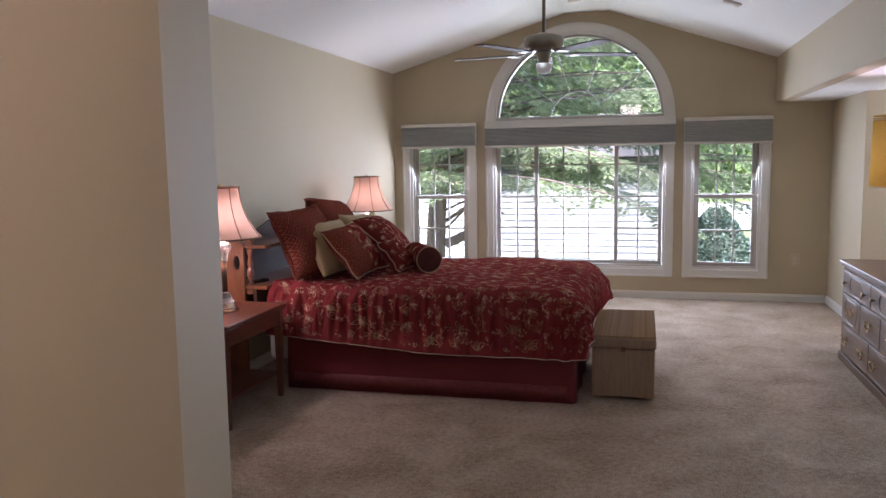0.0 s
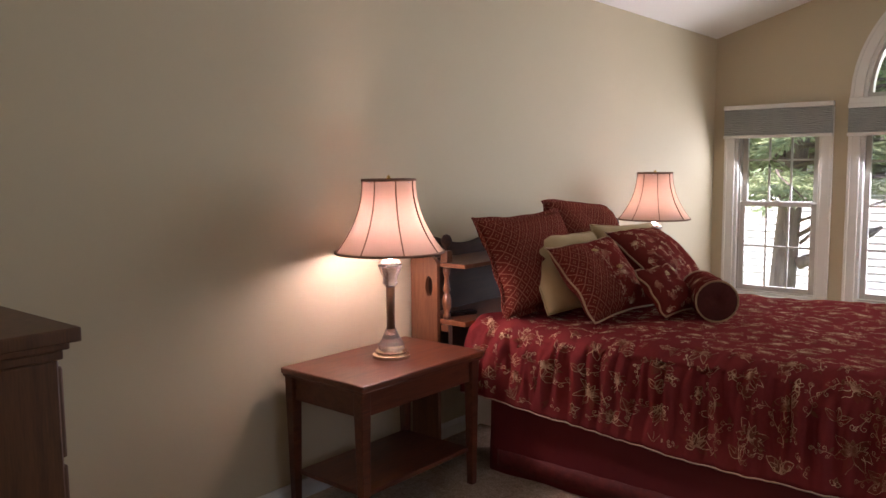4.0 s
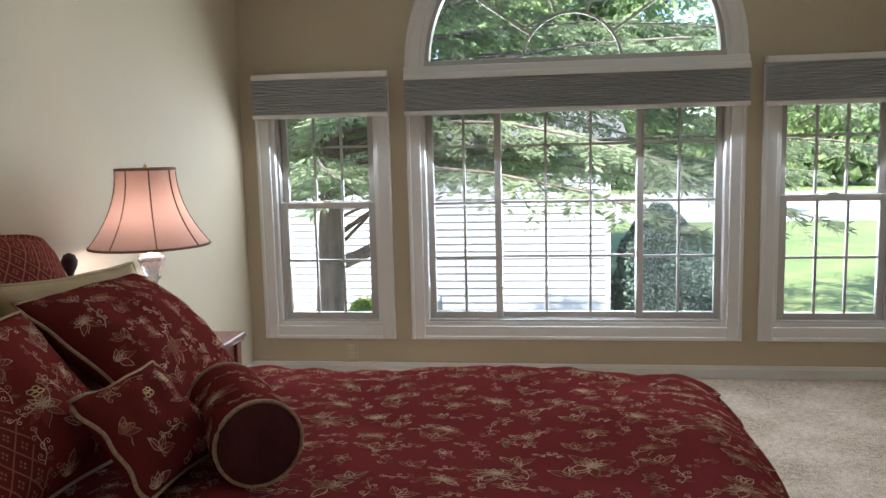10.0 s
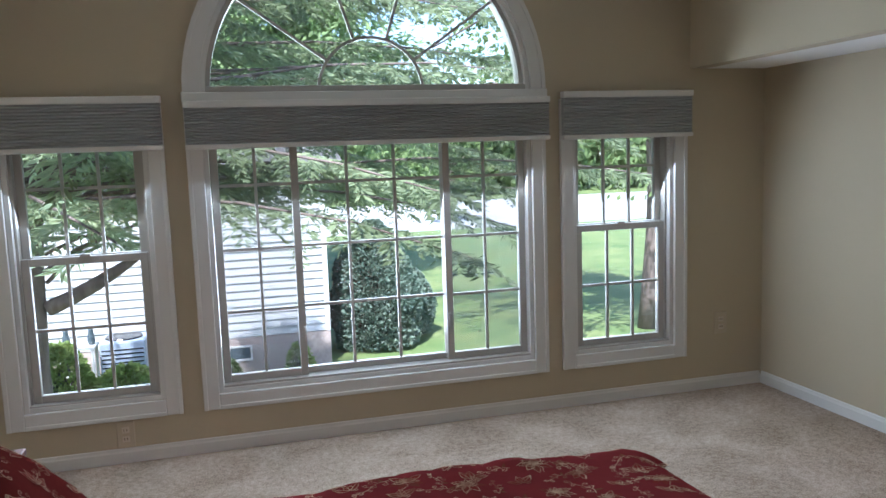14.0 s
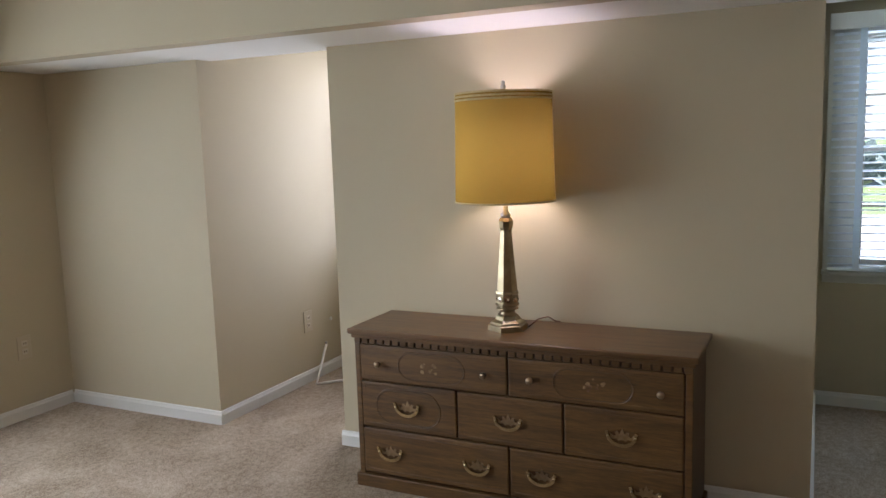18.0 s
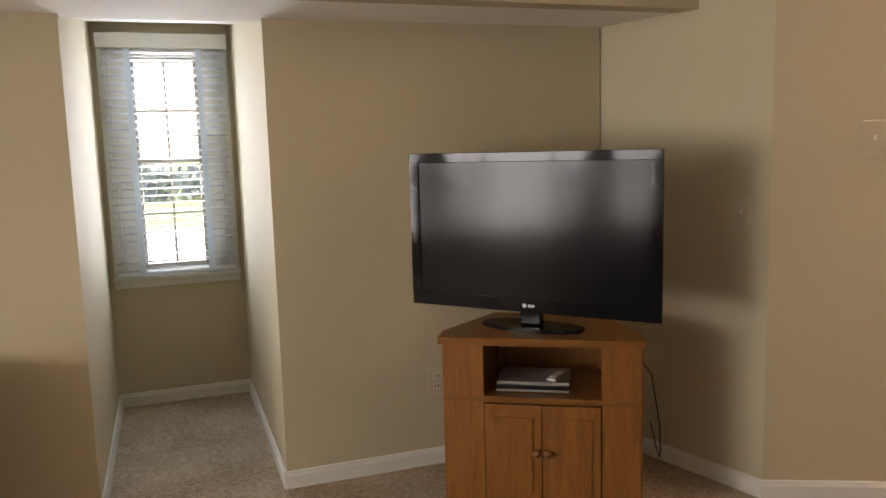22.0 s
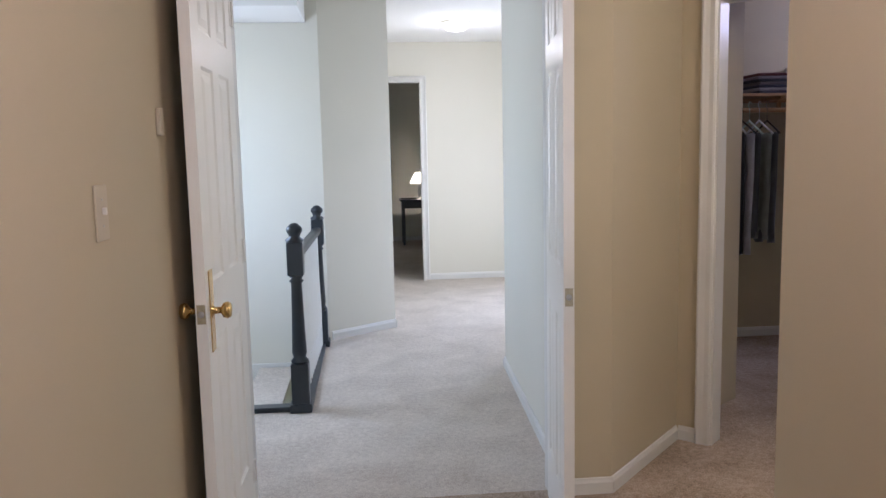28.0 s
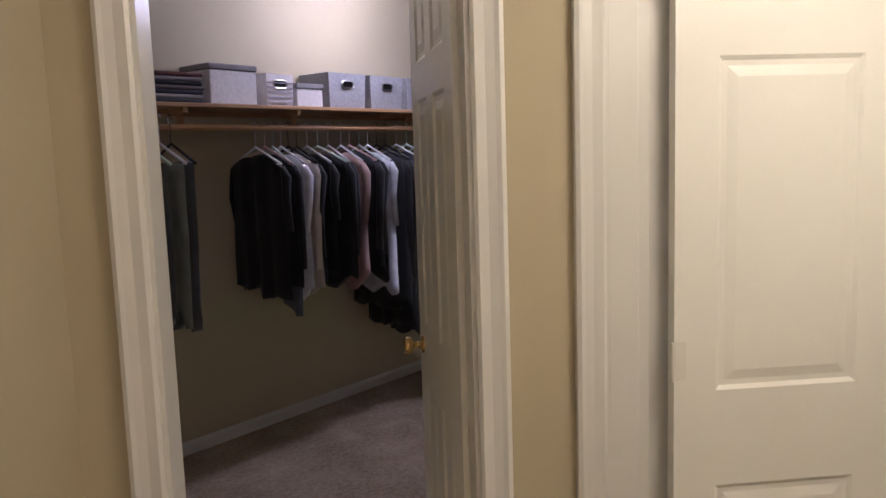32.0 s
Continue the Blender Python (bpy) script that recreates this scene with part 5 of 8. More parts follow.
pillow("pillow_sham", "red floral brocade sham with diamond band and gold cord edging", lean(0.70, -3.04, 0.797, 41, 82, -3), 0.47, 0.385, 0.15, M_SHAMC, piping=M_CORD, seed=5, flowers=(-0.03, 0.3), frogs=((-0.03, 0.10), (0.03, -0.01)))
pillow("pillow_sham", "red floral brocade sham with gold cord edging", lean(0.735, -2.575, 0.833, 50, 91, 2), 0.48, 0.40, 0.16, M_SHAM, piping=M_CORD, seed=6, flowers=(-0.3, 0.3))
pillow("throw_pillow", "small square red brocade pillow with cord edging", lean(0.94, -2.93, 0.752, 41, 79, -3), 0.24, 0.235, 0.11, M_SHAM, piping=M_CORD, seed=7, flowers=(-0.3, 0.3), frogs=((-0.01, 0.05), (0.05, 0.06)))
bol = thing("bolster_pillow", "round dark red bolster pillow with gathered ends", "pillow", Matrix.Translation((1.07, -2.81, 0.724)) @ Matrix.Rotation(radians(34), 4, "Z"), group="pillows on the bed")
bm = bmesh.new()
n, uvs = 28, []
BH = 0.15
prof_b = [(0.080, -BH), (0.084, -0.125), (0.082, -0.06), (0.084, 0.0), (0.082, 0.06), (0.084, 0.125), (0.080, BH)]
rings = [[bm.verts.new((r * math.cos(2 * math.pi * k / n), yy, r * math.sin(2 * math.pi * k / n))) for k in range(n)] for r, yy in prof_b]
for r, yy in prof_b:
    uvs += [(yy + 2, 0.55 * k / n) for k in range(n)]
for a, b in zip(rings, rings[1:]):
    for k in range(n):
        bm.faces.new((a[k], a[(k + 1) % n], b[(k + 1) % n], b[k]))
bm.verts.index_update()
with_uv(part("barrel", bm, M_SHAM, bol, smooth=True), uvs)
embroider(bol, lambda a, b: (Vector((0.0845 * math.sin(a / 0.084), b, 0.0845 * math.cos(a / 0.084))), Vector((math.sin(a / 0.084), 0, math.cos(a / 0.084)))) if abs(b) < 0.14 else None, scatter(-0.27, 0.20, -0.12, 0.12, 0.085, 41), 42, width=0.0016)
for s in (-1, 1):
    bm = bmesh.new()
    uvs = []
    rr = [[bm.verts.new((r * math.cos(2 * math.pi * k / n), s * (BH + d + 0.003 * math.sin(k * 2.9) * (r < 0.08)), r * math.sin(2 * math.pi * k / n))) for k in range(n)] for r, d in ((0.080, 0.0), (0.057, 0.012), (0.03, 0.012), (0.008, 0.002))]
    for q in rr:
        uvs += [(v.co.x, v.co.z) for v in q]
    for a, b in zip(rr, rr[1:]):
        for k in range(n):
            bm.faces.new((a[k], a[(k + 1) % n], b[(k + 1) % n], b[k]))
    bm.faces.new(rr[-1])
    bm.verts.index_update()
    with_uv(part("end_cap", bm, M_BOLST, bol, "gathered dark red end", smooth=True), uvs)
    part("piping", tube([(0.082 * math.cos(2 * math.pi * k / 32), s * BH, 0.082 * math.sin(2 * math.pi * k / 32)) for k in range(32)], 0.0042, 6, closed=True), M_CORD, bol, "cream cord edging", smooth=True)

# ---- bookcase headboard ----
M_HEAD = wood_mat("red_brown_headboard_wood", (0.115, 0.040, 0.018), (0.20, 0.078, 0.036), 0.35, axis="z", coat=0.4)
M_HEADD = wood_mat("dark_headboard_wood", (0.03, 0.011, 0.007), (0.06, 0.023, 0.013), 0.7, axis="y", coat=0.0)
HY0, HY1 = -3.50, -2.10
head = thing("bookcase_headboard", "dark wood bookcase headboard with turned spindles behind the bed", "headboard", pose(0, 0, 0))
side = [(0.022, 0.0), (0.17, 0.0), (0.17, 0.86), (0.15, 0.885), (0.12, 0.90), (0.09, 0.935), (0.075, 0.985), (0.055, 1.02), (0.022, 1.04)]
hole = [(0.125 + 0.02 * math.cos(a), 0.76 + 0.045 * math.sin(a)) for a in [2 * math.pi * k / 16 for k in range(16)]]
for y in (HY0, HY1):
    part("side_panel", slab(side, [hole], 0.02, Matrix(((1, 0, 0, 0), (0, 0, 1, y), (0, 1, 0, 0), (0, 0, 0, 1)))), M_HEAD, head)
top_edge = [(HY0 + 0.021, 0.30), (HY1 - 0.001, 0.30)] + [(HY1 - 0.001 - (HY1 - HY0 - 0.022) * k / 30, 0.945 + 0.03 * math.cos(4 * math.pi * k / 30)) for k in range(31)]
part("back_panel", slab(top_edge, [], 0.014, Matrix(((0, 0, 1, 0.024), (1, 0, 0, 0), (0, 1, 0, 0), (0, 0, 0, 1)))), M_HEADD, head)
part("shelf", box(0.04, 0.305, HY0 + 0.021, HY1 - 0.001, 0.845, 0.863, 0.003), M_HEAD, head)
part("shelf", box(0.04, 0.305, HY0 + 0.021, HY1 - 0.001, 0.60, 0.622, 0.003), M_HEAD, head)
part("front_rail", box(0.215, 0.235, HY0 + 0.021, HY1 - 0.001, 0.42, 0.599), M_HEADD, head)
spin = [(0.016, 0.0), (0.016, 0.02), (0.010, 0.026), (0.018, 0.05), (0.021, 0.08), (0.014, 0.105), (0.010, 0.11), (0.018, 0.125), (0.012, 0.15), (0.009, 0.175), (0.016, 0.2), (0.016, 0.22)]
for y, px in ((HY0 + 0.035, 0.195), (HY1 - 0.03, 0.28)):
    part("post_block", box(px - 0.019, px + 0.019, y - 0.019, y + 0.019, 0.864, 0.915, 0.004), M_HEAD, head)
    part("post_block", box(px - 0.019, px + 0.019, y - 0.019, y + 0.019, 0.57, 0.599, 0.003), M_HEAD, head)
    part("spindle", lathe(spin, 16, Matrix.Translation((px, y, 0.6225))), M_HEAD, head, "turned wooden spindle", smooth=True)
    part("finial", lathe([(0.008, 0.915), (0.012, 0.925), (0.022, 0.945), (0.024, 0.96), (0.016, 0.978), (0.0, 0.985)], 16, Matrix.Translation((px, y, 0)), cap=False), M_HEADD, head, "turned knob finial", smooth=True)
rem = thing("remote_control", "black remote control on the headboard shelf", "remote", pose(0.19, -3.36, 0.623, 0, 0, 70))
part("body", box(-0.07, 0.07, -0.022, 0.022, 0.0, 0.018, 0.005), M_BLACK, rem)


# ---- nightstands ----
def nightstand(m):
    ns = thing("nightstand", "cherry wood nightstand with square tapered legs and low shelf", "nightstand", m, group="nightstands beside the bed")
    part("tabletop", box(-0.005, 0.425, -0.335, 0.335, 0.522, 0.545, 0.006), M_CHERRY, ns)
    part("edge_bead", box(0.001, 0.419, -0.329, 0.329, 0.512, 0.5215, 0.003), M_CHERRY, ns)
    for lx in (0.025, 0.385):
        for ly in (-0.30, 0.30):
            bm = box(lx - 0.022, lx + 0.022, ly - 0.022, ly + 0.022, 0.0, 0.5115, 0.003)
            for v in bm.verts:
                k = 0.62 + 0.38 * min(1, v.co.z / 0.4)
                v.co.x, v.co.y = lx + (v.co.x - lx) * k, ly + (v.co.y - ly) * k
            part("leg", bm, M_CHERRY, ns)
    part("apron", box(0.375, 0.393, -0.277, 0.277, 0.425, 0.5115, 0.002), M_CHERRY, ns)
    part("apron", box(0.017, 0.035, -0.277, 0.277, 0.425, 0.5115, 0.002), M_CHERRY, ns)
    for ly in (-0.30, 0.30):
        part("apron", box(0.048, 0.362, ly - 0.009, ly + 0.009, 0.425, 0.5115, 0.002), M_CHERRY, ns)
    part("lower_shelf", box(0.03, 0.38, -0.29, 0.29, 0.135, 0.152, 0.003), M_CHERRY, ns)
    return ns


night = nightstand(pose(0.045, -3.90, 0))
copy_thing(night, pose(0.045, -1.60, 0))

# ---- bedside lamps ----
M_CRYSTAL = mat("cut_crystal", (0.92, 0.91, 0.93), 0.08, second=(0.80, 0.79, 0.82), scale=40, bump=0.5, bump_scale=60)
M_CRYSTAL.node_tree.nodes["Principled BSDF"].inputs["Transmission Weight"].default_value = 0.85


def shade_mat(name, colour, glow):
    """Thin lampshade cloth: light comes through it."""
    m = bpy.data.materials.new(name)
    m.use_nodes = True
    nt = m.node_tree
    nt.nodes.remove(nt.nodes["Principled BSDF"])
    out = nt.nodes["Material Output"]
    d, t, x = (nt.nodes.new("ShaderNode" + k) for k in ("BsdfDiffuse", "BsdfTranslucent", "MixShader"))
    n = nt.nodes.new("ShaderNodeTexNoise")
    tc = nt.nodes.new("ShaderNodeTexCoord")
    mp = nt.nodes.new("ShaderNodeMapping")
    mp.inputs["Scale"].default_value = (160, 160, 160)
    nt.links.new(tc.outputs["Object"], mp.inputs[0]), nt.links.new(mp.outputs[0], n.inputs["Vector"])
    c = mixc(nt, n.outputs[0], tuple(v * 0.92 for v in colour), colour)
    nt.links.new(c, d.inputs[0]), nt.links.new(c, t.inputs[0])
    x.inputs[0].default_value = glow
    nt.links.new(d.outputs[0], x.inputs[1]), nt.links.new(t.outputs[0], x.inputs[2]), nt.links.new(x.outputs[0], out.inputs[0])
    return m


M_SILK = shade_mat("pink_silk_shade", (0.54, 0.36, 0.275), 0.16)
M_RIB = mat("brown_shade_braid", (0.20, 0.11, 0.07), 0.8, second=(0.15, 0.08, 0.05), scale=60)
M_BRONZE = mat("brown_bronze", (0.20, 0.13, 0.085), 0.35, 0.8, second=(0.14, 0.09, 0.06), scale=30)
M_PALEBR = mat("pale_brass", (0.60, 0.52, 0.42), 0.2, 1.0, second=(0.50, 0.42, 0.33), scale=20)


def bell(z):
    """Radius of the bell shade at height z over its lower rim (0 to 0.27)."""
    q = z / 0.27
    return 0.205 - 0.105 * (1 - (1 - q) ** 2.1)


M_CHROME = mat("polished_chrome", (0.86, 0.85, 0.84), 0.12, 1.0, second=(0.80, 0.79, 0.78), scale=30)


def table_lamp(m):
    lm = thing("table_lamp", "lit table lamp with pink bell shade and crystal column base", "lamp", m, group="bedside lamps")
    part("foot", lathe([(0.072, 0.0), (0.072, 0.012), (0.06, 0.018), (0.062, 0.026), (0.05, 0.032)], 24), M_PALEBR, lm, "stepped pale brass foot", smooth=False)
    part("crystal_base", lathe([(0.05, 0.0325), (0.052, 0.05), (0.038, 0.07), (0.024, 0.10), (0.022, 0.11)], 12), M_CRYSTAL, lm, "cut crystal base")
    part("column", lathe([(0.017, 0.1105), (0.017, 0.27)], 16), M_BRONZE, lm, "brown bronze column", smooth=True)
    part("crystal_cup", lathe([(0.018, 0.2705), (0.03, 0.285), (0.026, 0.30), (0.044, 0.345), (0.048, 0.355), (0.03, 0.362)], 12), M_CRYSTAL, lm, "fluted crystal cup")
    part("socket_cap", lathe([(0.047, 0.3625), (0.044, 0.367), (0.022, 0.384), (0.013, 0.398), (0.012, 0.44)], 20), M_CHROME, lm, "chrome bell under the shade", smooth=True)
    z0 = 0.405
    bm = bmesh.new()
    n, rows = 48, 14
    g = [[bm.verts.new((bell(0.27 * j / rows) * math.cos(2 * math.pi * i / n), bell(0.27 * j / rows) * math.sin(2 * math.pi * i / n), z0 + 0.27 * j / rows)) for i in range(n)] for j in range(rows + 1)]
    for a, b in zip(g, g[1:]):
        for i in range(n):
            bm.faces.new((a[i], a[(i + 1) % n], b[(i + 1) % n], b[i]))
    shade = part("shade", bm, M_SILK, lm, "pink silk bell shade", smooth=True)
    for z in (0.0, 0.27):
        r = bell(z)
        part("trim_ring", tube([(r * math.cos(2 * math.pi * k / 40), r * math.sin(2 * math.pi * k / 40), z0 + z) for k in range(40)], 0.005, 6, closed=True), M_RIB, shade, "brown braid", smooth=True)
    for k in range(8):
        a = 2 * math.pi * (k + 0.3) / 8
        part("rib", tube([((bell(0.27 * j / 10) + 0.001) * math.cos(a), (bell(0.27 * j / 10) + 0.001) * math.sin(a), z0 + 0.27 * j / 10) for j in range(11)], 0.0028, 5), M_RIB, shade)
    bm = bmesh.new()
    add_tube(bm, [(-0.106, 0, z0 + 0.262), (0.106, 0, z0 + 0.262)], 0.002, 5)
    add_tube(bm, [(0, -0.106, z0 + 0.262), (0, 0.106, z0 + 0.262)], 0.002, 5)
    add_tube(bm, [(0.012, 0, 0.44), (0.05, 0, 0.50), (0.05, 0, 0.58), (0.0, 0, z0 + 0.262), (-0.05, 0, 0.58), (-0.05, 0, 0.50), (-0.012, 0, 0.44)], 0.002, 5)
    part("harp", bm, M_STEEL, lm)
    part("finial", lathe([(0.004, 0.67), (0.009, 0.678), (0.006, 0.688), (0.0, 0.694)], 12, cap=False), M_BRASS, lm, smooth=True)
    part("bulb", lathe([(0.012, 0.44), (0.016, 0.46), (0.028, 0.50), (0.026, 0.525), (0.0, 0.54)], 16, cap=False), M_BULB, lm, "frosted lit bulb", smooth=True)
    return lm


M_BULB = mat("lit_bulb", (1.0, 0.82, 0.6), 0.5, emit=12.0)
lamp_a = table_lamp(pose(0.255, -3.872, 0.5455))
copy_thing(lamp_a, pose(0.29, -1.66, 0.5455, 0, 0, 20))

# ---- wicker trunk at the foot of the bed ----
M_WICK = mat("tan_wicker", (0.33, 0.21, 0.10), 0.7, second=(0.22, 0.135, 0.06), scale=70, amount=0.8, stretch=(1, 1, 1), bump=0.6, bump_scale=150)
M_WICKD = wood_mat("tan_trunk_boards", (0.23, 0.16, 0.10), (0.31, 0.225, 0.15), 0.5, axis="z", coat=0.1)
tk = thing("wicker_trunk", "tan wicker trunk with ribbed lid at the foot of the bed", "trunk", pose(2.36, -2.90, 0))
TW, TL, TH = 0.17, 0.39, 0.36
part("body", box(-TW, TW, -TL, TL, 0.015, TH - 0.07, 0.006), M_WICKD, tk)
part("lid", box(-TW - 0.008, TW + 0.008, -TL - 0.008, TL + 0.008, TH - 0.068, TH - 0.008, 0.01), M_WICKD, tk)
slat = None
for k in range(34):
    yy = -TL - 0.002 + (2 * TL + 0.004) * (k + 0.5) / 34
    if slat is None:
        slat = part("wicker_strand", tube([(-TW - 0.004, 0, 0), (TW + 0.004, 0, 0)], 0.0105, 8), M_WICK, tk)
        s = slat
    else:
        s = new("wicker_strand", slat.data)
        s.parent = tk
    s.matrix_basis = pose(0, yy, TH - 0.006)
for sx in (-1, 1):
    for sy in (-1, 1):
        part("foot", box(sx * 0.14 - 0.02, sx * 0.14 + 0.02, sy * 0.34 - 0.02, sy * 0.34 + 0.02, 0.0, 0.0145), M_WICKD, tk)
part("latch", box(-0.012, 0.012, -TL - 0.016, -TL - 0.0085, TH - 0.085, TH - 0.055, 0.002), M_BRONZE, tk, "small bronze latch")


# ---- tall chest in the south-west corner ----
ch = thing("chest_of_drawers", "tall dark oak chest of drawers with stepped cornice", "chest", pose(0.66, -5.62, 0))
M_CHEST = wood_mat("brown_oak", (0.062, 0.024, 0.009), (0.12, 0.05, 0.019), 0.5, axis="z", coat=0.1)
part("body", box(-0.33, 0.33, -0.225, 0.19, 0.06, 0.955, 0.004), M_CHEST, ch)
part("plinth", box(-0.345, 0.345, -0.23, 0.205, 0.0, 0.0595, 0.004), M_CHEST, ch)
for k, (g, a, b) in enumerate(((0.006, 0.9555, 0.972), (0.014, 0.9725, 0.985), (0.028, 0.9855, 1.01))):
    part("cornice", box(-0.33 - g, 0.33 + g, -0.226, 0.19 + g, a, b, 0.003), M_CHEST, ch)
for k in range(5):
    z = 0.085 + k * 0.173
    d = part("drawer", box(-0.305, 0.305, 0.1905, 0.207, z, z + 0.16, 0.004), M_CHEST, ch)
    for sx in (-0.16, 0.16):
        part("pull", lathe([(0.006, 0.0), (0.006, 0.012), (0.014, 0.02), (0.012, 0.028), (0.0, 0.03)], 12, Matrix.Translation((sx, 0.207, z + 0.08)) @ Matrix.Rotation(-math.pi / 2, 4, "X"), cap=False), M_BRASS, d, smooth=True)


# ---- dresser ----
dr = thing("dresser", "brown wood dresser with dentil moulding and eight drawers", "dresser", pose(XD, -2.76, 0, 0, 0, 90))
# local: x along the wall (0 in the middle), y out into the room, z up
DW, DD = 0.655, 0.355
M_DRESSZ = wood_mat("dresser_side_wood", (0.042, 0.021, 0.007), (0.088, 0.046, 0.016), 0.4, axis="z")
M_DRESSX = wood_mat("dresser_face_wood", (0.054, 0.0245, 0.006), (0.15, 0.075, 0.019), 0.45, axis="x", coat=0.15)
M_DRESST = wood_mat("dresser_top_wood", (0.076, 0.035, 0.010), (0.15, 0.076, 0.023), 0.4, axis="x", coat=0.3)
part("carcass", box(-DW, DW, 0.015, DD - 0.02, 0.055, 0.622, 0.003), M_DRESSZ, dr)
part("top", box(-DW - 0.02, DW + 0.02, 0.005, DD + 0.018, 0.64, 0.662, 0.005), M_DRESST, dr)
part("top_moulding", box(-DW - 0.008, DW + 0.008, 0.01, DD + 0.006, 0.6225, 0.6395, 0.003), M_DRESSX, dr)
dent = None
for k in range(38):
    xx = -DW + 0.014 + (2 * DW - 0.028) * k / 37
    if dent is None:
        dent = part("dentil", box(-0.0135, 0.0135, 0, 0.016, -0.0105, 0.0105, 0.002), M_DRESSX, dr)
        q = dent
    else:
        q = new("dentil", dent.data)
        q.parent = dr
    q.matrix_basis = pose(xx, DD - 0.0195, 0.6115)
part("plinth", box(-DW - 0.012, DW + 0.012, 0.012, DD + 0.004, 0.0, 0.0545, 0.004), M_DRESSX, dr)
for s in (-1, 1):
    part("corner_post", box(s * (DW - 0.012) - 0.012, s * (DW - 0.012) + 0.012, DD - 0.0195, DD - 0.006, 0.055, 0.60, 0.003), M_DRESSX, dr)


M_PULL = mat("pale_brass_pull", (0.62, 0.50, 0.29), 0.25, 1.0, second=(0.50, 0.40, 0.22), scale=40)


def bail_pull(parent, x, y, z):
    """A brass batwing plate with a swinging bail."""
    m = Matrix(((1, 0, 0, x), (0, 0, 1, y), (0, 1, 0, z), (0, 0, 0, 1)))
    half = [(0.0, 0.032), (0.005, 0.020), (0.008, 0.010), (0.015, 0.020), (0.022, 0.017), (0.019, 0.006), (0.028, 0.001), (0.036, 0.010), (0.044, 0.013), (0.047, 0.006), (0.040, -0.004), (0.030, -0.008), (0.018, -0.006), (0.011, -0.014), (0.004, -0.009)]
    pl = part("pull_plate", slab([(a * 1.1, b) for a, b in half + [(-a, b) for a, b in half[:0:-1]]], [], 0.003, m), M_KNOB, parent, "antique brass batwing pull plate")
    n = 18
    arc = [math.pi * (1 + k / n) for k in range(n + 1)]
    outer = [(0.054 * math.cos(a), 0.010 + 0.042 * math.sin(a)) for a in arc]
    inner = [(0.044 * math.cos(a), 0.012 + 0.031 * math.sin(a)) for a in reversed(arc)]
    part("bail", slab([(-0.058, 0.021), *outer, (0.058, 0.021), (0.048, 0.026), *inner, (-0.048, 0.026)], [], 0.006, Matrix.Translation((0, 0.008, 0)) @ m), M_PULL, pl, "pale brass crescent handle")
    for sx in (-0.048, 0.048):
        part("post", lathe([(0.008, 0.003), (0.007, 0.012), (0.004, 0.016), (0.0, 0.017)], 10, Matrix.Translation((x + sx, y, z + 0.004)) @ Matrix.Rotation(-math.pi / 2, 4, "X"), cap=False), M_PULL, pl, smooth=True)
    return pl


M_KNOB = mat("antique_brass_knob", (0.40, 0.30, 0.19), 0.34, 1.0, second=(0.28, 0.20, 0.12), scale=60)
M_DECOR = mat("faded_gold_decoration", (0.34, 0.23, 0.11), 0.6, second=(0.12, 0.06, 0.03), scale=40, amount=0.9)
FY = DD - 0.0195


def drawer(x0, x1, z0, z1, pulls, oval=False, floral=False):
    d = part("drawer", box(x0, x1, FY, FY + 0.017, z0, z1, 0.006), M_DRESSX, dr)
    zc = (z0 + z1) / 2
    if oval:
        w = 0.142
        h = (z1 - z0) / 2 - (0.017 if floral else 0.024)
        xc = (x0 + x1) / 2
        pts = [(xc + (w - h) * (1 if math.cos(a) > 0 else -1) + h * math.cos(a), FY + 0.0175, zc + h * math.sin(a)) for a in [2 * math.pi * (k + 0.5) / 36 for k in range(36)]]
        part("oval_bead", tube([(a, b - 0.0012, c) for a, b, c in pts], 0.0034, 6, closed=True), M_DRESSX, d, "routed oval outline")
        part("oval_groove", tube([(xc + (a - xc) * 0.966, b - 0.0016, zc + (c - zc) * 0.92) for a, b, c in pts], 0.0019, 5, closed=True), M_DRESSZ, d)
        if floral:
            bm = bmesh.new()
            rnd = random.Random(int(1000 * abs(x0)))
            for k in range(9):
                add_lathe(bm, [(0.001, 0.0), (rnd.uniform(0.004, 0.009), 0.0008), (0.001, 0.0014)], 7, Matrix.Translation((xc + rnd.uniform(-0.045, 0.04), FY + 0.017, zc + rnd.uniform(-0.02, 0.028))) @ Matrix.Rotation(-math.pi / 2, 4, "X"))
            part("painted_flowers", bm, M_DECOR, d, "faded gold flower decoration")
    e = 0.018
    part("edge_bead", tube([(x0 + e, FY + 0.0158, z0 + e), (x1 - e, FY + 0.0158, z0 + e), (x1 - e, FY + 0.0158, z1 - e), (x0 + e, FY + 0.0158, z1 - e)], 0.0022, 6, closed=True), M_DRESSX, d, "thin routed border")
    for kind, fx in pulls:
        xx = x0 + (x1 - x0) * fx
        if kind == "k":
            part("knob", lathe([(0.005, 0.0), (0.005, 0.010), (0.012, 0.016), (0.013, 0.022), (0.008, 0.027), (0.0, 0.028)], 14, Matrix.Translation((xx, FY + 0.017, zc)) @ Matrix.Rotation(-math.pi / 2, 4, "X"), cap=False), M_KNOB, d, "small antique brass knob", smooth=True)
        else:
            bail_pull(d, xx, FY + 0.0175, zc)
    return d


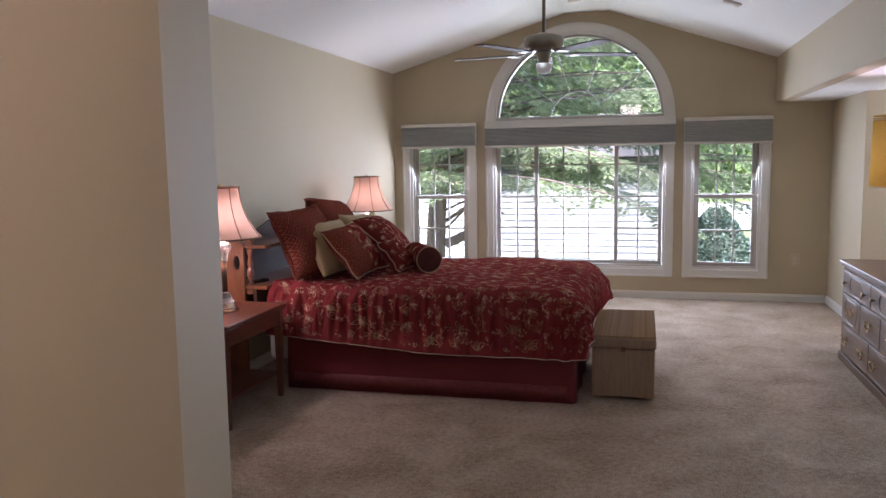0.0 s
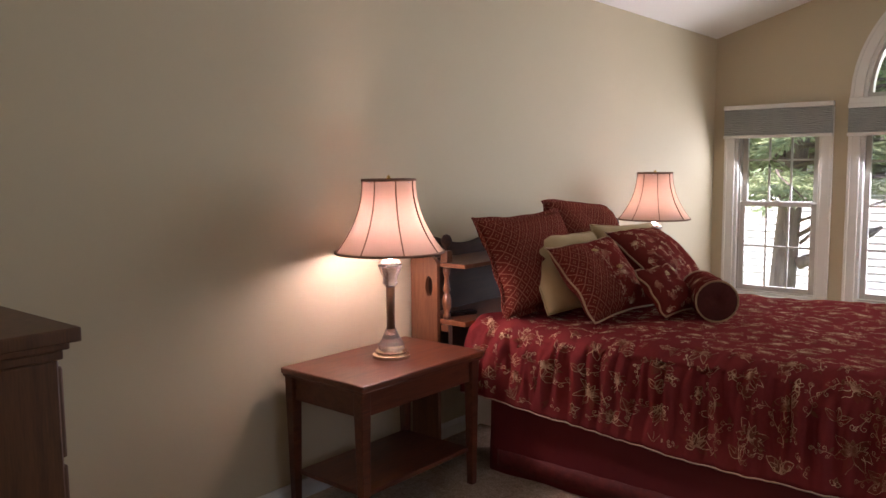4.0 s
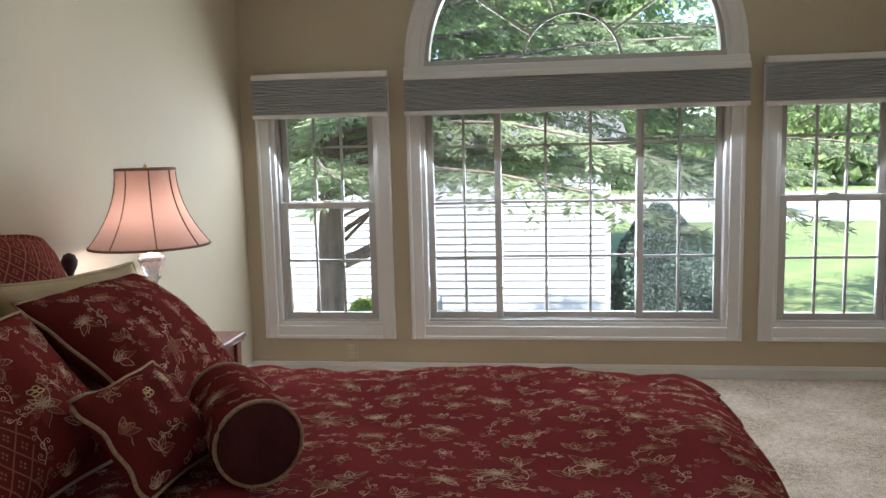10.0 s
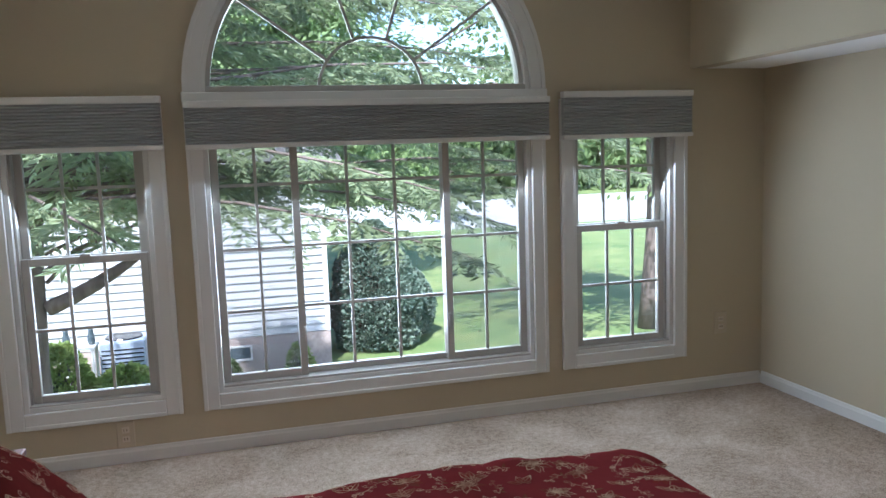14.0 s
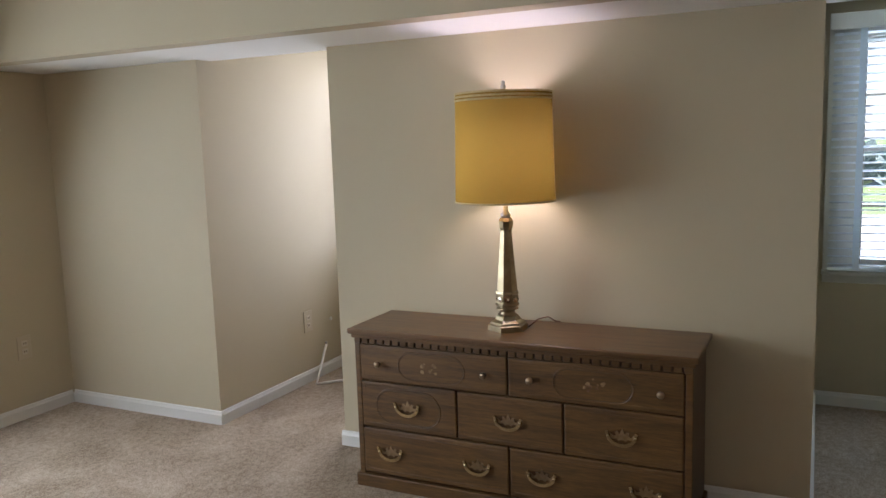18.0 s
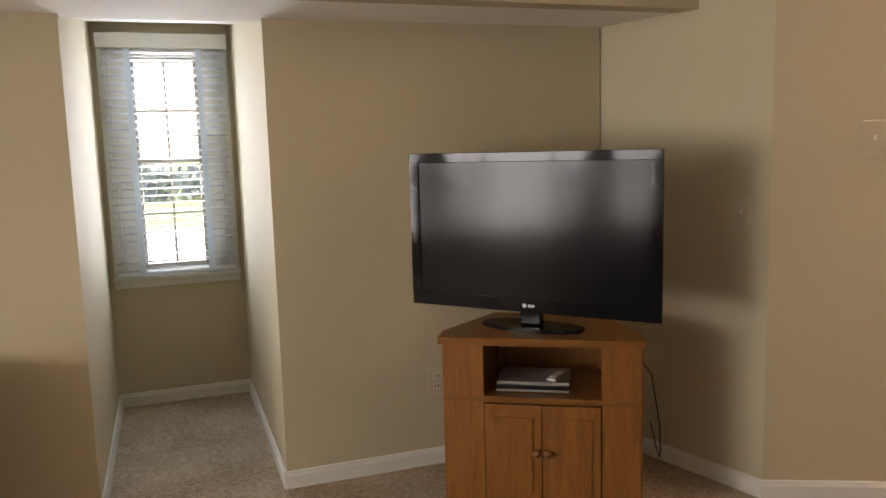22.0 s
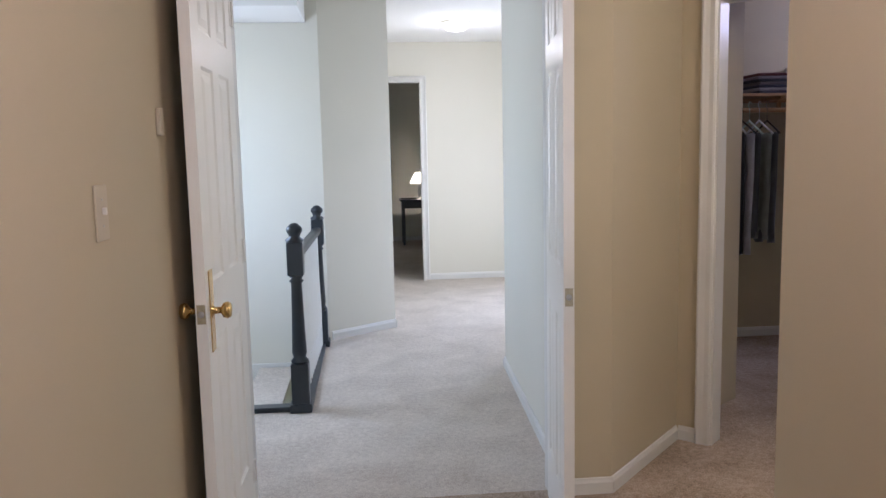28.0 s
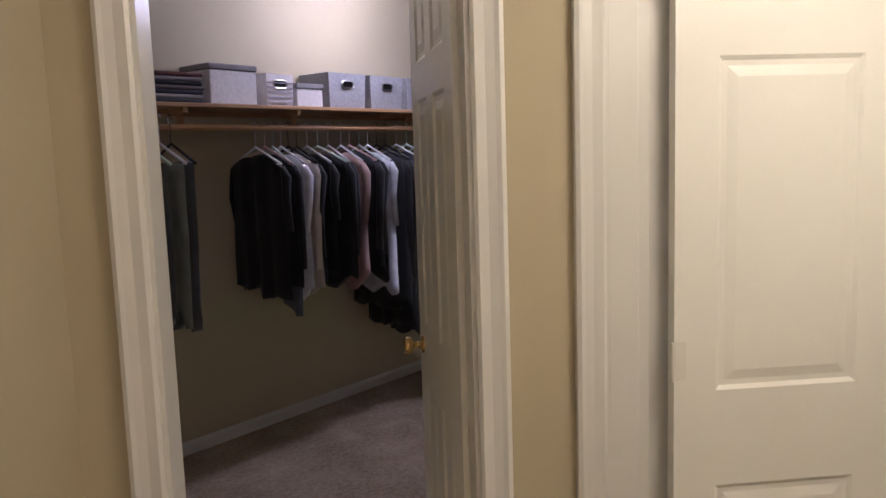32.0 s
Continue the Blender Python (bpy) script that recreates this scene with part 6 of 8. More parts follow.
# seen from the room, local +x lies to the left
W2 = DW - 0.026
drawer(-W2, -0.0025, 0.452, 0.598, (("k", 0.12), ("k", 0.86)), True, True)
drawer(0.0025, W2, 0.452, 0.598, (("k", 0.14), ("k", 0.86)), True, True)
t3 = 2 * W2 / 3
drawer(-W2, -W2 + t3 - 0.003, 0.258, 0.447, (("p", 0.5),))
drawer(-W2 + t3 + 0.003, -W2 + 2 * t3 - 0.003, 0.258, 0.447, (("p", 0.5),))
drawer(-W2 + 2 * t3 + 0.003, W2, 0.258, 0.447, (("p", 0.5),), True)
drawer(-W2, -0.0025, 0.064, 0.253, (("p", 0.2), ("p", 0.8)))
drawer(0.0025, W2, 0.064, 0.253, (("p", 0.2), ("p", 0.8)))

# lamp on the dresser
M_GOLD = mat("antique_gold_metal", (0.42, 0.35, 0.22), 0.32, 1.0, second=(0.27, 0.21, 0.12), scale=18, amount=0.7)
M_DRUM = shade_mat("mustard_drum_shade", (0.27, 0.175, 0.034), 0.2)
dl = thing("dresser_lamp", "tall lit lamp with mustard drum shade and gold column", "lamp", pose(3.90, -2.70, 0.6625))


def prism(profile, n, turn=0.0):
    return lathe(profile, n, Matrix.Rotation(turn, 4, "Z"))


part("foot", prism([(0.078, 0.0), (0.078, 0.020), (0.070, 0.024), (0.066, 0.031), (0.050, 0.040), (0.044, 0.052), (0.038, 0.058)], 6), M_GOLD, dl, "six-sided gold foot")
part("neck", lathe([(0.038, 0.0585), (0.029, 0.066), (0.031, 0.076), (0.044, 0.081), (0.040, 0.086), (0.034, 0.091), (0.046, 0.096), (0.046, 0.102)], 24), M_GOLD, dl, smooth=True)
part("band", lathe([(0.043, 0.1025), (0.043, 0.138), (0.047, 0.142), (0.045, 0.15)], 8), M_GOLD, dl)
for k in range(8):
    a = 2 * math.pi * (k + 0.5) / 8
    part("rosette", lathe([(0.011, 0.0), (0.010, 0.003), (0.004, 0.004), (0.0, 0.006)], 10, Matrix.Translation((0.0400 * math.cos(a), 0.0400 * math.sin(a), 0.12)) @ Matrix.Rotation(a, 4, "Z") @ Matrix.Rotation(math.pi / 2, 4, "Y"), cap=False), M_PALEBR, dl)
part("column", prism([(0.042, 0.1505), (0.022, 0.385), (0.027, 0.395), (0.030, 0.42), (0.022, 0.432)], 8), M_GOLD, dl, "tapered eight-sided column")
part("socket", lathe([(0.016, 0.4325), (0.02, 0.445), (0.010, 0.455), (0.010, 0.52)], 16), M_STEEL, dl, smooth=True)
bm = bmesh.new()
n = 56
g = [[bm.verts.new((r * math.cos(2 * math.pi * i / n), r * math.sin(2 * math.pi * i / n), z)) for i in range(n)] for r, z in ((0.189, 0.495), (0.186, 0.62), (0.183, 0.76), (0.180, 0.90))]
for a, b in zip(g, g[1:]):
    for i in range(n):
        bm.faces.new((a[i], a[(i + 1) % n], b[(i + 1) % n], b[i]))
shade = part("shade", bm, M_DRUM, dl, "mustard yellow drum shade", smooth=True)
M_BRAID = mat("cream_braid", (0.55, 0.45, 0.25), 0.8, second=(0.40, 0.32, 0.16), scale=60)
for z, r in ((0.897, 0.1805), (0.884, 0.1812), (0.872, 0.1816), (0.497, 0.1892)):
    part("braid", tube([(r * math.cos(2 * math.pi * k / 48), r * math.sin(2 * math.pi * k / 48), z) for k in range(48)], 0.004, 6, closed=True), M_BRAID, shade, smooth=True)
bm = bmesh.new()
for q in range(3):
    a = 2 * math.pi * q / 3
    add_tube(bm, [(0, 0, 0.885), (0.178 * math.cos(a), 0.178 * math.sin(a), 0.885)], 0.002, 5)
add_tube(bm, [(0.012, 0, 0.52), (0.055, 0, 0.60), (0.055, 0, 0.75), (0.0, 0, 0.885), (-0.055, 0, 0.75), (-0.055, 0, 0.60), (-0.012, 0, 0.52)], 0.002, 5)
part("harp", bm, M_STEEL, dl)
part("finial", lathe([(0.003, 0.885), (0.004, 0.905), (0.010, 0.915), (0.010, 0.925), (0.005, 0.93), (0.008, 0.938), (0.0, 0.946)], 12, cap=False), M_STEEL, dl, "clear and chrome finial", smooth=True)
part("bulb", lathe([(0.012, 0.52), (0.018, 0.545), (0.03, 0.60), (0.026, 0.63), (0.0, 0.645)], 16, cap=False), M_BULB, dl, "lit bulb", smooth=True)
part("power_cord", tube([(0.04, -0.07, 0.004), (0.07, -0.10, 0.03), (0.10, -0.13, 0.035), (0.13, -0.15, 0.012), (0.16, -0.16, 0.004)], 0.003, 6), M_RIB, dl, "thin brown lamp cord", smooth=True)

# white cable in the dormer
cab = thing("coax_cable", "loose white cable lying against the dormer baseboard", "cable", pose(4.80, -1.15, 0))
part("cable", tube([(0.20, 0.055, 0.19), (0.15, 0.042, 0.145), (0.07, 0.02, 0.06), (0.0, 0.0, 0.008), (0.05, -0.05, 0.008), (0.12, -0.12, 0.008), (0.17, -0.15, 0.008)], 0.0075, 6), M_PLATE, cab, smooth=True)
part("connector", lathe([(0.006, 0.0), (0.006, 0.018)], 8, Matrix.Translation((0.20, 0.055, 0.19))), M_STEEL, cab)
jack = thing("cable_jack", "small white cable jack on the dormer wall", "outlet", pose(5.10, -1.066, 0.33, 0, 0, -90))
part("plate", lathe([(0.012, 0.0005), (0.012, 0.006), (0.005, 0.012)], 12, Matrix.Rotation(math.pi / 2, 4, "Y")), M_PLATE, jack)

# ---- television and its corner cabinet ----
yaw_c = math.degrees(math.atan2(-5.561 + 4.947, 3.261 - 3.627))  # along the front, from its left end to its right
tvs = thing("tv_cabinet", "honey pine corner television cabinet with two panel doors", "cabinet", pose(3.444, -5.254, 0, 0, 0, yaw_c))
# local: x along the front, y to the back (left of x is behind), z up
CH = 0.3575
M_OAKX = wood_mat("honey_wood_top", (0.14, 0.051, 0.009), (0.24, 0.093, 0.017), 0.35, axis="x")
foot_pts = [(-CH + 0.012, 0.012), (CH - 0.012, 0.012), (CH - 0.012, 0.10), (0.20, 0.40), (-0.20, 0.40), (-CH + 0.012, 0.10)]
top_pts = [(-CH, 0.0), (CH, 0.0), (CH, 0.10), (0.21, 0.42), (-0.21, 0.42), (-CH, 0.10)]
part("top", slab(top_pts, [], 0.026, Matrix.Translation((0, 0, 0.638))), M_OAKX, tvs)
part("base", slab(foot_pts, [], 0.05, Matrix.Identity(4)), M_OAK, tvs)
part("middle_shelf", slab([(a * 0.985, b) for a, b in foot_pts], [], 0.02, Matrix.Translation((0, 0, 0.43))), M_OAKX, tvs)
for s in (-1, 1):
    x0, x1 = (-CH + 0.012, -CH + 0.16) if s < 0 else (CH - 0.145, CH - 0.012)
    part("front_panel", box(x0, x1, 0.0125, 0.03, 0.0505, 0.6375, 0.002), M_OAK, tvs)
    part("divider", box(x1 - 0.014 if s < 0 else x0, x1 if s < 0 else x0 + 0.014, 0.0305, 0.33, 0.4505, 0.6375), M_OAK, tvs)
    bm = slab([(0, 0.0505), (math.dist((CH - 0.012, 0.10), (0.20, 0.40)), 0.0505), (math.dist((CH - 0.012, 0.10), (0.20, 0.40)), 0.6375), (0, 0.6375)], [], 0.012, along(s * (CH - 0.013), 0.10, s * 0.20, 0.395))
    part("side_panel", bm, M_OAK, tvs)
part("back_panel", box(-0.20, 0.20, 0.385, 0.395, 0.0505, 0.6375), M_OAK, tvs)
for s in (-1, 1):
    x0, x1 = (-CH + 0.163, 0.005) if s < 0 else (0.009, CH - 0.148)
    bm = box(x0, x1, 0.006, 0.024, 0.056, 0.424, 0.002)
    add_box(bm, x0 + 0.03, x1 - 0.03, 0.001, 0.0055, 0.10, 0.38, 0.004)
    d = part("door", bm, M_OAK, tvs)
    part("knob", lathe([(0.007, 0.0), (0.007, 0.01), (0.015, 0.018), (0.014, 0.027), (0.0, 0.032)], 14, Matrix.Translation((x1 - 0.018 if s < 0 else x0 + 0.018, 0.006, 0.255)) @ Matrix.Rotation(math.pi / 2, 4, "X"), cap=False), M_OAKX, d, "turned wooden knob", smooth=True)
DVDM = pose(3.444, -5.254, 0, 0, 0, yaw_c)
dvd = thing("disc_player", "silver and black disc player on the cabinet shelf", "disc player", DVDM @ pose(-0.03, 0.16, 0.4505))
M_SILVER = mat("silver_plastic", (0.42, 0.42, 0.41), 0.35, 0.6, second=(0.36, 0.36, 0.35), scale=10)
part("body", box(-0.13, 0.13, -0.09, 0.11, 0.004, 0.024, 0.003), M_BLACK, dvd)
part("front_panel", box(-0.13, 0.13, -0.0955, -0.0905, 0.004, 0.012, 0.002), M_SILVER, dvd)
part("display", box(-0.13, 0.13, -0.0945, -0.0905, 0.0125, 0.023, 0.001), M_BLACK, dvd)
box2 = thing("cable_box", "thin silver receiver stacked on the disc player", "receiver", DVDM @ pose(-0.03, 0.16, 0.475))
part("body", box(-0.13, 0.13, -0.085, 0.10, 0.0, 0.013, 0.003), M_SILVER, box2)
r2 = thing("remote_control", "grey remote control lying on the receiver", "remote", DVDM @ pose(0.055, 0.13, 0.4885, 0, 0, 70))
part("body", box(-0.06, 0.06, -0.02, 0.02, 0.0, 0.016, 0.005), M_SILVER, r2)
part("keypad", box(-0.045, 0.03, -0.013, 0.013, 0.0162, 0.018, 0.001), M_PLATE, r2)

yaw_t = math.degrees(math.atan2(-5.618 + 4.984, 3.253 - 3.964))
tv = thing("television", "black flat television on a swivel stand, switched off", "television", pose(3.585, -5.285, 0.664, 0, 0, yaw_t))
M_SCREEN = mat("matte_dark_screen", (0.006, 0.006, 0.007), 0.13, second=(0.008, 0.008, 0.009), scale=2)
M_SCREEN.node_tree.nodes["Principled BSDF"].inputs["Specular IOR Level"].default_value = 0.22
M_BEZEL = mat("piano_black_bezel", (0.006, 0.006, 0.007), 0.06, second=(0.008, 0.008, 0.009), scale=3)
M_BEZEL.node_tree.nodes["Principled BSDF"].inputs["Specular IOR Level"].default_value = 0.25
TVW, TZ0, TZ1 = 0.478, 0.066, 0.642
bm = bmesh.new()
add_box(bm, -TVW, TVW, -0.012, 0.0, TZ1 - 0.035, TZ1, 0.002)
add_box(bm, -TVW, TVW, -0.012, 0.0, TZ0, TZ0 + 0.05, 0.002)
add_box(bm, -TVW, -TVW + 0.038, -0.012, 0.0, TZ0 + 0.05, TZ1 - 0.035)
add_box(bm, TVW - 0.038, TVW, -0.012, 0.0, TZ0 + 0.05, TZ1 - 0.035)
part("bezel", bm, M_BEZEL, tv, "glossy black bezel")
part("screen", box(-TVW + 0.038, TVW - 0.038, -0.007, 0.0, TZ0 + 0.05, TZ1 - 0.035), M_SCREEN, tv, "dark blank screen")
part("back_shell", box(-TVW + 0.02, TVW - 0.02, 0.0005, 0.07, TZ0 + 0.03, TZ1 - 0.03, 0.02), M_BLACK, tv)
part("neck", box(-0.04, 0.04, 0.01, 0.045, 0.016, 0.11, 0.006), M_BEZEL, tv)
part("stand_base", slab([(0.20 * math.cos(a) if abs(math.cos(a)) < 0.92 else 0.19 * (1 if math.cos(a) > 0 else -1), 0.03 + 0.075 * math.sin(a)) for a in [2 * math.pi * k / 36 for k in range(36)]], [], 0.014, Matrix.Translation((0, 0, 0.0005))), M_BEZEL, tv, "glossy oval stand")
part("badge", lathe([(0.008, 0.0), (0.008, 0.001)], 14, Matrix.Translation((-0.012, -0.0122, TZ0 + 0.025)) @ Matrix.Rotation(math.pi / 2, 4, "X")), M_SILVER, tv, "small round silver badge")
bm = box(0.002, 0.012, -0.0132, -0.0122, TZ0 + 0.02, TZ0 + 0.03)
add_box(bm, 0.015, 0.026, -0.0132, -0.0122, TZ0 + 0.02, TZ0 + 0.03)
part("badge_bars", bm, M_SILVER, tv, "small silver bars")
cord = thing("power_cord", "thin black power cord hanging behind the television", "cable", pose(3.42, -5.71, 0))
part("cord", tube([(0.0, 0.12, 0.62), (-0.02, 0.03, 0.5), (-0.03, 0.0, 0.3), (-0.02, -0.01, 0.20), (0.0, -0.02, 0.17), (0.02, -0.02, 0.2), (0.03, 0.0, 0.30)], 0.0025, 6), M_BLACK, cord, smooth=True)

# ---- ceiling fan ----
fan = thing("ceiling_fan", "five-blade ceiling fan with pewter motor and glass light", "ceiling fan", pose(1.86, -2.80, RIDGE))
M_PEWTER = mat("pewter_metal", (0.30, 0.29, 0.24), 0.35, 0.7, second=(0.24, 0.23, 0.19), scale=12)
M_BLADE = wood_mat("grey_brown_fan_blade", (0.085, 0.07, 0.05), (0.14, 0.115, 0.085), 0.7, axis="x", coat=0.0)
M_FROST = mat("frosted_glass", (0.8, 0.79, 0.76), 0.4, second=(0.75, 0.74, 0.71), scale=10)
M_FROST.node_tree.nodes["Principled BSDF"].inputs["Transmission Weight"].default_value = 0.5
part("canopy", lathe([(0.05, 0.0), (0.055, -0.02), (0.04, -0.05), (0.014, -0.06)], 24), M_PEWTER, fan, smooth=True)
part("downrod", lathe([(0.011, -0.06), (0.011, -0.60)], 12), M_PEWTER, fan, smooth=True)
part("motor", lathe([(0.03, -0.60), (0.075, -0.612), (0.115, -0.625), (0.12, -0.64), (0.12, -0.678), (0.10, -0.70), (0.05, -0.712)], 32), M_PEWTER, fan, smooth=True)
part("switch_housing", lathe([(0.05, -0.712), (0.042, -0.73), (0.034, -0.755), (0.036, -0.775), (0.02, -0.78)], 24), M_PEWTER, fan, smooth=True)
part("light_bowl", lathe([(0.045, -0.7805), (0.05, -0.805), (0.04, -0.83), (0.015, -0.842), (0.0, -0.844)], 20, cap=False), M_FROST, fan, "frosted glass bowl", smooth=True)
part("pull_chain", tube([(0.03, 0.02, -0.775), (0.03, 0.02, -0.89)], 0.0015, 5), M_BRASS, fan)
for k in range(5):
    a = radians(24 + 72 * k)
    rot = Matrix.Rotation(a, 4, "Z")
    bm = bmesh.new()
    add_tube(bm, [(0.10, 0, -0.70), (0.14, 0.015, -0.725), (0.18, 0.02, -0.727)], 0.006, 6)
    add_tube(bm, [(0.10, 0, -0.70), (0.14, -0.015, -0.725), (0.18, -0.02, -0.727)], 0.006, 6)
    add_box(bm, 0.17, 0.22, -0.035, 0.035, -0.731, -0.727, 0.001)
    bmesh.ops.transform(bm, matrix=rot, verts=bm.verts)
    part("blade_iron", bm, M_PEWTER, fan)
    pts = [(0.18, -0.045), (0.5, -0.052), (0.57, -0.048), (0.59, -0.03), (0.595, 0.0), (0.59, 0.03), (0.57, 0.048), (0.5, 0.052), (0.18, 0.045)]
    bm = slab(pts, [], 0.006, rot @ Matrix.Translation((0, 0, -0.725)) @ Matrix.Rotation(radians(-3), 4, "X"))
    part("blade", bm, M_BLADE, fan)


def ceiling_plate(x, y, w, h, label, name):
    """A small louvred plate on the right-hand slope."""
    slope = math.atan2(EAVE - RIDGE, XS - 2.13)
    z = RIDGE + (EAVE - RIDGE) * (x - 2.13) / (XS - 2.13)
    v = thing(name, label, "vent", Matrix.Translation((x, y, z)) @ Matrix.Rotation(-slope, 4, "Y"))
    part("frame", box(-w, w, -h, h, -0.012, -0.001, 0.003), M_PLATE, v)
    for k in range(5):
        part("louvre", box(-w + 0.012, w - 0.012, -h + 0.014 + k * (2 * h - 0.028) / 4 - 0.004, -h + 0.014 + k * (2 * h - 0.028) / 4 + 0.004, -0.017, -0.0125), M_PLATE, v)


ceiling_plate(3.03, -1.75, 0.07, 0.045, "small white ceiling vent on the vaulted slope", "ceiling_vent")
sm = thing("smoke_detector", "white round smoke detector on the flat ceiling strip", "smoke detector", pose(1.86, -0.68, RIDGE))
part("body", lathe([(0.06, -0.001), (0.06, -0.02), (0.045, -0.034), (0.0, -0.036)], 24, cap=False), M_PLATE, sm, smooth=True)

# ---- lamps of the hall, closet and landing ----


def flush_light(x, y, z, r, label):
    f = thing("ceiling_light", label, "ceiling light", pose(x, y, z))
    part("base", lathe([(r, 0.0), (r, -0.015), (r - 0.012, -0.02)], 28), M_PLATE, f)
    part("dome", lathe([(r - 0.013, -0.0205), (r - 0.018, -0.045), (r * 0.6, -0.075), (r * 0.25, -0.086), (0.0, -0.088)], 28, cap=False), M_DOME, f, "lit white glass dome", smooth=True)
    return f


M_DOME = mat("lit_opal_glass", (1.0, 0.93, 0.82), 0.4, emit=2.5)
flush_light(2.20, -7.55, TOP, 0.14, "lit flush dome light on the hall ceiling")
flush_light(0.35, -8.62, TOP, 0.14, "lit flush dome light on the niche ceiling")
flush_light(1.50, -14.35, LC, 0.14, "lit flush dome light on the landing ceiling")
flush_light(-1.75, -11.75, TOPC, 0.13, "lit flush dome light on the closet ceiling")

# ---- landing: newel posts, rail, balusters ----
rail = thing("stair_railing", "dark painted newel posts and handrail with white balusters", "railing", pose(0, 0, 0))
M_BAL = mat("white_baluster_paint", (0.8, 0.8, 0.77), 0.35, second=(0.75, 0.75, 0.72), scale=5)
NA, NB = (2.80, -11.19), (2.77, -12.72)


def newel(x, y):
    bm = box(x - 0.05, x + 0.05, y - 0.05, y + 0.05, 0.0, 0.28, 0.006)
    add_box(bm, x - 0.062, x + 0.062, y - 0.062, y + 0.062, 0.0, 0.05, 0.006)
    nl = part("newel_post", bm, M_DARKPAINT, rail)
    part("shaft", lathe([(0.046, 0.28), (0.05, 0.295), (0.034, 0.315), (0.042, 0.34), (0.036, 0.5), (0.03, 0.74), (0.042, 0.752), (0.03, 0.765), (0.044, 0.785)], 20, Matrix.Translation((x, y, 0))), M_DARKPAINT, nl, smooth=True)
    part("block", box(x - 0.045, x + 0.045, y - 0.045, y + 0.045, 0.785, 0.975, 0.006), M_DARKPAINT, nl)
    part("cap", lathe([(0.05, 0.975), (0.052, 0.985), (0.03, 1.0), (0.034, 1.015), (0.046, 1.035), (0.044, 1.052), (0.02, 1.075), (0.0, 1.08)], 20, Matrix.Translation((x, y, 0)), cap=False), M_DARKPAINT, nl, smooth=True)
    return nl


newel(*NA), newel(*NB)
bm = bmesh.new()
add_box(bm, -0.03, 0.03, NB[1] + 0.046, NA[1] - 0.046, 0.87, 0.915, 0.012)
for v in bm.verts:
    v.co.x += NA[0] + (NB[0] - NA[0]) * (v.co.y - NA[1]) / (NB[1] - NA[1])
part("handrail", bm, M_DARKPAINT, rail)
part("floor_trim", box(2.74, 2.86, NB[1] + 0.063, NA[1] - 0.063, 0.0, 0.03, 0.004), M_DARKPAINT, rail)
part("floor_trim", box(2.863, 4.28, NA[1] - 0.05, NA[1] + 0.03, 0.001, 0.03, 0.004), M_DARKPAINT, rail)
bal = None
for k in range(13):
    y = NA[1] - 0.12 - k * (NA[1] - NB[1] - 0.24) / 12
    x = NA[0] + (NB[0] - NA[0]) * (y - NA[1]) / (NB[1] - NA[1])
    if bal is None:
        bm = lathe([(0.012, 0.17), (0.016, 0.20), (0.017, 0.28), (0.010, 0.5), (0.008, 0.85)], 10)
        add_box(bm, -0.015, 0.015, -0.015, 0.015, 0.0, 0.17, 0.002)
        bal = part("baluster", bm, M_BAL, rail)
        q = bal
    else:
        q = new("baluster", bal.data)
        q.parent = rail
    q.matrix_basis = pose(x, y, 0.03)
for k in range(4):
    tagged(part("stair_tread", box(3.0 + 0.25 * k, 3.27 + 0.25 * k, -12.86, -11.25, -0.19 * (k + 1) - 0.03, -0.19 * (k + 1), 0.004), M_LITCARPET), kind="structure")
part("skirt_board", box(2.87, 4.28, -12.878, -12.862, -0.30, -0.16, 0.003), M_TRIM, rail, "white stair skirt board")

# room beyond the landing
tagged(part("far_room_floor", box(0.2, 4.2, -20.2, -17.801, -0.2, 0.0), M_LITCARPET), kind="structure")
wall("wall_far_room", 0.2, -19.9, 3.8, -19.9, LC + 0.05, material=M_HALL)
wall("wall_far_room_side", 0.6, -15.81, 0.6, -19.9, LC + 0.05, material=M_HALL)
wall("wall_far_room_east", 3.8, -19.9, 3.8, -15.81, LC + 0.05, material=M_HALL)
baseboard(0.7, -19.9, 3.8, -19.9)
desk = thing("writing_desk", "small dark wood desk against the far room wall", "desk", pose(1.46, -19.42, 0))
part("top", box(-0.42, 0.42, -0.25, 0.25, 0.70, 0.73, 0.006), M_DARKPAINT, desk)
part("drawer_case", box(-0.39, 0.39, -0.22, 0.22, 0.585, 0.6995, 0.003), M_DARKPAINT, desk)
for lx in (-0.36, 0.36):
    for ly in (-0.2, 0.2):
        part("leg", box(lx - 0.02, lx + 0.02, ly - 0.02, ly + 0.02, 0.0, 0.5845, 0.004), M_DARKPAINT, desk)
dk = thing("desk_lamp", "lit white pleated shade lamp on the desk", "lamp", pose(1.55, -19.4, 0.7305))
part("base", lathe([(0.06, 0.0), (0.055, 0.015), (0.02, 0.03), (0.03, 0.10), (0.015, 0.2), (0.01, 0.3)], 20), M_STEEL, dk, smooth=True)
M_WSHADE = shade_mat("white_pleated_shade", (0.85, 0.83, 0.78), 0.5)
bm = bmesh.new()
n = 48
g = [[bm.verts.new((r * (1 + 0.02 * (i % 2)) * math.cos(2 * math.pi * i / n), r * (1 + 0.02 * (i % 2)) * math.sin(2 * math.pi * i / n), z)) for i in range(n)] for r, z in ((0.155, 0.24), (0.115, 0.33), (0.06, 0.42))]
for a, b in zip(g, g[1:]):
    for i in range(n):
        bm.faces.new((a[i], a[(i + 1) % n], b[(i + 1) % n], b[i]))
part("shade", bm, M_WSHADE, dk, "white pleated shade")
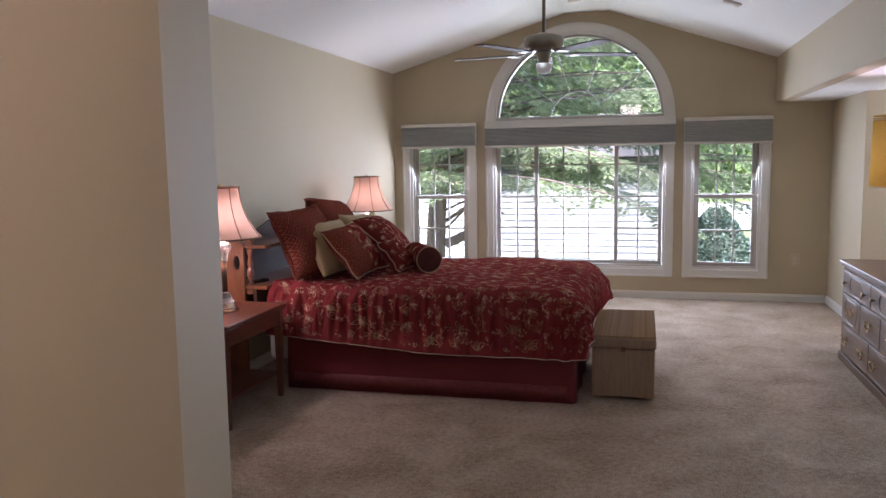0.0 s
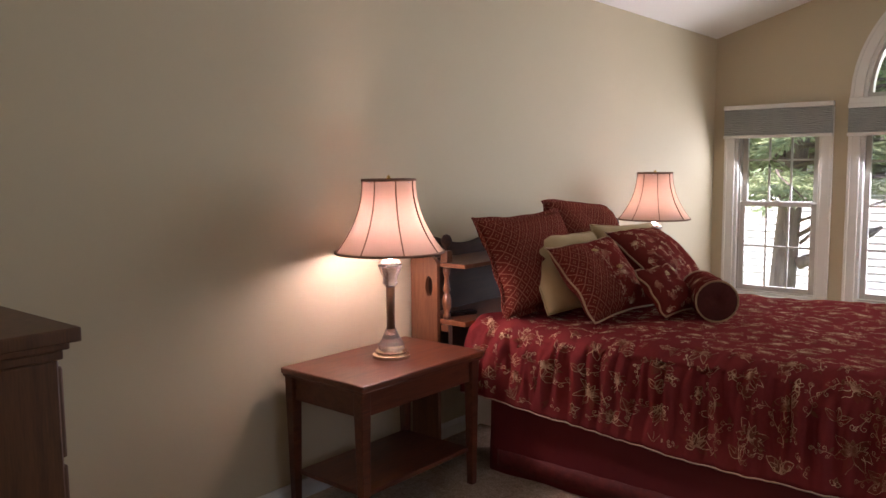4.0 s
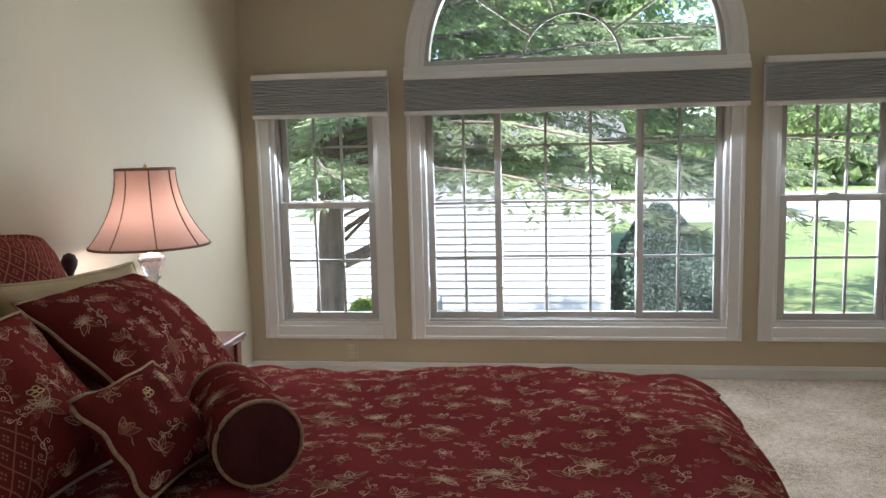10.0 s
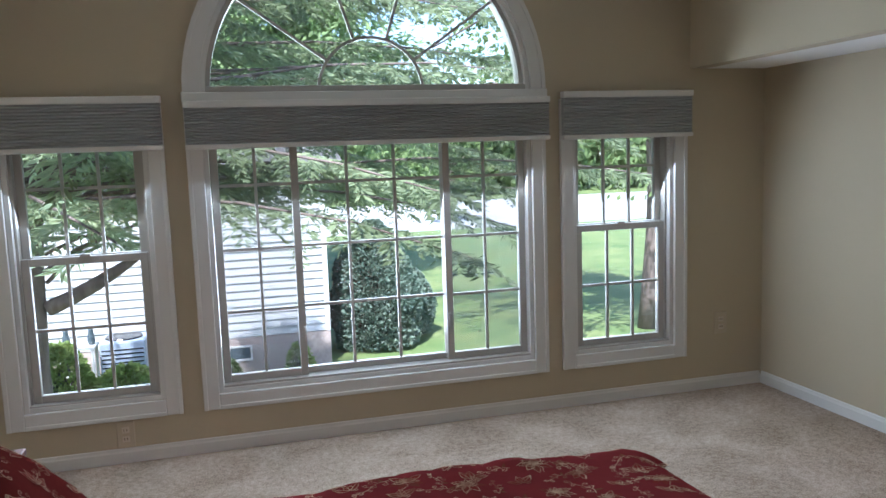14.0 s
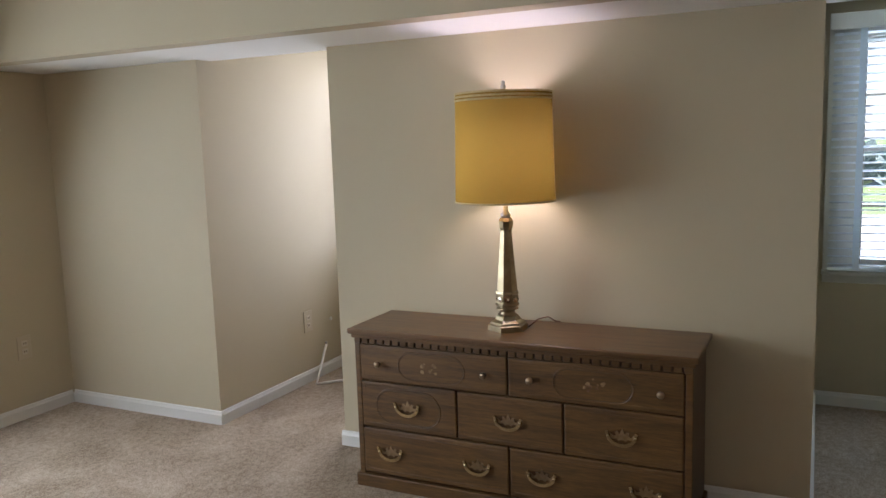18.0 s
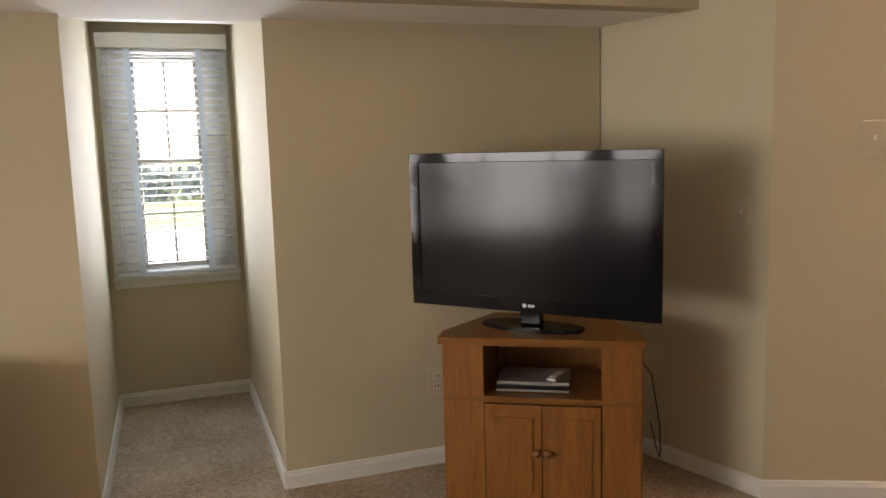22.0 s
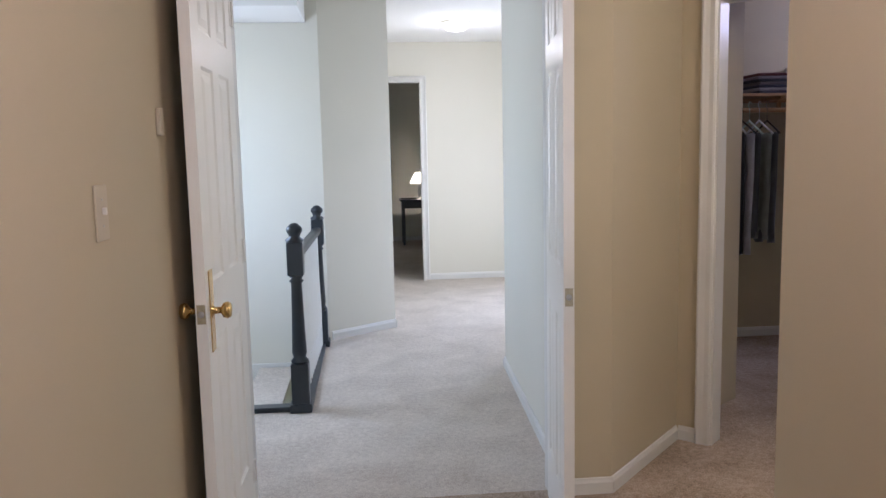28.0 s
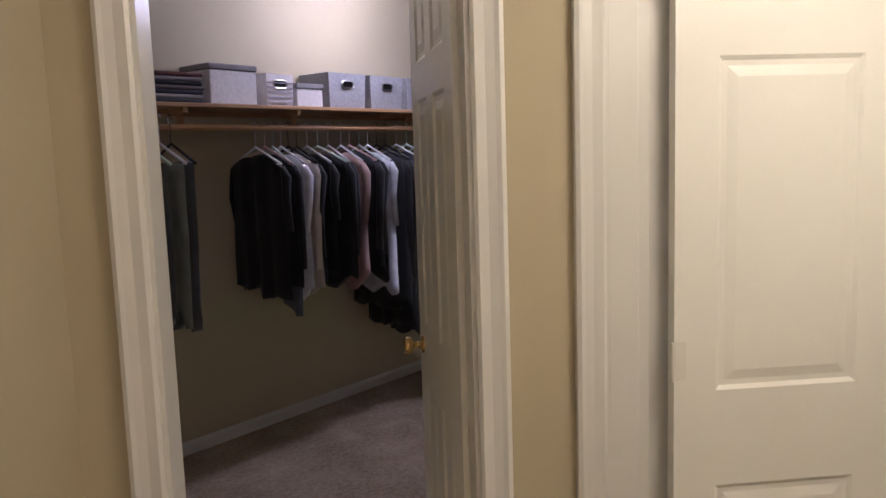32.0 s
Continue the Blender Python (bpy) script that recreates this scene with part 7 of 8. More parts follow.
part("bulb", lathe([(0.01, 0.3005), (0.025, 0.36), (0.0, 0.39)], 12, cap=False), M_BULB, dk, smooth=True)
tray = thing("desk_tray", "dark tray with papers on the desk", "tray", pose(1.73, -19.38, 0.7305))
part("tray", box(-0.12, 0.12, -0.09, 0.09, 0.0, 0.02, 0.004), M_BLACK, tray)
part("papers", box(-0.10, 0.10, -0.07, 0.07, 0.0205, 0.026), M_PLATE, tray)

# ---- closet ----
wall("wall_closet_angle", 0.3, -11.0, 0.98, -10.46, TOPC)
wall("wall_closet_end", 0.3, -12.6, 0.3, -11.0, TOPC)
M_PINE = wood_mat("pine_shelf", (0.36, 0.20, 0.09), (0.48, 0.29, 0.14), 0.5, axis="x", coat=0.1)
SZ = 1.816
shf = thing("closet_shelf", "pine closet shelf with hanging rod along the back wall", "shelf", pose(0, CB, 0))
part("board", box(-4.28, 0.29, 0.002, 0.31, SZ - 0.02, SZ, 0.003), M_PINE, shf)
part("cleat", box(-4.28, 0.29, 0.002, 0.02, SZ - 0.05, SZ - 0.0205, 0.002), M_PINE, shf)
part("rod", tube([(-4.28, 0.25, SZ - 0.115), (0.29, 0.25, SZ - 0.115)], 0.016, 14), M_PINE, shf, "round wooden rod", smooth=True)
for xx in (-0.55, -1.25, -2.2, -3.1):
    bm = box(xx - 0.012, xx + 0.012, 0.0205, 0.30, SZ - 0.045, SZ - 0.0205)
    add_box(bm, xx - 0.012, xx + 0.012, 0.24, 0.26, SZ - 0.10, SZ - 0.045)
    part("bracket", bm, M_PINE, shf)
M_KNITW = mat("white_woven_box", (0.72, 0.70, 0.70), 0.85, second=(0.62, 0.60, 0.61), scale=45, amount=0.8, bump=0.6, bump_scale=120)
M_GREYF = mat("grey_felt", (0.32, 0.32, 0.34), 0.9, second=(0.25, 0.25, 0.27), scale=60, amount=0.8, bump=0.4, bump_scale=300)
M_LIDG = mat("grey_lid_fabric", (0.22, 0.21, 0.22), 0.9, second=(0.18, 0.17, 0.18), scale=30)


def bin_box(x, w, d, h, material, label, y=CB + 0.135, lid=None, handle=False, yaw=0):
    b = thing("storage_box", label, "box", pose(x, y, SZ + 0.0005, 0, 0, yaw), group="boxes on the closet shelf")
    if lid:
        part("body", box(-w / 2, w / 2, -d / 2, d / 2, 0.0, h - 0.03, 0.006), material, b)
        part("lid", box(-w / 2 - 0.006, w / 2 + 0.006, -d / 2 - 0.006, d / 2 + 0.006, h - 0.0295, h, 0.006), lid, b, "dark grey fabric lid")
    else:
        bm = bmesh.new()
        lo = [(-w / 2 * 0.94, -d / 2 * 0.94), (w / 2 * 0.94, -d / 2 * 0.94), (w / 2 * 0.94, d / 2 * 0.94), (-w / 2 * 0.94, d / 2 * 0.94)]
        hi = [(-w / 2, -d / 2), (w / 2, -d / 2), (w / 2, d / 2), (-w / 2, d / 2)]
        a = [bm.verts.new((*p, 0.0)) for p in lo]
        c = [bm.verts.new((*p, h)) for p in hi]
        e = [bm.verts.new((p[0] * 0.96, p[1] * 0.96, h)) for p in hi]
        f = [bm.verts.new((p[0] * 0.93, p[1] * 0.93, 0.02)) for p in lo]
        bm.faces.new(a), bm.faces.new(f)
        for k in range(4):
            j = (k + 1) % 4
            bm.faces.new((a[k], a[j], c[j], c[k])), bm.faces.new((c[k], c[j], e[j], e[k])), bm.faces.new((e[k], e[j], f[j], f[k]))
        part("body", bm, material, b)
    if handle:
        pts = [(0.045 * (1 if math.cos(t) > 0 else -1) * 0.6 + 0.02 * math.cos(t), d / 2 * 0.985 + 0.004, h * 0.68 + 0.02 * math.sin(t)) for t in [2 * math.pi * (k + 0.5) / 20 for k in range(20)]]
        part("handle", tube(pts, 0.0045, 6, closed=True), M_STEEL, b, "oval metal handle")
        part("handle_slot", slab([(p[0] * 0.85, p[2]) for p in pts], [], 0.002, Matrix(((1, 0, 0, 0), (0, 0, 1, d / 2 * 0.985 + 0.0005), (0, 1, 0, 0), (0, 0, 0, 1)))), M_BLACK, b)
    return b


bin_box(-0.868, 0.285, 0.24, 0.20, M_KNITW, "white woven box with dark grey lid", lid=M_LIDG)
sb = bin_box(-1.175, 0.185, 0.22, 0.17, M_KNITW, "white slatted basket with handle hole", handle=True)
bar = mat("grey_stripe", (0.30, 0.30, 0.36), 0.8)
for k in range(5):
    part("stripe", box(-0.088, 0.088, 0.1085, 0.1115, 0.02 + 0.025 * k, 0.027 + 0.025 * k), bar, sb, "grey stripe")
bin_box(-1.385, 0.19, 0.22, 0.13, M_KNITW, "white woven box with grey lid", lid=M_LIDG)
for xb in (-1.667, -2.007, -2.34, -2.68):
    bin_box(xb, 0.30, 0.25, 0.20, M_GREYF, "grey felt bin with oval metal handle", handle=True)
rnd = random.Random(5)
for k in range(7):
    c = ((0.05, 0.05, 0.07), (0.30, 0.28, 0.28), (0.03, 0.03, 0.05), (0.12, 0.10, 0.10), (0.02, 0.02, 0.03), (0.25, 0.22, 0.24), (0.10, 0.03, 0.03))[k]
    bk = thing("folded_garment", "folded dark garment in a stack on the closet shelf", "clothes", pose(-0.53 + rnd.uniform(-0.008, 0.008), CB + 0.15, SZ + 0.0005 + 0.0205 * k, 0, 0, rnd.uniform(-2, 2)), group="folded stack")
    part("cloth", box(-0.145, 0.145, -0.13, 0.13, 0.0, 0.02, 0.008), mat("folded_cloth", c, 0.9, second=tuple(v * 0.8 for v in c), scale=30, bump=0.3, bump_scale=300), bk)

M_HANG = mat("hanger_plastic", (0.72, 0.72, 0.72), 0.3, second=(0.66, 0.66, 0.66), scale=10)
HANGERS = [M_HANG, mat("pink_hanger", (0.55, 0.36, 0.34), 0.3, second=(0.5, 0.32, 0.30), scale=10), mat("mint_hanger", (0.50, 0.62, 0.54), 0.3, second=(0.45, 0.57, 0.49), scale=10), M_BLACK]


def garment(x, colour, length, width, label, turn=0.0, y=CB + 0.25, zr=SZ - 0.115, pants=False, seed=0, tone=None):
    """A piece of clothing on a hanger, hung across the rod."""
    g = thing("hanging_trousers" if pants else "hanging_shirt", label, "clothes", pose(x, y, zr, 0, 0, 90 + turn), group="clothes on the rod")
    hang = bmesh.new()
    add_tube(hang, [(0.018, 0, 0.012), (0.012, 0, 0.024), (-0.004, 0, 0.028), (-0.018, 0, 0.016), (-0.016, 0, -0.004), (0.0, 0, -0.02), (0.0, 0, -0.10)], 0.0025, 6)
    add_tube(hang, [(0, 0, -0.10), (width * 0.46, 0, -0.19)], 0.006, 6)
    add_tube(hang, [(0, 0, -0.10), (-width * 0.46, 0, -0.19)], 0.006, 6)
    add_tube(hang, [(width * 0.46, 0, -0.19), (-width * 0.46, 0, -0.19)], 0.004, 6)
    part("hanger", hang, HANGERS[(0, 1, 2, 0, 3, 3, 0, 2, 0)[seed % 9]], g, "plastic clothes hanger", smooth=True)
    m = mat("garment_cloth", colour, 0.9, second=tone or tuple(v * 0.7 for v in colour), scale=14, bump=0.3, bump_scale=300, sheen=0.1)
    bm = bmesh.new()
    nz, nx = 16, 12
    rows = []
    for s in (-1, 1):
        gr = []
        for j in range(nz + 1):
            f = j / nz
            row = []
            for i in range(nx + 1):
                u = 2 * i / nx - 1
                if pants:
                    w = width * (0.42 - 0.04 * f)
                    top = -0.185
                else:
                    w = width * (0.5 + 0.04 * f)
                    top = -0.125 - 0.085 * abs(u) ** 1.3 + (0.0 if abs(u) > 0.3 else -0.03 * (1 - abs(u) / 0.3))
                z = top + (-(length + 0.13) - top) * f + (0.012 + 0.085 * f) * noise.noise((u * 1.7, seed * 1.3, f))
                th = 0.020 + 0.014 * noise.noise((u * 3 + seed * 3, f * 3, s)) + 0.014 * math.sin(u * 11 + seed * 2) * (0.3 + 0.7 * f)
                th *= (1 - abs(u) ** 6)
                row.append(bm.verts.new((u * w, s * th + 0.02 * f * noise.noise((seed, f * 2, u)), z)))
            gr.append(row)
        rows.append(gr)
    for s, gr in enumerate(rows):
        for j in range(nz):
            for i in range(nx):
                q = (gr[j][i], gr[j][i + 1], gr[j + 1][i + 1], gr[j + 1][i])
                bm.faces.new(q if s else tuple(reversed(q)))
    a, b = rows
    for i in range(nx):
        bm.faces.new((a[0][i], a[0][i + 1], b[0][i + 1], b[0][i])), bm.faces.new((a[nz][i + 1], a[nz][i], b[nz][i], b[nz][i + 1]))
    for j in range(nz):
        bm.faces.new((a[j + 1][0], a[j][0], b[j][0], b[j + 1][0])), bm.faces.new((a[j][nx], a[j + 1][nx], b[j + 1][nx], b[j][nx]))
    part("cloth", bm, m, g, smooth=True)
    if not pants:
        for s in (-1, 1):
            sl = length * (0.72 if seed % 3 else 0.45)
            pts = [Vector((s * width * 0.46, 0.0, -0.205)), Vector((s * width * 0.50, 0.012, -0.26)), Vector((s * width * 0.51, 0.02 * math.sin(seed), -0.20 - sl * 0.5)), Vector((s * width * 0.50, 0.025 * math.sin(seed + 1), -0.20 - sl))]
            part("sleeve", tube(pts, [0.016, 0.026, 0.022, 0.018], 8), m, g, smooth=True)
    return g


NAVY, GREY, CREAM2, BLACKC, PINK, SAGE, WHITE = (0.010, 0.011, 0.018), (0.12, 0.13, 0.14), (0.55, 0.48, 0.42), (0.008, 0.008, 0.010), (0.45, 0.29, 0.27), (0.30, 0.33, 0.28), (0.72, 0.73, 0.80)
rack = [(-0.985, BLACKC, 0.74, 0.46, "black jacket on a hanger"), (-1.045, NAVY, 0.76, 0.42, "navy blue shirt on a hanger"), (-1.10, GREY, 0.78, 0.40, "grey shirt on a hanger"),
        (-1.155, WHITE, 0.80, 0.42, "pale blue white shirt on a hanger"), (-1.205, CREAM2, 0.76, 0.40, "cream shirt on a hanger"), (-1.265, BLACKC, 0.70, 0.44, "black shirt on a hanger"), (-1.34, BLACKC, 0.68, 0.44, "black shirt on a hanger"),
        (-1.42, BLACKC, 0.70, 0.45, "black shirt on a hanger"), (-1.50, NAVY, 0.69, 0.43, "dark navy shirt on a hanger"), (-1.60, PINK, 0.74, 0.40, "pinkish cream shirt on a hanger"), (-1.67, BLACKC, 0.71, 0.44, "black shirt on a hanger"), (-1.75, BLACKC, 0.74, 0.43, "black shirt on a hanger"),
        (-1.825, WHITE, 0.84, 0.42, "white shirt on a hanger"), (-1.90, BLACKC, 0.98, 0.46, "long black garment on a hanger"), (-1.985, BLACKC, 1.08, 0.46, "long black garment on a hanger"), (-2.08, NAVY, 1.14, 0.46, "long dark garment on a hanger"), (-2.18, BLACKC, 1.14, 0.46, "long black garment on a hanger"), (-2.3, BLACKC, 1.12, 0.46, "long black garment on a hanger")]
for k, (x, c, ln, w, lab) in enumerate(rack):
    garment(x, c, ln + 0.02 * math.sin(k * 3.7), w * (1 + 0.05 * math.sin(k * 1.9)), lab, turn=7 * math.sin(k * 2.1) - 3, seed=k)
# short rod with trousers on the end wall
ro = thing("trouser_rod", "short metal rod with trouser hangers on the closet end wall", "rod", pose(0.3, -11.95, 1.72))
part("rod", tube([(-0.001, 0, 0), (-0.45, 0, 0)], 0.007, 10), M_STEEL, ro, smooth=True)
part("flange", lathe([(0.03, 0.0), (0.028, 0.006)], 14, Matrix.Rotation(-math.pi / 2, 4, "Y")), M_STEEL, ro)
for k, (x, c, ln) in enumerate(((-0.22, GREY, 0.76), (-0.29, SAGE, 0.74), (-0.345, GREY, 0.77), (-0.17, WHITE, 0.88), (-0.12, NAVY, 0.86))):
    garment(x, c, ln, 0.40, "folded trousers hanging from a rod", turn=6 * math.sin(k * 3.0), y=-11.95, zr=1.72, pants=True, seed=20 + k)

# ---- outside ----
GZ = -2.9
M_GRASS = mat("lawn_grass", (0.085, 0.135, 0.034), 0.9, second=(0.16, 0.19, 0.06), scale=0.9, amount=0.7, bump=0.8, bump_scale=30)
M_ROAD = mat("pale_road", (0.42, 0.41, 0.39), 0.85, second=(0.36, 0.35, 0.33), scale=0.8, bump=0.3, bump_scale=60)
M_SIDING = mat("white_vinyl_siding", (0.46, 0.455, 0.44), 0.5, second=(0.42, 0.415, 0.40), scale=2.0, amount=0.4)
M_BRICKP = mat("pale_brick_base", (0.42, 0.34, 0.29), 0.85, second=(0.34, 0.27, 0.23), scale=14, amount=0.8, bump=0.5, bump_scale=60)
M_ROOF = mat("grey_shingles", (0.12, 0.11, 0.10), 0.9, second=(0.08, 0.075, 0.07), scale=9, amount=0.8, bump=0.6, bump_scale=40)
M_BARK = mat("grey_brown_bark", (0.20, 0.155, 0.13), 0.9, second=(0.12, 0.09, 0.075), scale=12, amount=0.9, stretch=(1, 1, 0.25), bump=1.0, bump_scale=30)


def leaf_mat(name, dark, light, glow=0.3):
    """Leaves: colour varies from leaf to leaf, and some light passes through."""
    m = bpy.data.materials.new(name)
    m.use_nodes = True
    nt = m.node_tree
    nt.nodes.remove(nt.nodes["Principled BSDF"])
    out = nt.nodes["Material Output"]
    d, t, x = (nt.nodes.new("ShaderNode" + k) for k in ("BsdfDiffuse", "BsdfTranslucent", "MixShader"))
    g = nt.nodes.new("ShaderNodeNewGeometry")
    tc, n = nt.nodes.new("ShaderNodeTexCoord"), nt.nodes.new("ShaderNodeTexNoise")
    n.inputs["Scale"].default_value, n.inputs["Detail"].default_value = 1.6, 3
    nt.links.new(tc.outputs["Object"], n.inputs["Vector"])
    patch = chain(nt, "MULTIPLY_ADD", n.outputs[0], 2.6, -0.95)
    c = mixc(nt, chain(nt, "MULTIPLY_ADD", g.outputs["Random Per Island"], 0.35, chain(nt, "MULTIPLY", patch, 0.65)), dark, light)
    nt.links.new(c, d.inputs[0]), nt.links.new(c, t.inputs[0])
    x.inputs[0].default_value = glow
    nt.links.new(d.outputs[0], x.inputs[1]), nt.links.new(t.outputs[0], x.inputs[2]), nt.links.new(x.outputs[0], out.inputs[0])
    return m


M_NEEDLE = leaf_mat("conifer_needles", (0.14, 0.175, 0.10), (0.46, 0.53, 0.31), 0.5)
M_FEATH = leaf_mat("feathery_green_foliage", (0.22, 0.31, 0.12), (0.42, 0.52, 0.26), 0.5)
M_LEAF = leaf_mat("broad_green_leaves", (0.13, 0.19, 0.075), (0.30, 0.38, 0.16), 0.45)
M_HOLLY = leaf_mat("dark_holly_leaves", (0.08, 0.125, 0.095), (0.24, 0.29, 0.22), 0.15)
M_BUSHY = leaf_mat("yellow_green_leaves", (0.15, 0.22, 0.06), (0.38, 0.45, 0.15), 0.45)


def leaves(name, centres, dirs, length, width, material, parent, seed=0, droop=0.0, jitter=0.45, flat=False):
    """Many small pointed leaves, folded or flat, joined in one mesh."""
    rng = np.random.default_rng(seed)
    n = len(centres)
    c = np.asarray(centres, float)
    d = np.asarray(dirs, float) + rng.normal(0, jitter, (n, 3))
    d[:, 2] -= droop
    d /= np.linalg.norm(d, axis=1)[:, None] + 1e-9
    s = np.cross(d, rng.normal(0, 1, (n, 3)))
    s /= np.linalg.norm(s, axis=1)[:, None] + 1e-9
    ln = (length * rng.uniform(0.6, 1.3, n))[:, None]
    wd = (width * rng.uniform(0.6, 1.3, n))[:, None]
    up = np.cross(s, d) * wd * 0.3
    v = np.stack([c, c + d * ln * 0.5 + s * wd, c + d * ln, c + d * ln * 0.5 - s * wd, c + d * ln * 0.5 + up], 1).reshape(-1, 3)
    base = np.arange(n)[:, None] * 5
    f = np.concatenate([base + np.array([[0, 1, 4]]), base + np.array([[1, 2, 4]]), base + np.array([[2, 3, 4]]), base + np.array([[3, 0, 4]])], 0)
    if flat:
        v = v.reshape(-1, 5, 3)[:, :4].reshape(-1, 3)
        f = np.arange(n * 4).reshape(-1, 4)
    me = bpy.data.meshes.new(name)
    me.from_pydata(v.tolist(), [], f.tolist())
    me.materials.append(material)
    ob = new(name, me)
    if parent is not None:
        ob.parent = parent
    return ob


def tree(name, label, x, y, height, trunk_r, limbs, crown, material, leaf, width, seed, n_leaf, droop=0.0, start=0.3, flat=0.5):
    """A tapered trunk with limbs; leaves gather in clumps along the limbs and twigs."""
    rnd = random.Random(seed)
    tr = thing(name, label, "tree", pose(x, y, GZ))
    pts = [Vector((0.12 * math.sin(k * 0.9 + seed), 0.10 * math.cos(k * 0.7 + seed), height * k / 10)) for k in range(11)]
    part("trunk", tube(pts, [trunk_r * (1.25 - 1.1 * k / 10) for k in range(11)], 12), M_BARK, tr, smooth=True)
    cen, dr_ = [], []
    for k in range(limbs):
        f = start + (1 - start) * (k + rnd.random() * 0.6) / limbs
        base = pts[min(9, int(f * 10))].lerp(pts[min(10, int(f * 10) + 1)], f * 10 % 1)
        a = k * 2.399 + rnd.uniform(-0.4, 0.4)
        ln = crown * (1.15 - 0.75 * max(0, f - start) / (1 - start)) * rnd.uniform(0.75, 1.15)
        out = Vector((math.cos(a), math.sin(a), 0))
        p = [base + out * ln * q + Vector((0, 0, ln * (flat * q - 0.35 * droop * q * q * 2))) + Vector((rnd.uniform(-1, 1), rnd.uniform(-1, 1), rnd.uniform(-1, 1))) * 0.06 * ln * (q > 0) for q in (0, 0.25, 0.5, 0.75, 1.0)]
        part("limb", tube(p, [trunk_r * 0.36 * (1 - 0.85 * q) + 0.006 for q in (0, 0.25, 0.5, 0.75, 1.0)], 7), M_BARK, tr, smooth=True)
        m = max(4, n_leaf // limbs // 26)
        for _ in range(m):
            q = rnd.uniform(0.28, 1.05)
            i = min(3, int(q * 4))
            mid = p[i].lerp(p[i + 1], min(1.2, q * 4 - i))
            side = Vector((rnd.gauss(0, 1), rnd.gauss(0, 1), rnd.gauss(0, 0.55)))
            tip = mid + side * 0.17 * ln
            way = (tip - mid).normalized() + out * 0.5
            for j in range(26):
                r = rnd.random()
                cen.append(mid.lerp(tip, r * 1.25) + Vector((rnd.gauss(0, 1), rnd.gauss(0, 1), rnd.gauss(0, 1))) * 0.035 * ln)
                dr_.append(way)
    leaves("crown", cen, dr_, leaf, width, material, tr, seed, droop)
    return tr


def conifer(name, label, x, y, height, trunk_r, limbs, reach, material, seed, start=0.34, droop=0.35, bare=()):
    """A tall conifer: long drooping limbs carrying flat sprays of short needled shoots; bare ones are leafless."""
    rnd = random.Random(seed)
    tr = thing(name, label, "tree", pose(x, y, GZ))
    pts = [Vector((0.10 * math.sin(k * 0.9 + seed), 0.08 * math.cos(k * 0.7 + seed), height * k / 10)) for k in range(11)]
    part("trunk", tube(pts, [trunk_r * (1.2 - 1.1 * k / 10) for k in range(11)], 14), M_BARK, tr, smooth=True)
    for thick, p in bare:
        part("limb", tube([Vector(q) for q in p], [thick * (1 - 0.75 * (k / (len(p) - 1)) * k / (len(p) - 1)) for k in range(len(p))], 9), M_BARK, tr, smooth=True)
    cen, way = [], []
    up = Vector((0, 0, 1))
    for k in range(limbs):
        f = start + (1 - start) * ((k + rnd.random() * 0.8) / limbs) ** 1.15
        base = pts[min(9, int(f * 10))].lerp(pts[min(10, int(f * 10) + 1)], f * 10 % 1)
        a = k * 2.399 + rnd.uniform(-0.4, 0.4)
        ln = reach * (1.1 - 0.8 * (f - start) / (1 - start)) * rnd.uniform(0.75, 1.1) * (1 + 0.35 * max(0.0, math.cos(a)))
        rise = droop + rnd.uniform(-0.10, 0.12)
        out = Vector((math.cos(a), math.sin(a), 0))
        side = Vector((-out.y, out.x, 0))
        limb = [base + out * ln * q + side * 0.05 * ln * math.sin(q * 4 + k) + up * (ln * (rise * q - droop * q * q)) for q in (0, 0.2, 0.4, 0.6, 0.8, 1.0)]
        part("limb", tube(limb, [trunk_r * 0.14 * (1 - 0.9 * q) + 0.003 for q in (0, 0.2, 0.4, 0.6, 0.8, 1.0)], 7), M_BARK, tr, smooth=True)
        n_spray = int(26 * ln / reach) + 8
        for j in range(n_spray):
            q = 0.12 + 0.88 * (j + rnd.random()) / n_spray
            i = min(4, int(q * 5))
            root = limb[i].lerp(limb[i + 1], q * 5 - i)
            hand = 1 if j % 2 else -1
            d = (out * rnd.uniform(0.5, 0.9) + side * hand * rnd.uniform(0.5, 1.0) + up * rnd.uniform(-0.35, 0.12)).normalized()
            sl = rnd.uniform(0.38, 0.75) * (0.55 + 0.45 * math.sin(math.pi * min(1, q)))
            s2 = d.cross(up).normalized()
            shoots = 11
            for m in range(shoots):
                r = (m + 0.5) / shoots
                p = root + d * sl * r - up * (0.30 * sl * r * r)
                wl = 0.30 * sl * (1.1 - r)
                for h in (-1, 1):
                    dd = (d * 0.75 + s2 * h * 0.8 - up * rnd.uniform(0.0, 0.4)).normalized()
                    for z in range(3):
                        cen.append(p + dd * wl * z / 3)
                        way.append(dd + s2 * rnd.uniform(-0.25, 0.25))
    leaves("crown", cen, way, 0.10, 0.0105, material, tr, seed, 0.1, jitter=0.22, flat=True)
    return tr


tagged(part("ground", box(-400, 400, 0.145, 600, GZ - 0.5, GZ), M_GRASS), kind="structure")
tagged(part("ground_side", box(5.6, 400, -400, 0.144, GZ - 0.5, GZ), M_GRASS), kind="structure")
tagged(part("road", box(-120, 160, 39.5, 66.0, GZ - 0.05, GZ + 0.012), M_ROAD), kind="structure")
tagged(part("road", box(7.5, 46, -60, 0.0, GZ - 0.05, GZ + 0.012), M_ROAD), kind="structure")

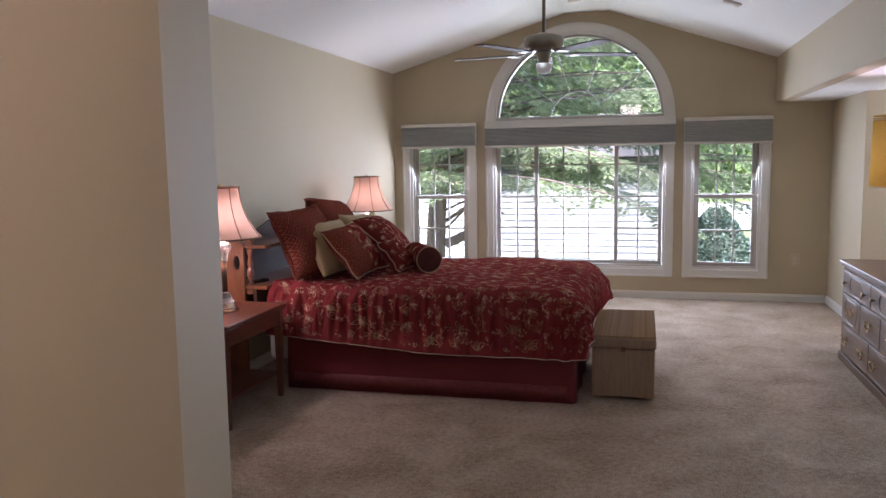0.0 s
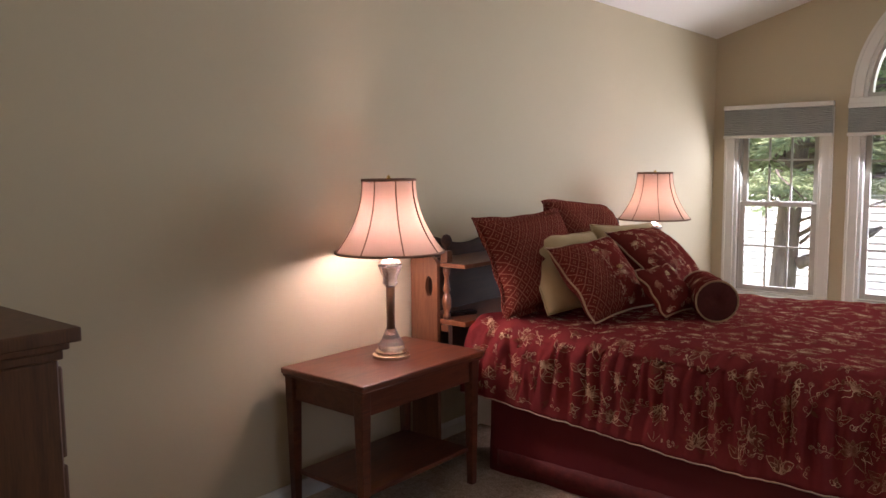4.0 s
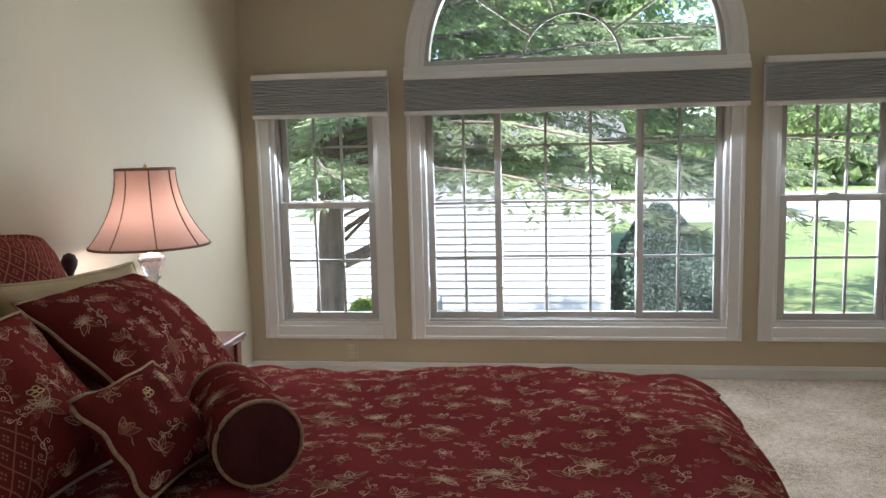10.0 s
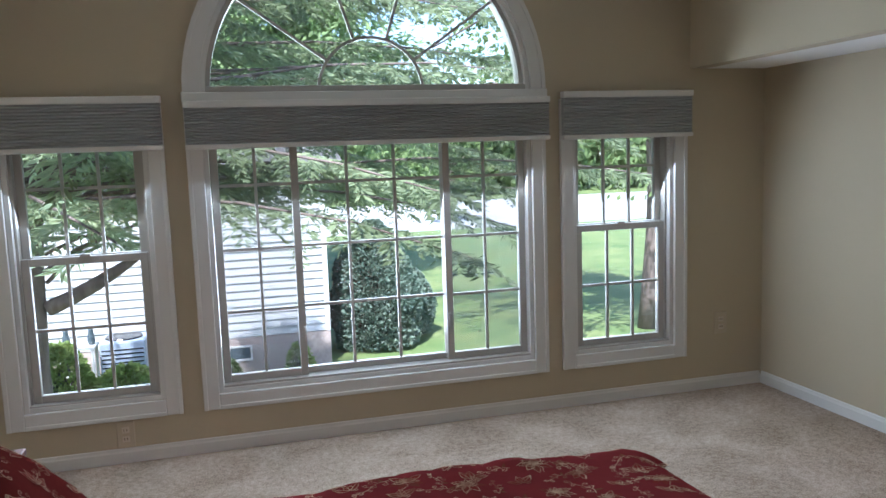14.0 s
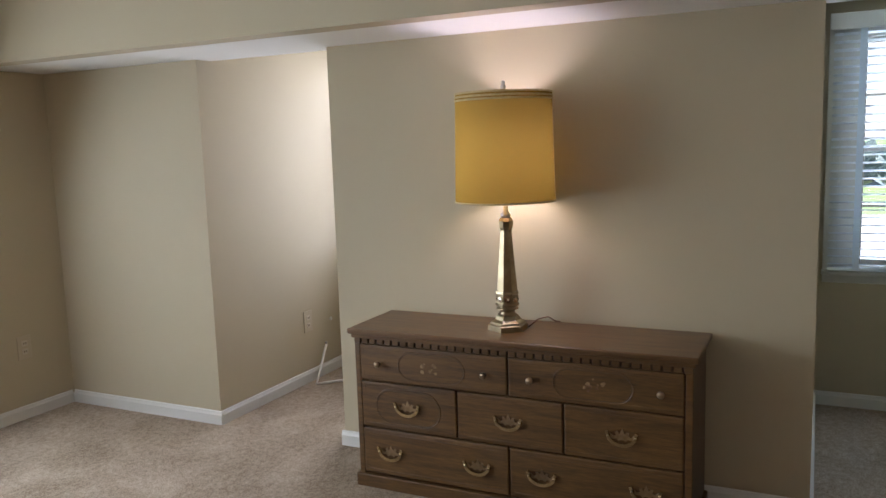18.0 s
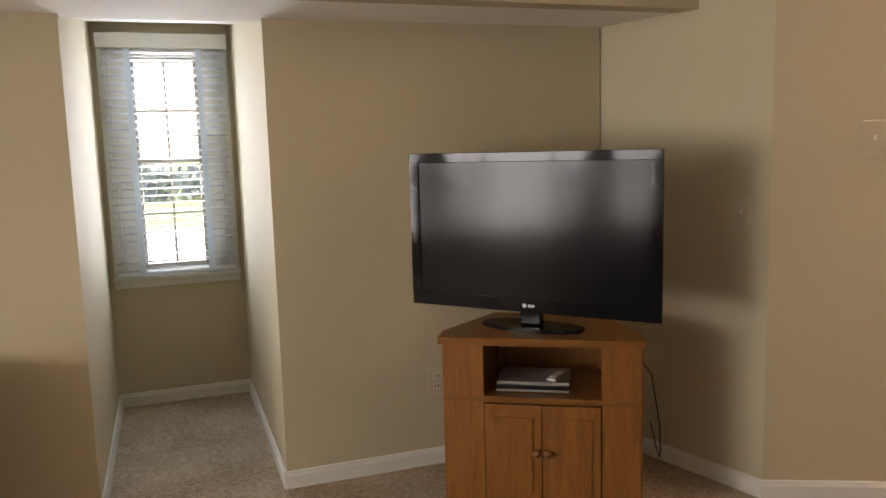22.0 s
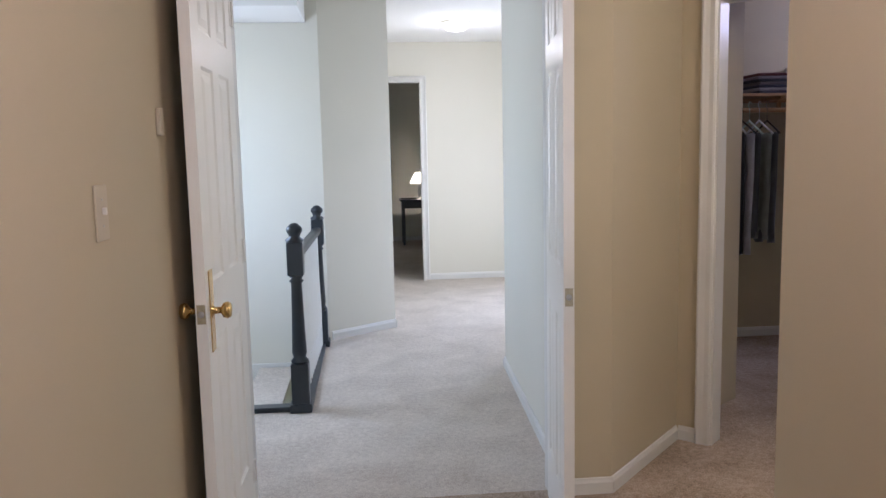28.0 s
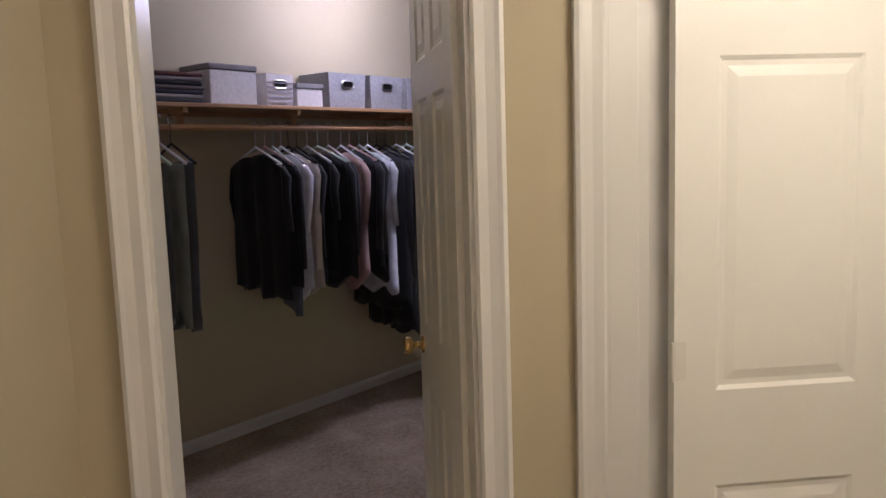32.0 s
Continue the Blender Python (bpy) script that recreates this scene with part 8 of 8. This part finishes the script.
M_DARKPANE = mat("dark_basement_glass", (0.05, 0.07, 0.08), 0.15, second=(0.08, 0.10, 0.11), scale=3)
# neighbouring house with lapped siding
nb = thing("neighbour_house", "white sided neighbouring house with pale brick base", "house", pose(3.08, 12.4, GZ))
part("wall", box(-13, -0.012, 0.02, 8, 0.0, 4.3), M_SIDING, nb)
part("brick_base", box(-13, -0.004, -0.02, 0.0195, 0.0, 0.72), M_BRICKP, nb)
plank = None
for k in range(22):
    if plank is None:
        bm = bmesh.new()
        vs = [bm.verts.new(p) for p in ((-13, -0.034, 0), (-0.10, -0.034, 0), (-0.10, -0.004, 0.165), (-13, -0.004, 0.165), (-13, 0.019, 0.165), (-0.10, 0.019, 0.165), (-0.10, 0.019, 0), (-13, 0.019, 0))]
        for q in ((0, 1, 2, 3), (3, 2, 5, 4), (0, 7, 6, 1), (1, 6, 5, 2), (0, 3, 4, 7), (4, 5, 6, 7)):
            bm.faces.new([vs[i] for i in q])
        plank = part("siding_plank", bm, M_SIDING, nb)
        q = plank
    else:
        q = new("siding_plank", plank.data)
        q.parent = nb
    q.matrix_basis = pose(0, 0, 0.73 + 0.16 * k)
part("corner_board", box(-0.098, 0.0, -0.03, 0.0195, 0.725, 4.3), M_TRIM, nb)
bm = bmesh.new()
vs = [bm.verts.new(p) for p in ((-13.3, -0.4, 4.25), (0.35, -0.4, 4.25), (0.35, 4, 5.5), (-13.3, 4, 5.5), (0.35, 8.4, 4.25), (-13.3, 8.4, 4.25))]
bm.faces.new((vs[0], vs[1], vs[2], vs[3])), bm.faces.new((vs[3], vs[2], vs[4], vs[5])), bm.faces.new((vs[1], vs[4], vs[2])), bm.faces.new((vs[0], vs[3], vs[5])), bm.faces.new((vs[0], vs[5], vs[4], vs[1]))
part("roof", bm, M_ROOF, nb)
w = part("basement_window", ring_box(-2.40, -1.62, 0.24, 0.56, 0.04, -0.05, -0.0205, 0.004), M_TRIM, nb)
part("pane", box(-2.355, -1.665, -0.035, -0.03, 0.285, 0.515), M_DARKPANE, w, "dark basement pane")
M_ACPAINT = mat("grey_blue_painted_metal", (0.30, 0.34, 0.40), 0.5, second=(0.25, 0.29, 0.34), scale=6)
ac = thing("air_conditioner", "grey outdoor air conditioner beside the neighbouring house", "air conditioner", pose(-0.88, 11.75, GZ))
part("cabinet", box(-0.4, 0.4, -0.4, 0.4, 0.05, 1.08, 0.03), M_ACPAINT, ac)
part("pad", box(-0.5, 0.5, -0.5, 0.5, 0.0, 0.0495), M_ROAD, ac)
part("fan_grille", lathe([(0.34, 1.0805), (0.32, 1.11), (0.05, 1.115)], 24), M_BLACK, ac)
for k in range(11):
    part("louvre", box(-0.36, 0.36, -0.408, -0.4005, 0.12 + 0.08 * k, 0.14 + 0.08 * k), M_BLACK, ac)

# large conifer close to the window wall, its branches crossing all panes
conifer("conifer_tree", "tall grey-barked conifer with drooping green sprays", -0.84, 5.0, 11.0, 0.175, 215, 4.3, M_NEEDLE, 3, start=0.33, droop=0.24, bare=((0.082, ((0.10, 0.0, 2.84), (0.30, 0.0, 2.92), (0.60, 0.02, 3.07), (0.80, 0.03, 3.19), (0.98, 0.0, 3.30), (1.08, -0.03, 3.37))), (0.03, ((0.10, 0.0, 3.22), (0.45, -0.02, 3.45), (0.91, 0.02, 3.62), (1.2, 0.1, 3.74))), (0.022, ((0.10, 0.05, 3.1), (0.40, 0.1, 3.4), (0.8, 0.12, 3.62))), (0.02, ((0.10, -0.05, 3.4), (0.5, -0.1, 3.58), (1.0, -0.15, 3.65)))))
tree("feathery_tree", "bright green feathery tree behind the neighbouring house", 3.0, 23.0, 17.0, 0.2, 64, 4.6, M_FEATH, 0.30, 0.05, 8, 90000, droop=0.35, start=0.30, flat=0.3)
tree("feathery_tree", "tall pale green tree behind the neighbouring house", -3.5, 27.0, 19.0, 0.25, 60, 6.0, M_FEATH, 0.36, 0.07, 9, 50000, droop=0.2, start=0.30, flat=0.3)
tree("roadside_tree", "small thin-trunked tree beside the road", 14.9, 44.0, 6.5, 0.10, 26, 2.2, M_LEAF, 0.22, 0.08, 17, 5000, droop=0.6, start=0.36, flat=0.3)
tree("shade_tree", "leafy shade tree standing on the lawn", 10.75, 12.6, 11.0, 0.17, 40, 5.5, M_LEAF, 0.16, 0.055, 12, 27000, droop=0.45, start=0.40, flat=0.2)


def bush(name, label, x, y, profile, material, n, leaf, width, seed, core=0.62):
    """A leafy body of revolution with an uneven skin over inner stems."""
    b = thing(name, label, "shrub", pose(x, y, GZ))
    rng = np.random.default_rng(seed)
    hs = np.array([p[1] for p in profile])
    rs = np.array([p[0] for p in profile])
    z = rng.uniform(hs[0], hs[-1], n)
    a = rng.uniform(0, 2 * math.pi, n)
    lump = np.array([noise.noise((math.cos(q) * 1.4, math.sin(q) * 1.4, h * 1.3 + seed)) for q, h in zip(a, z)])
    r = np.interp(z, hs, rs) * (0.72 + 0.32 * rng.random(n) ** 0.6 + 0.22 * lump)
    c = np.stack([r * np.cos(a), r * np.sin(a), z], 1)
    d = np.stack([np.cos(a), np.sin(a), 0.35 + 0 * a], 1)
    leaves("foliage", c, d, leaf, width, material, b, seed)
    bm = bmesh.new()
    rnd = random.Random(seed)
    for k in range(7):
        q = rnd.uniform(0, 6.28)
        add_tube(bm, [(0.05 * math.cos(q), 0.05 * math.sin(q), 0), (0.5 * rs.max() * math.cos(q), 0.5 * rs.max() * math.sin(q), hs[-1] * 0.45), (0.3 * rs.max() * math.cos(q), 0.3 * rs.max() * math.sin(q), hs[-1] * 0.85)], [0.03, 0.018, 0.008], 6)
    part("stems", bm, M_BARK, b)
    # Dark solid core: the shade between the leaves, put into its colour.
    part("inner_shade", lathe([(max(0.01, p * core), h * (0.3 + core)) for p, h in profile], 14), M_INSHADE, b, "dark solid core standing for the shade inside")
    return b


# Dark green-brown that paints the shade inside the shrubs.
M_INSHADE = mat("shrub_inner_shade", (0.03, 0.042, 0.028), 0.95, second=(0.045, 0.055, 0.036), scale=20)
bush("holly_bush", "dark green cone-shaped holly bush on the lawn", 4.27, 13.6, [(0.88, 0.05), (0.98, 0.5), (0.95, 1.2), (0.76, 1.95), (0.48, 2.5), (0.12, 2.86)], M_HOLLY, 22000, 0.085, 0.034, 31)
bush("low_shrub", "yellow-green low shrub beside the house", -1.75, 10.3, [(0.45, 0.02), (0.55, 0.4), (0.42, 0.9), (0.12, 1.32)], M_BUSHY, 3500, 0.11, 0.04, 33, core=0.35)
bush("low_shrub", "yellow-green low shrub beside the house", -0.72, 10.4, [(0.5, 0.02), (0.62, 0.3), (0.5, 0.6), (0.12, 0.82)], M_BUSHY, 2500, 0.11, 0.04, 35, core=0.35)
bush("holly_bush", "small dark green holly bush beside the larger one", 5.30, 14.4, [(0.45, 0.05), (0.55, 0.4), (0.48, 0.95), (0.25, 1.4), (0.08, 1.6)], M_HOLLY, 7000, 0.085, 0.034, 36)
bush("low_shrub", "small yellow-green plant against the brick base", 2.35, 11.7, [(0.16, 0.02), (0.26, 0.2), (0.2, 0.45), (0.05, 0.65)], M_BUSHY, 700, 0.08, 0.03, 37, core=0.35)
bush("low_shrub", "small yellow-green plant against the brick base", 0.9, 11.7, [(0.2, 0.02), (0.3, 0.15), (0.22, 0.35), (0.05, 0.5)], M_BUSHY, 700, 0.08, 0.03, 38, core=0.35)
# white garden table with two dark pots in front of the neighbouring house
gt = thing("garden_table", "white garden table in front of the neighbouring house", "table", pose(-1.62, 11.4, GZ))
part("tabletop", box(-0.30, 0.30, -0.25, 0.25, 1.02, 1.07, 0.008), M_TRIM, gt)
for lx in (-0.26, 0.26):
    for ly in (-0.21, 0.21):
        part("leg", box(lx - 0.025, lx + 0.025, ly - 0.025, ly + 0.025, 0.0, 1.0195), M_TRIM, gt)
for q in (-0.2, 0.22):
    pt = thing("plant_pot", "dark slender pot on the white garden table", "pot", pose(-1.62 + q, 11.4, GZ + 1.0705))
    part("pot", lathe([(0.05, 0.0), (0.07, 0.06), (0.06, 0.16), (0.04, 0.26), (0.05, 0.30)], 14), M_DARKPANE, pt, smooth=True)
mb = thing("mailbox", "white mailbox on a post across the road", "mailbox", pose(16.0, 68.0, GZ))
part("post", box(-0.06, 0.06, -0.06, 0.06, 0, 1.0), M_TRIM, mb)
part("box", box(-0.15, 0.15, -0.3, 0.3, 1.0005, 1.35, 0.05), M_TRIM, mb)

# Distance haze is put into these blue-grey leaf colours.
M_FARW = leaf_mat("hazy_far_leaves", (0.14, 0.17, 0.16), (0.26, 0.30, 0.29), 0.3)
# far woods across the road
rng = np.random.default_rng(77)
n = 16000
wx = rng.uniform(-70, 90, n)
wh = np.array([7 + 4.5 * noise.noise((q * 0.09, 3, 1)) + 2 * noise.noise((q * 0.4, 8, 1)) for q in wx])
wz = wh * rng.random(n) ** 0.8
wy = 72 + rng.uniform(0, 10, n)
woods = leaves("far_woods", np.stack([wx, wy, GZ + wz], 1), np.tile([0, -0.6, 0.4], (n, 1)), 1.5, 0.65, M_LEAF, None, 78)
tagged(woods, "distant belt of green trees across the road", "trees", kind="stuff")
n = 5000
wy2 = rng.uniform(-110, 90, n)
woods = leaves("far_woods", np.stack([70 + rng.uniform(0, 8, n), wy2, GZ + rng.uniform(0, 2.4, n)], 1), np.tile([-0.6, 0, 0.4], (n, 1)), 1.5, 0.65, M_FARW, None, 79)
tagged(woods, "distant belt of green trees beside the house", "trees", kind="stuff")
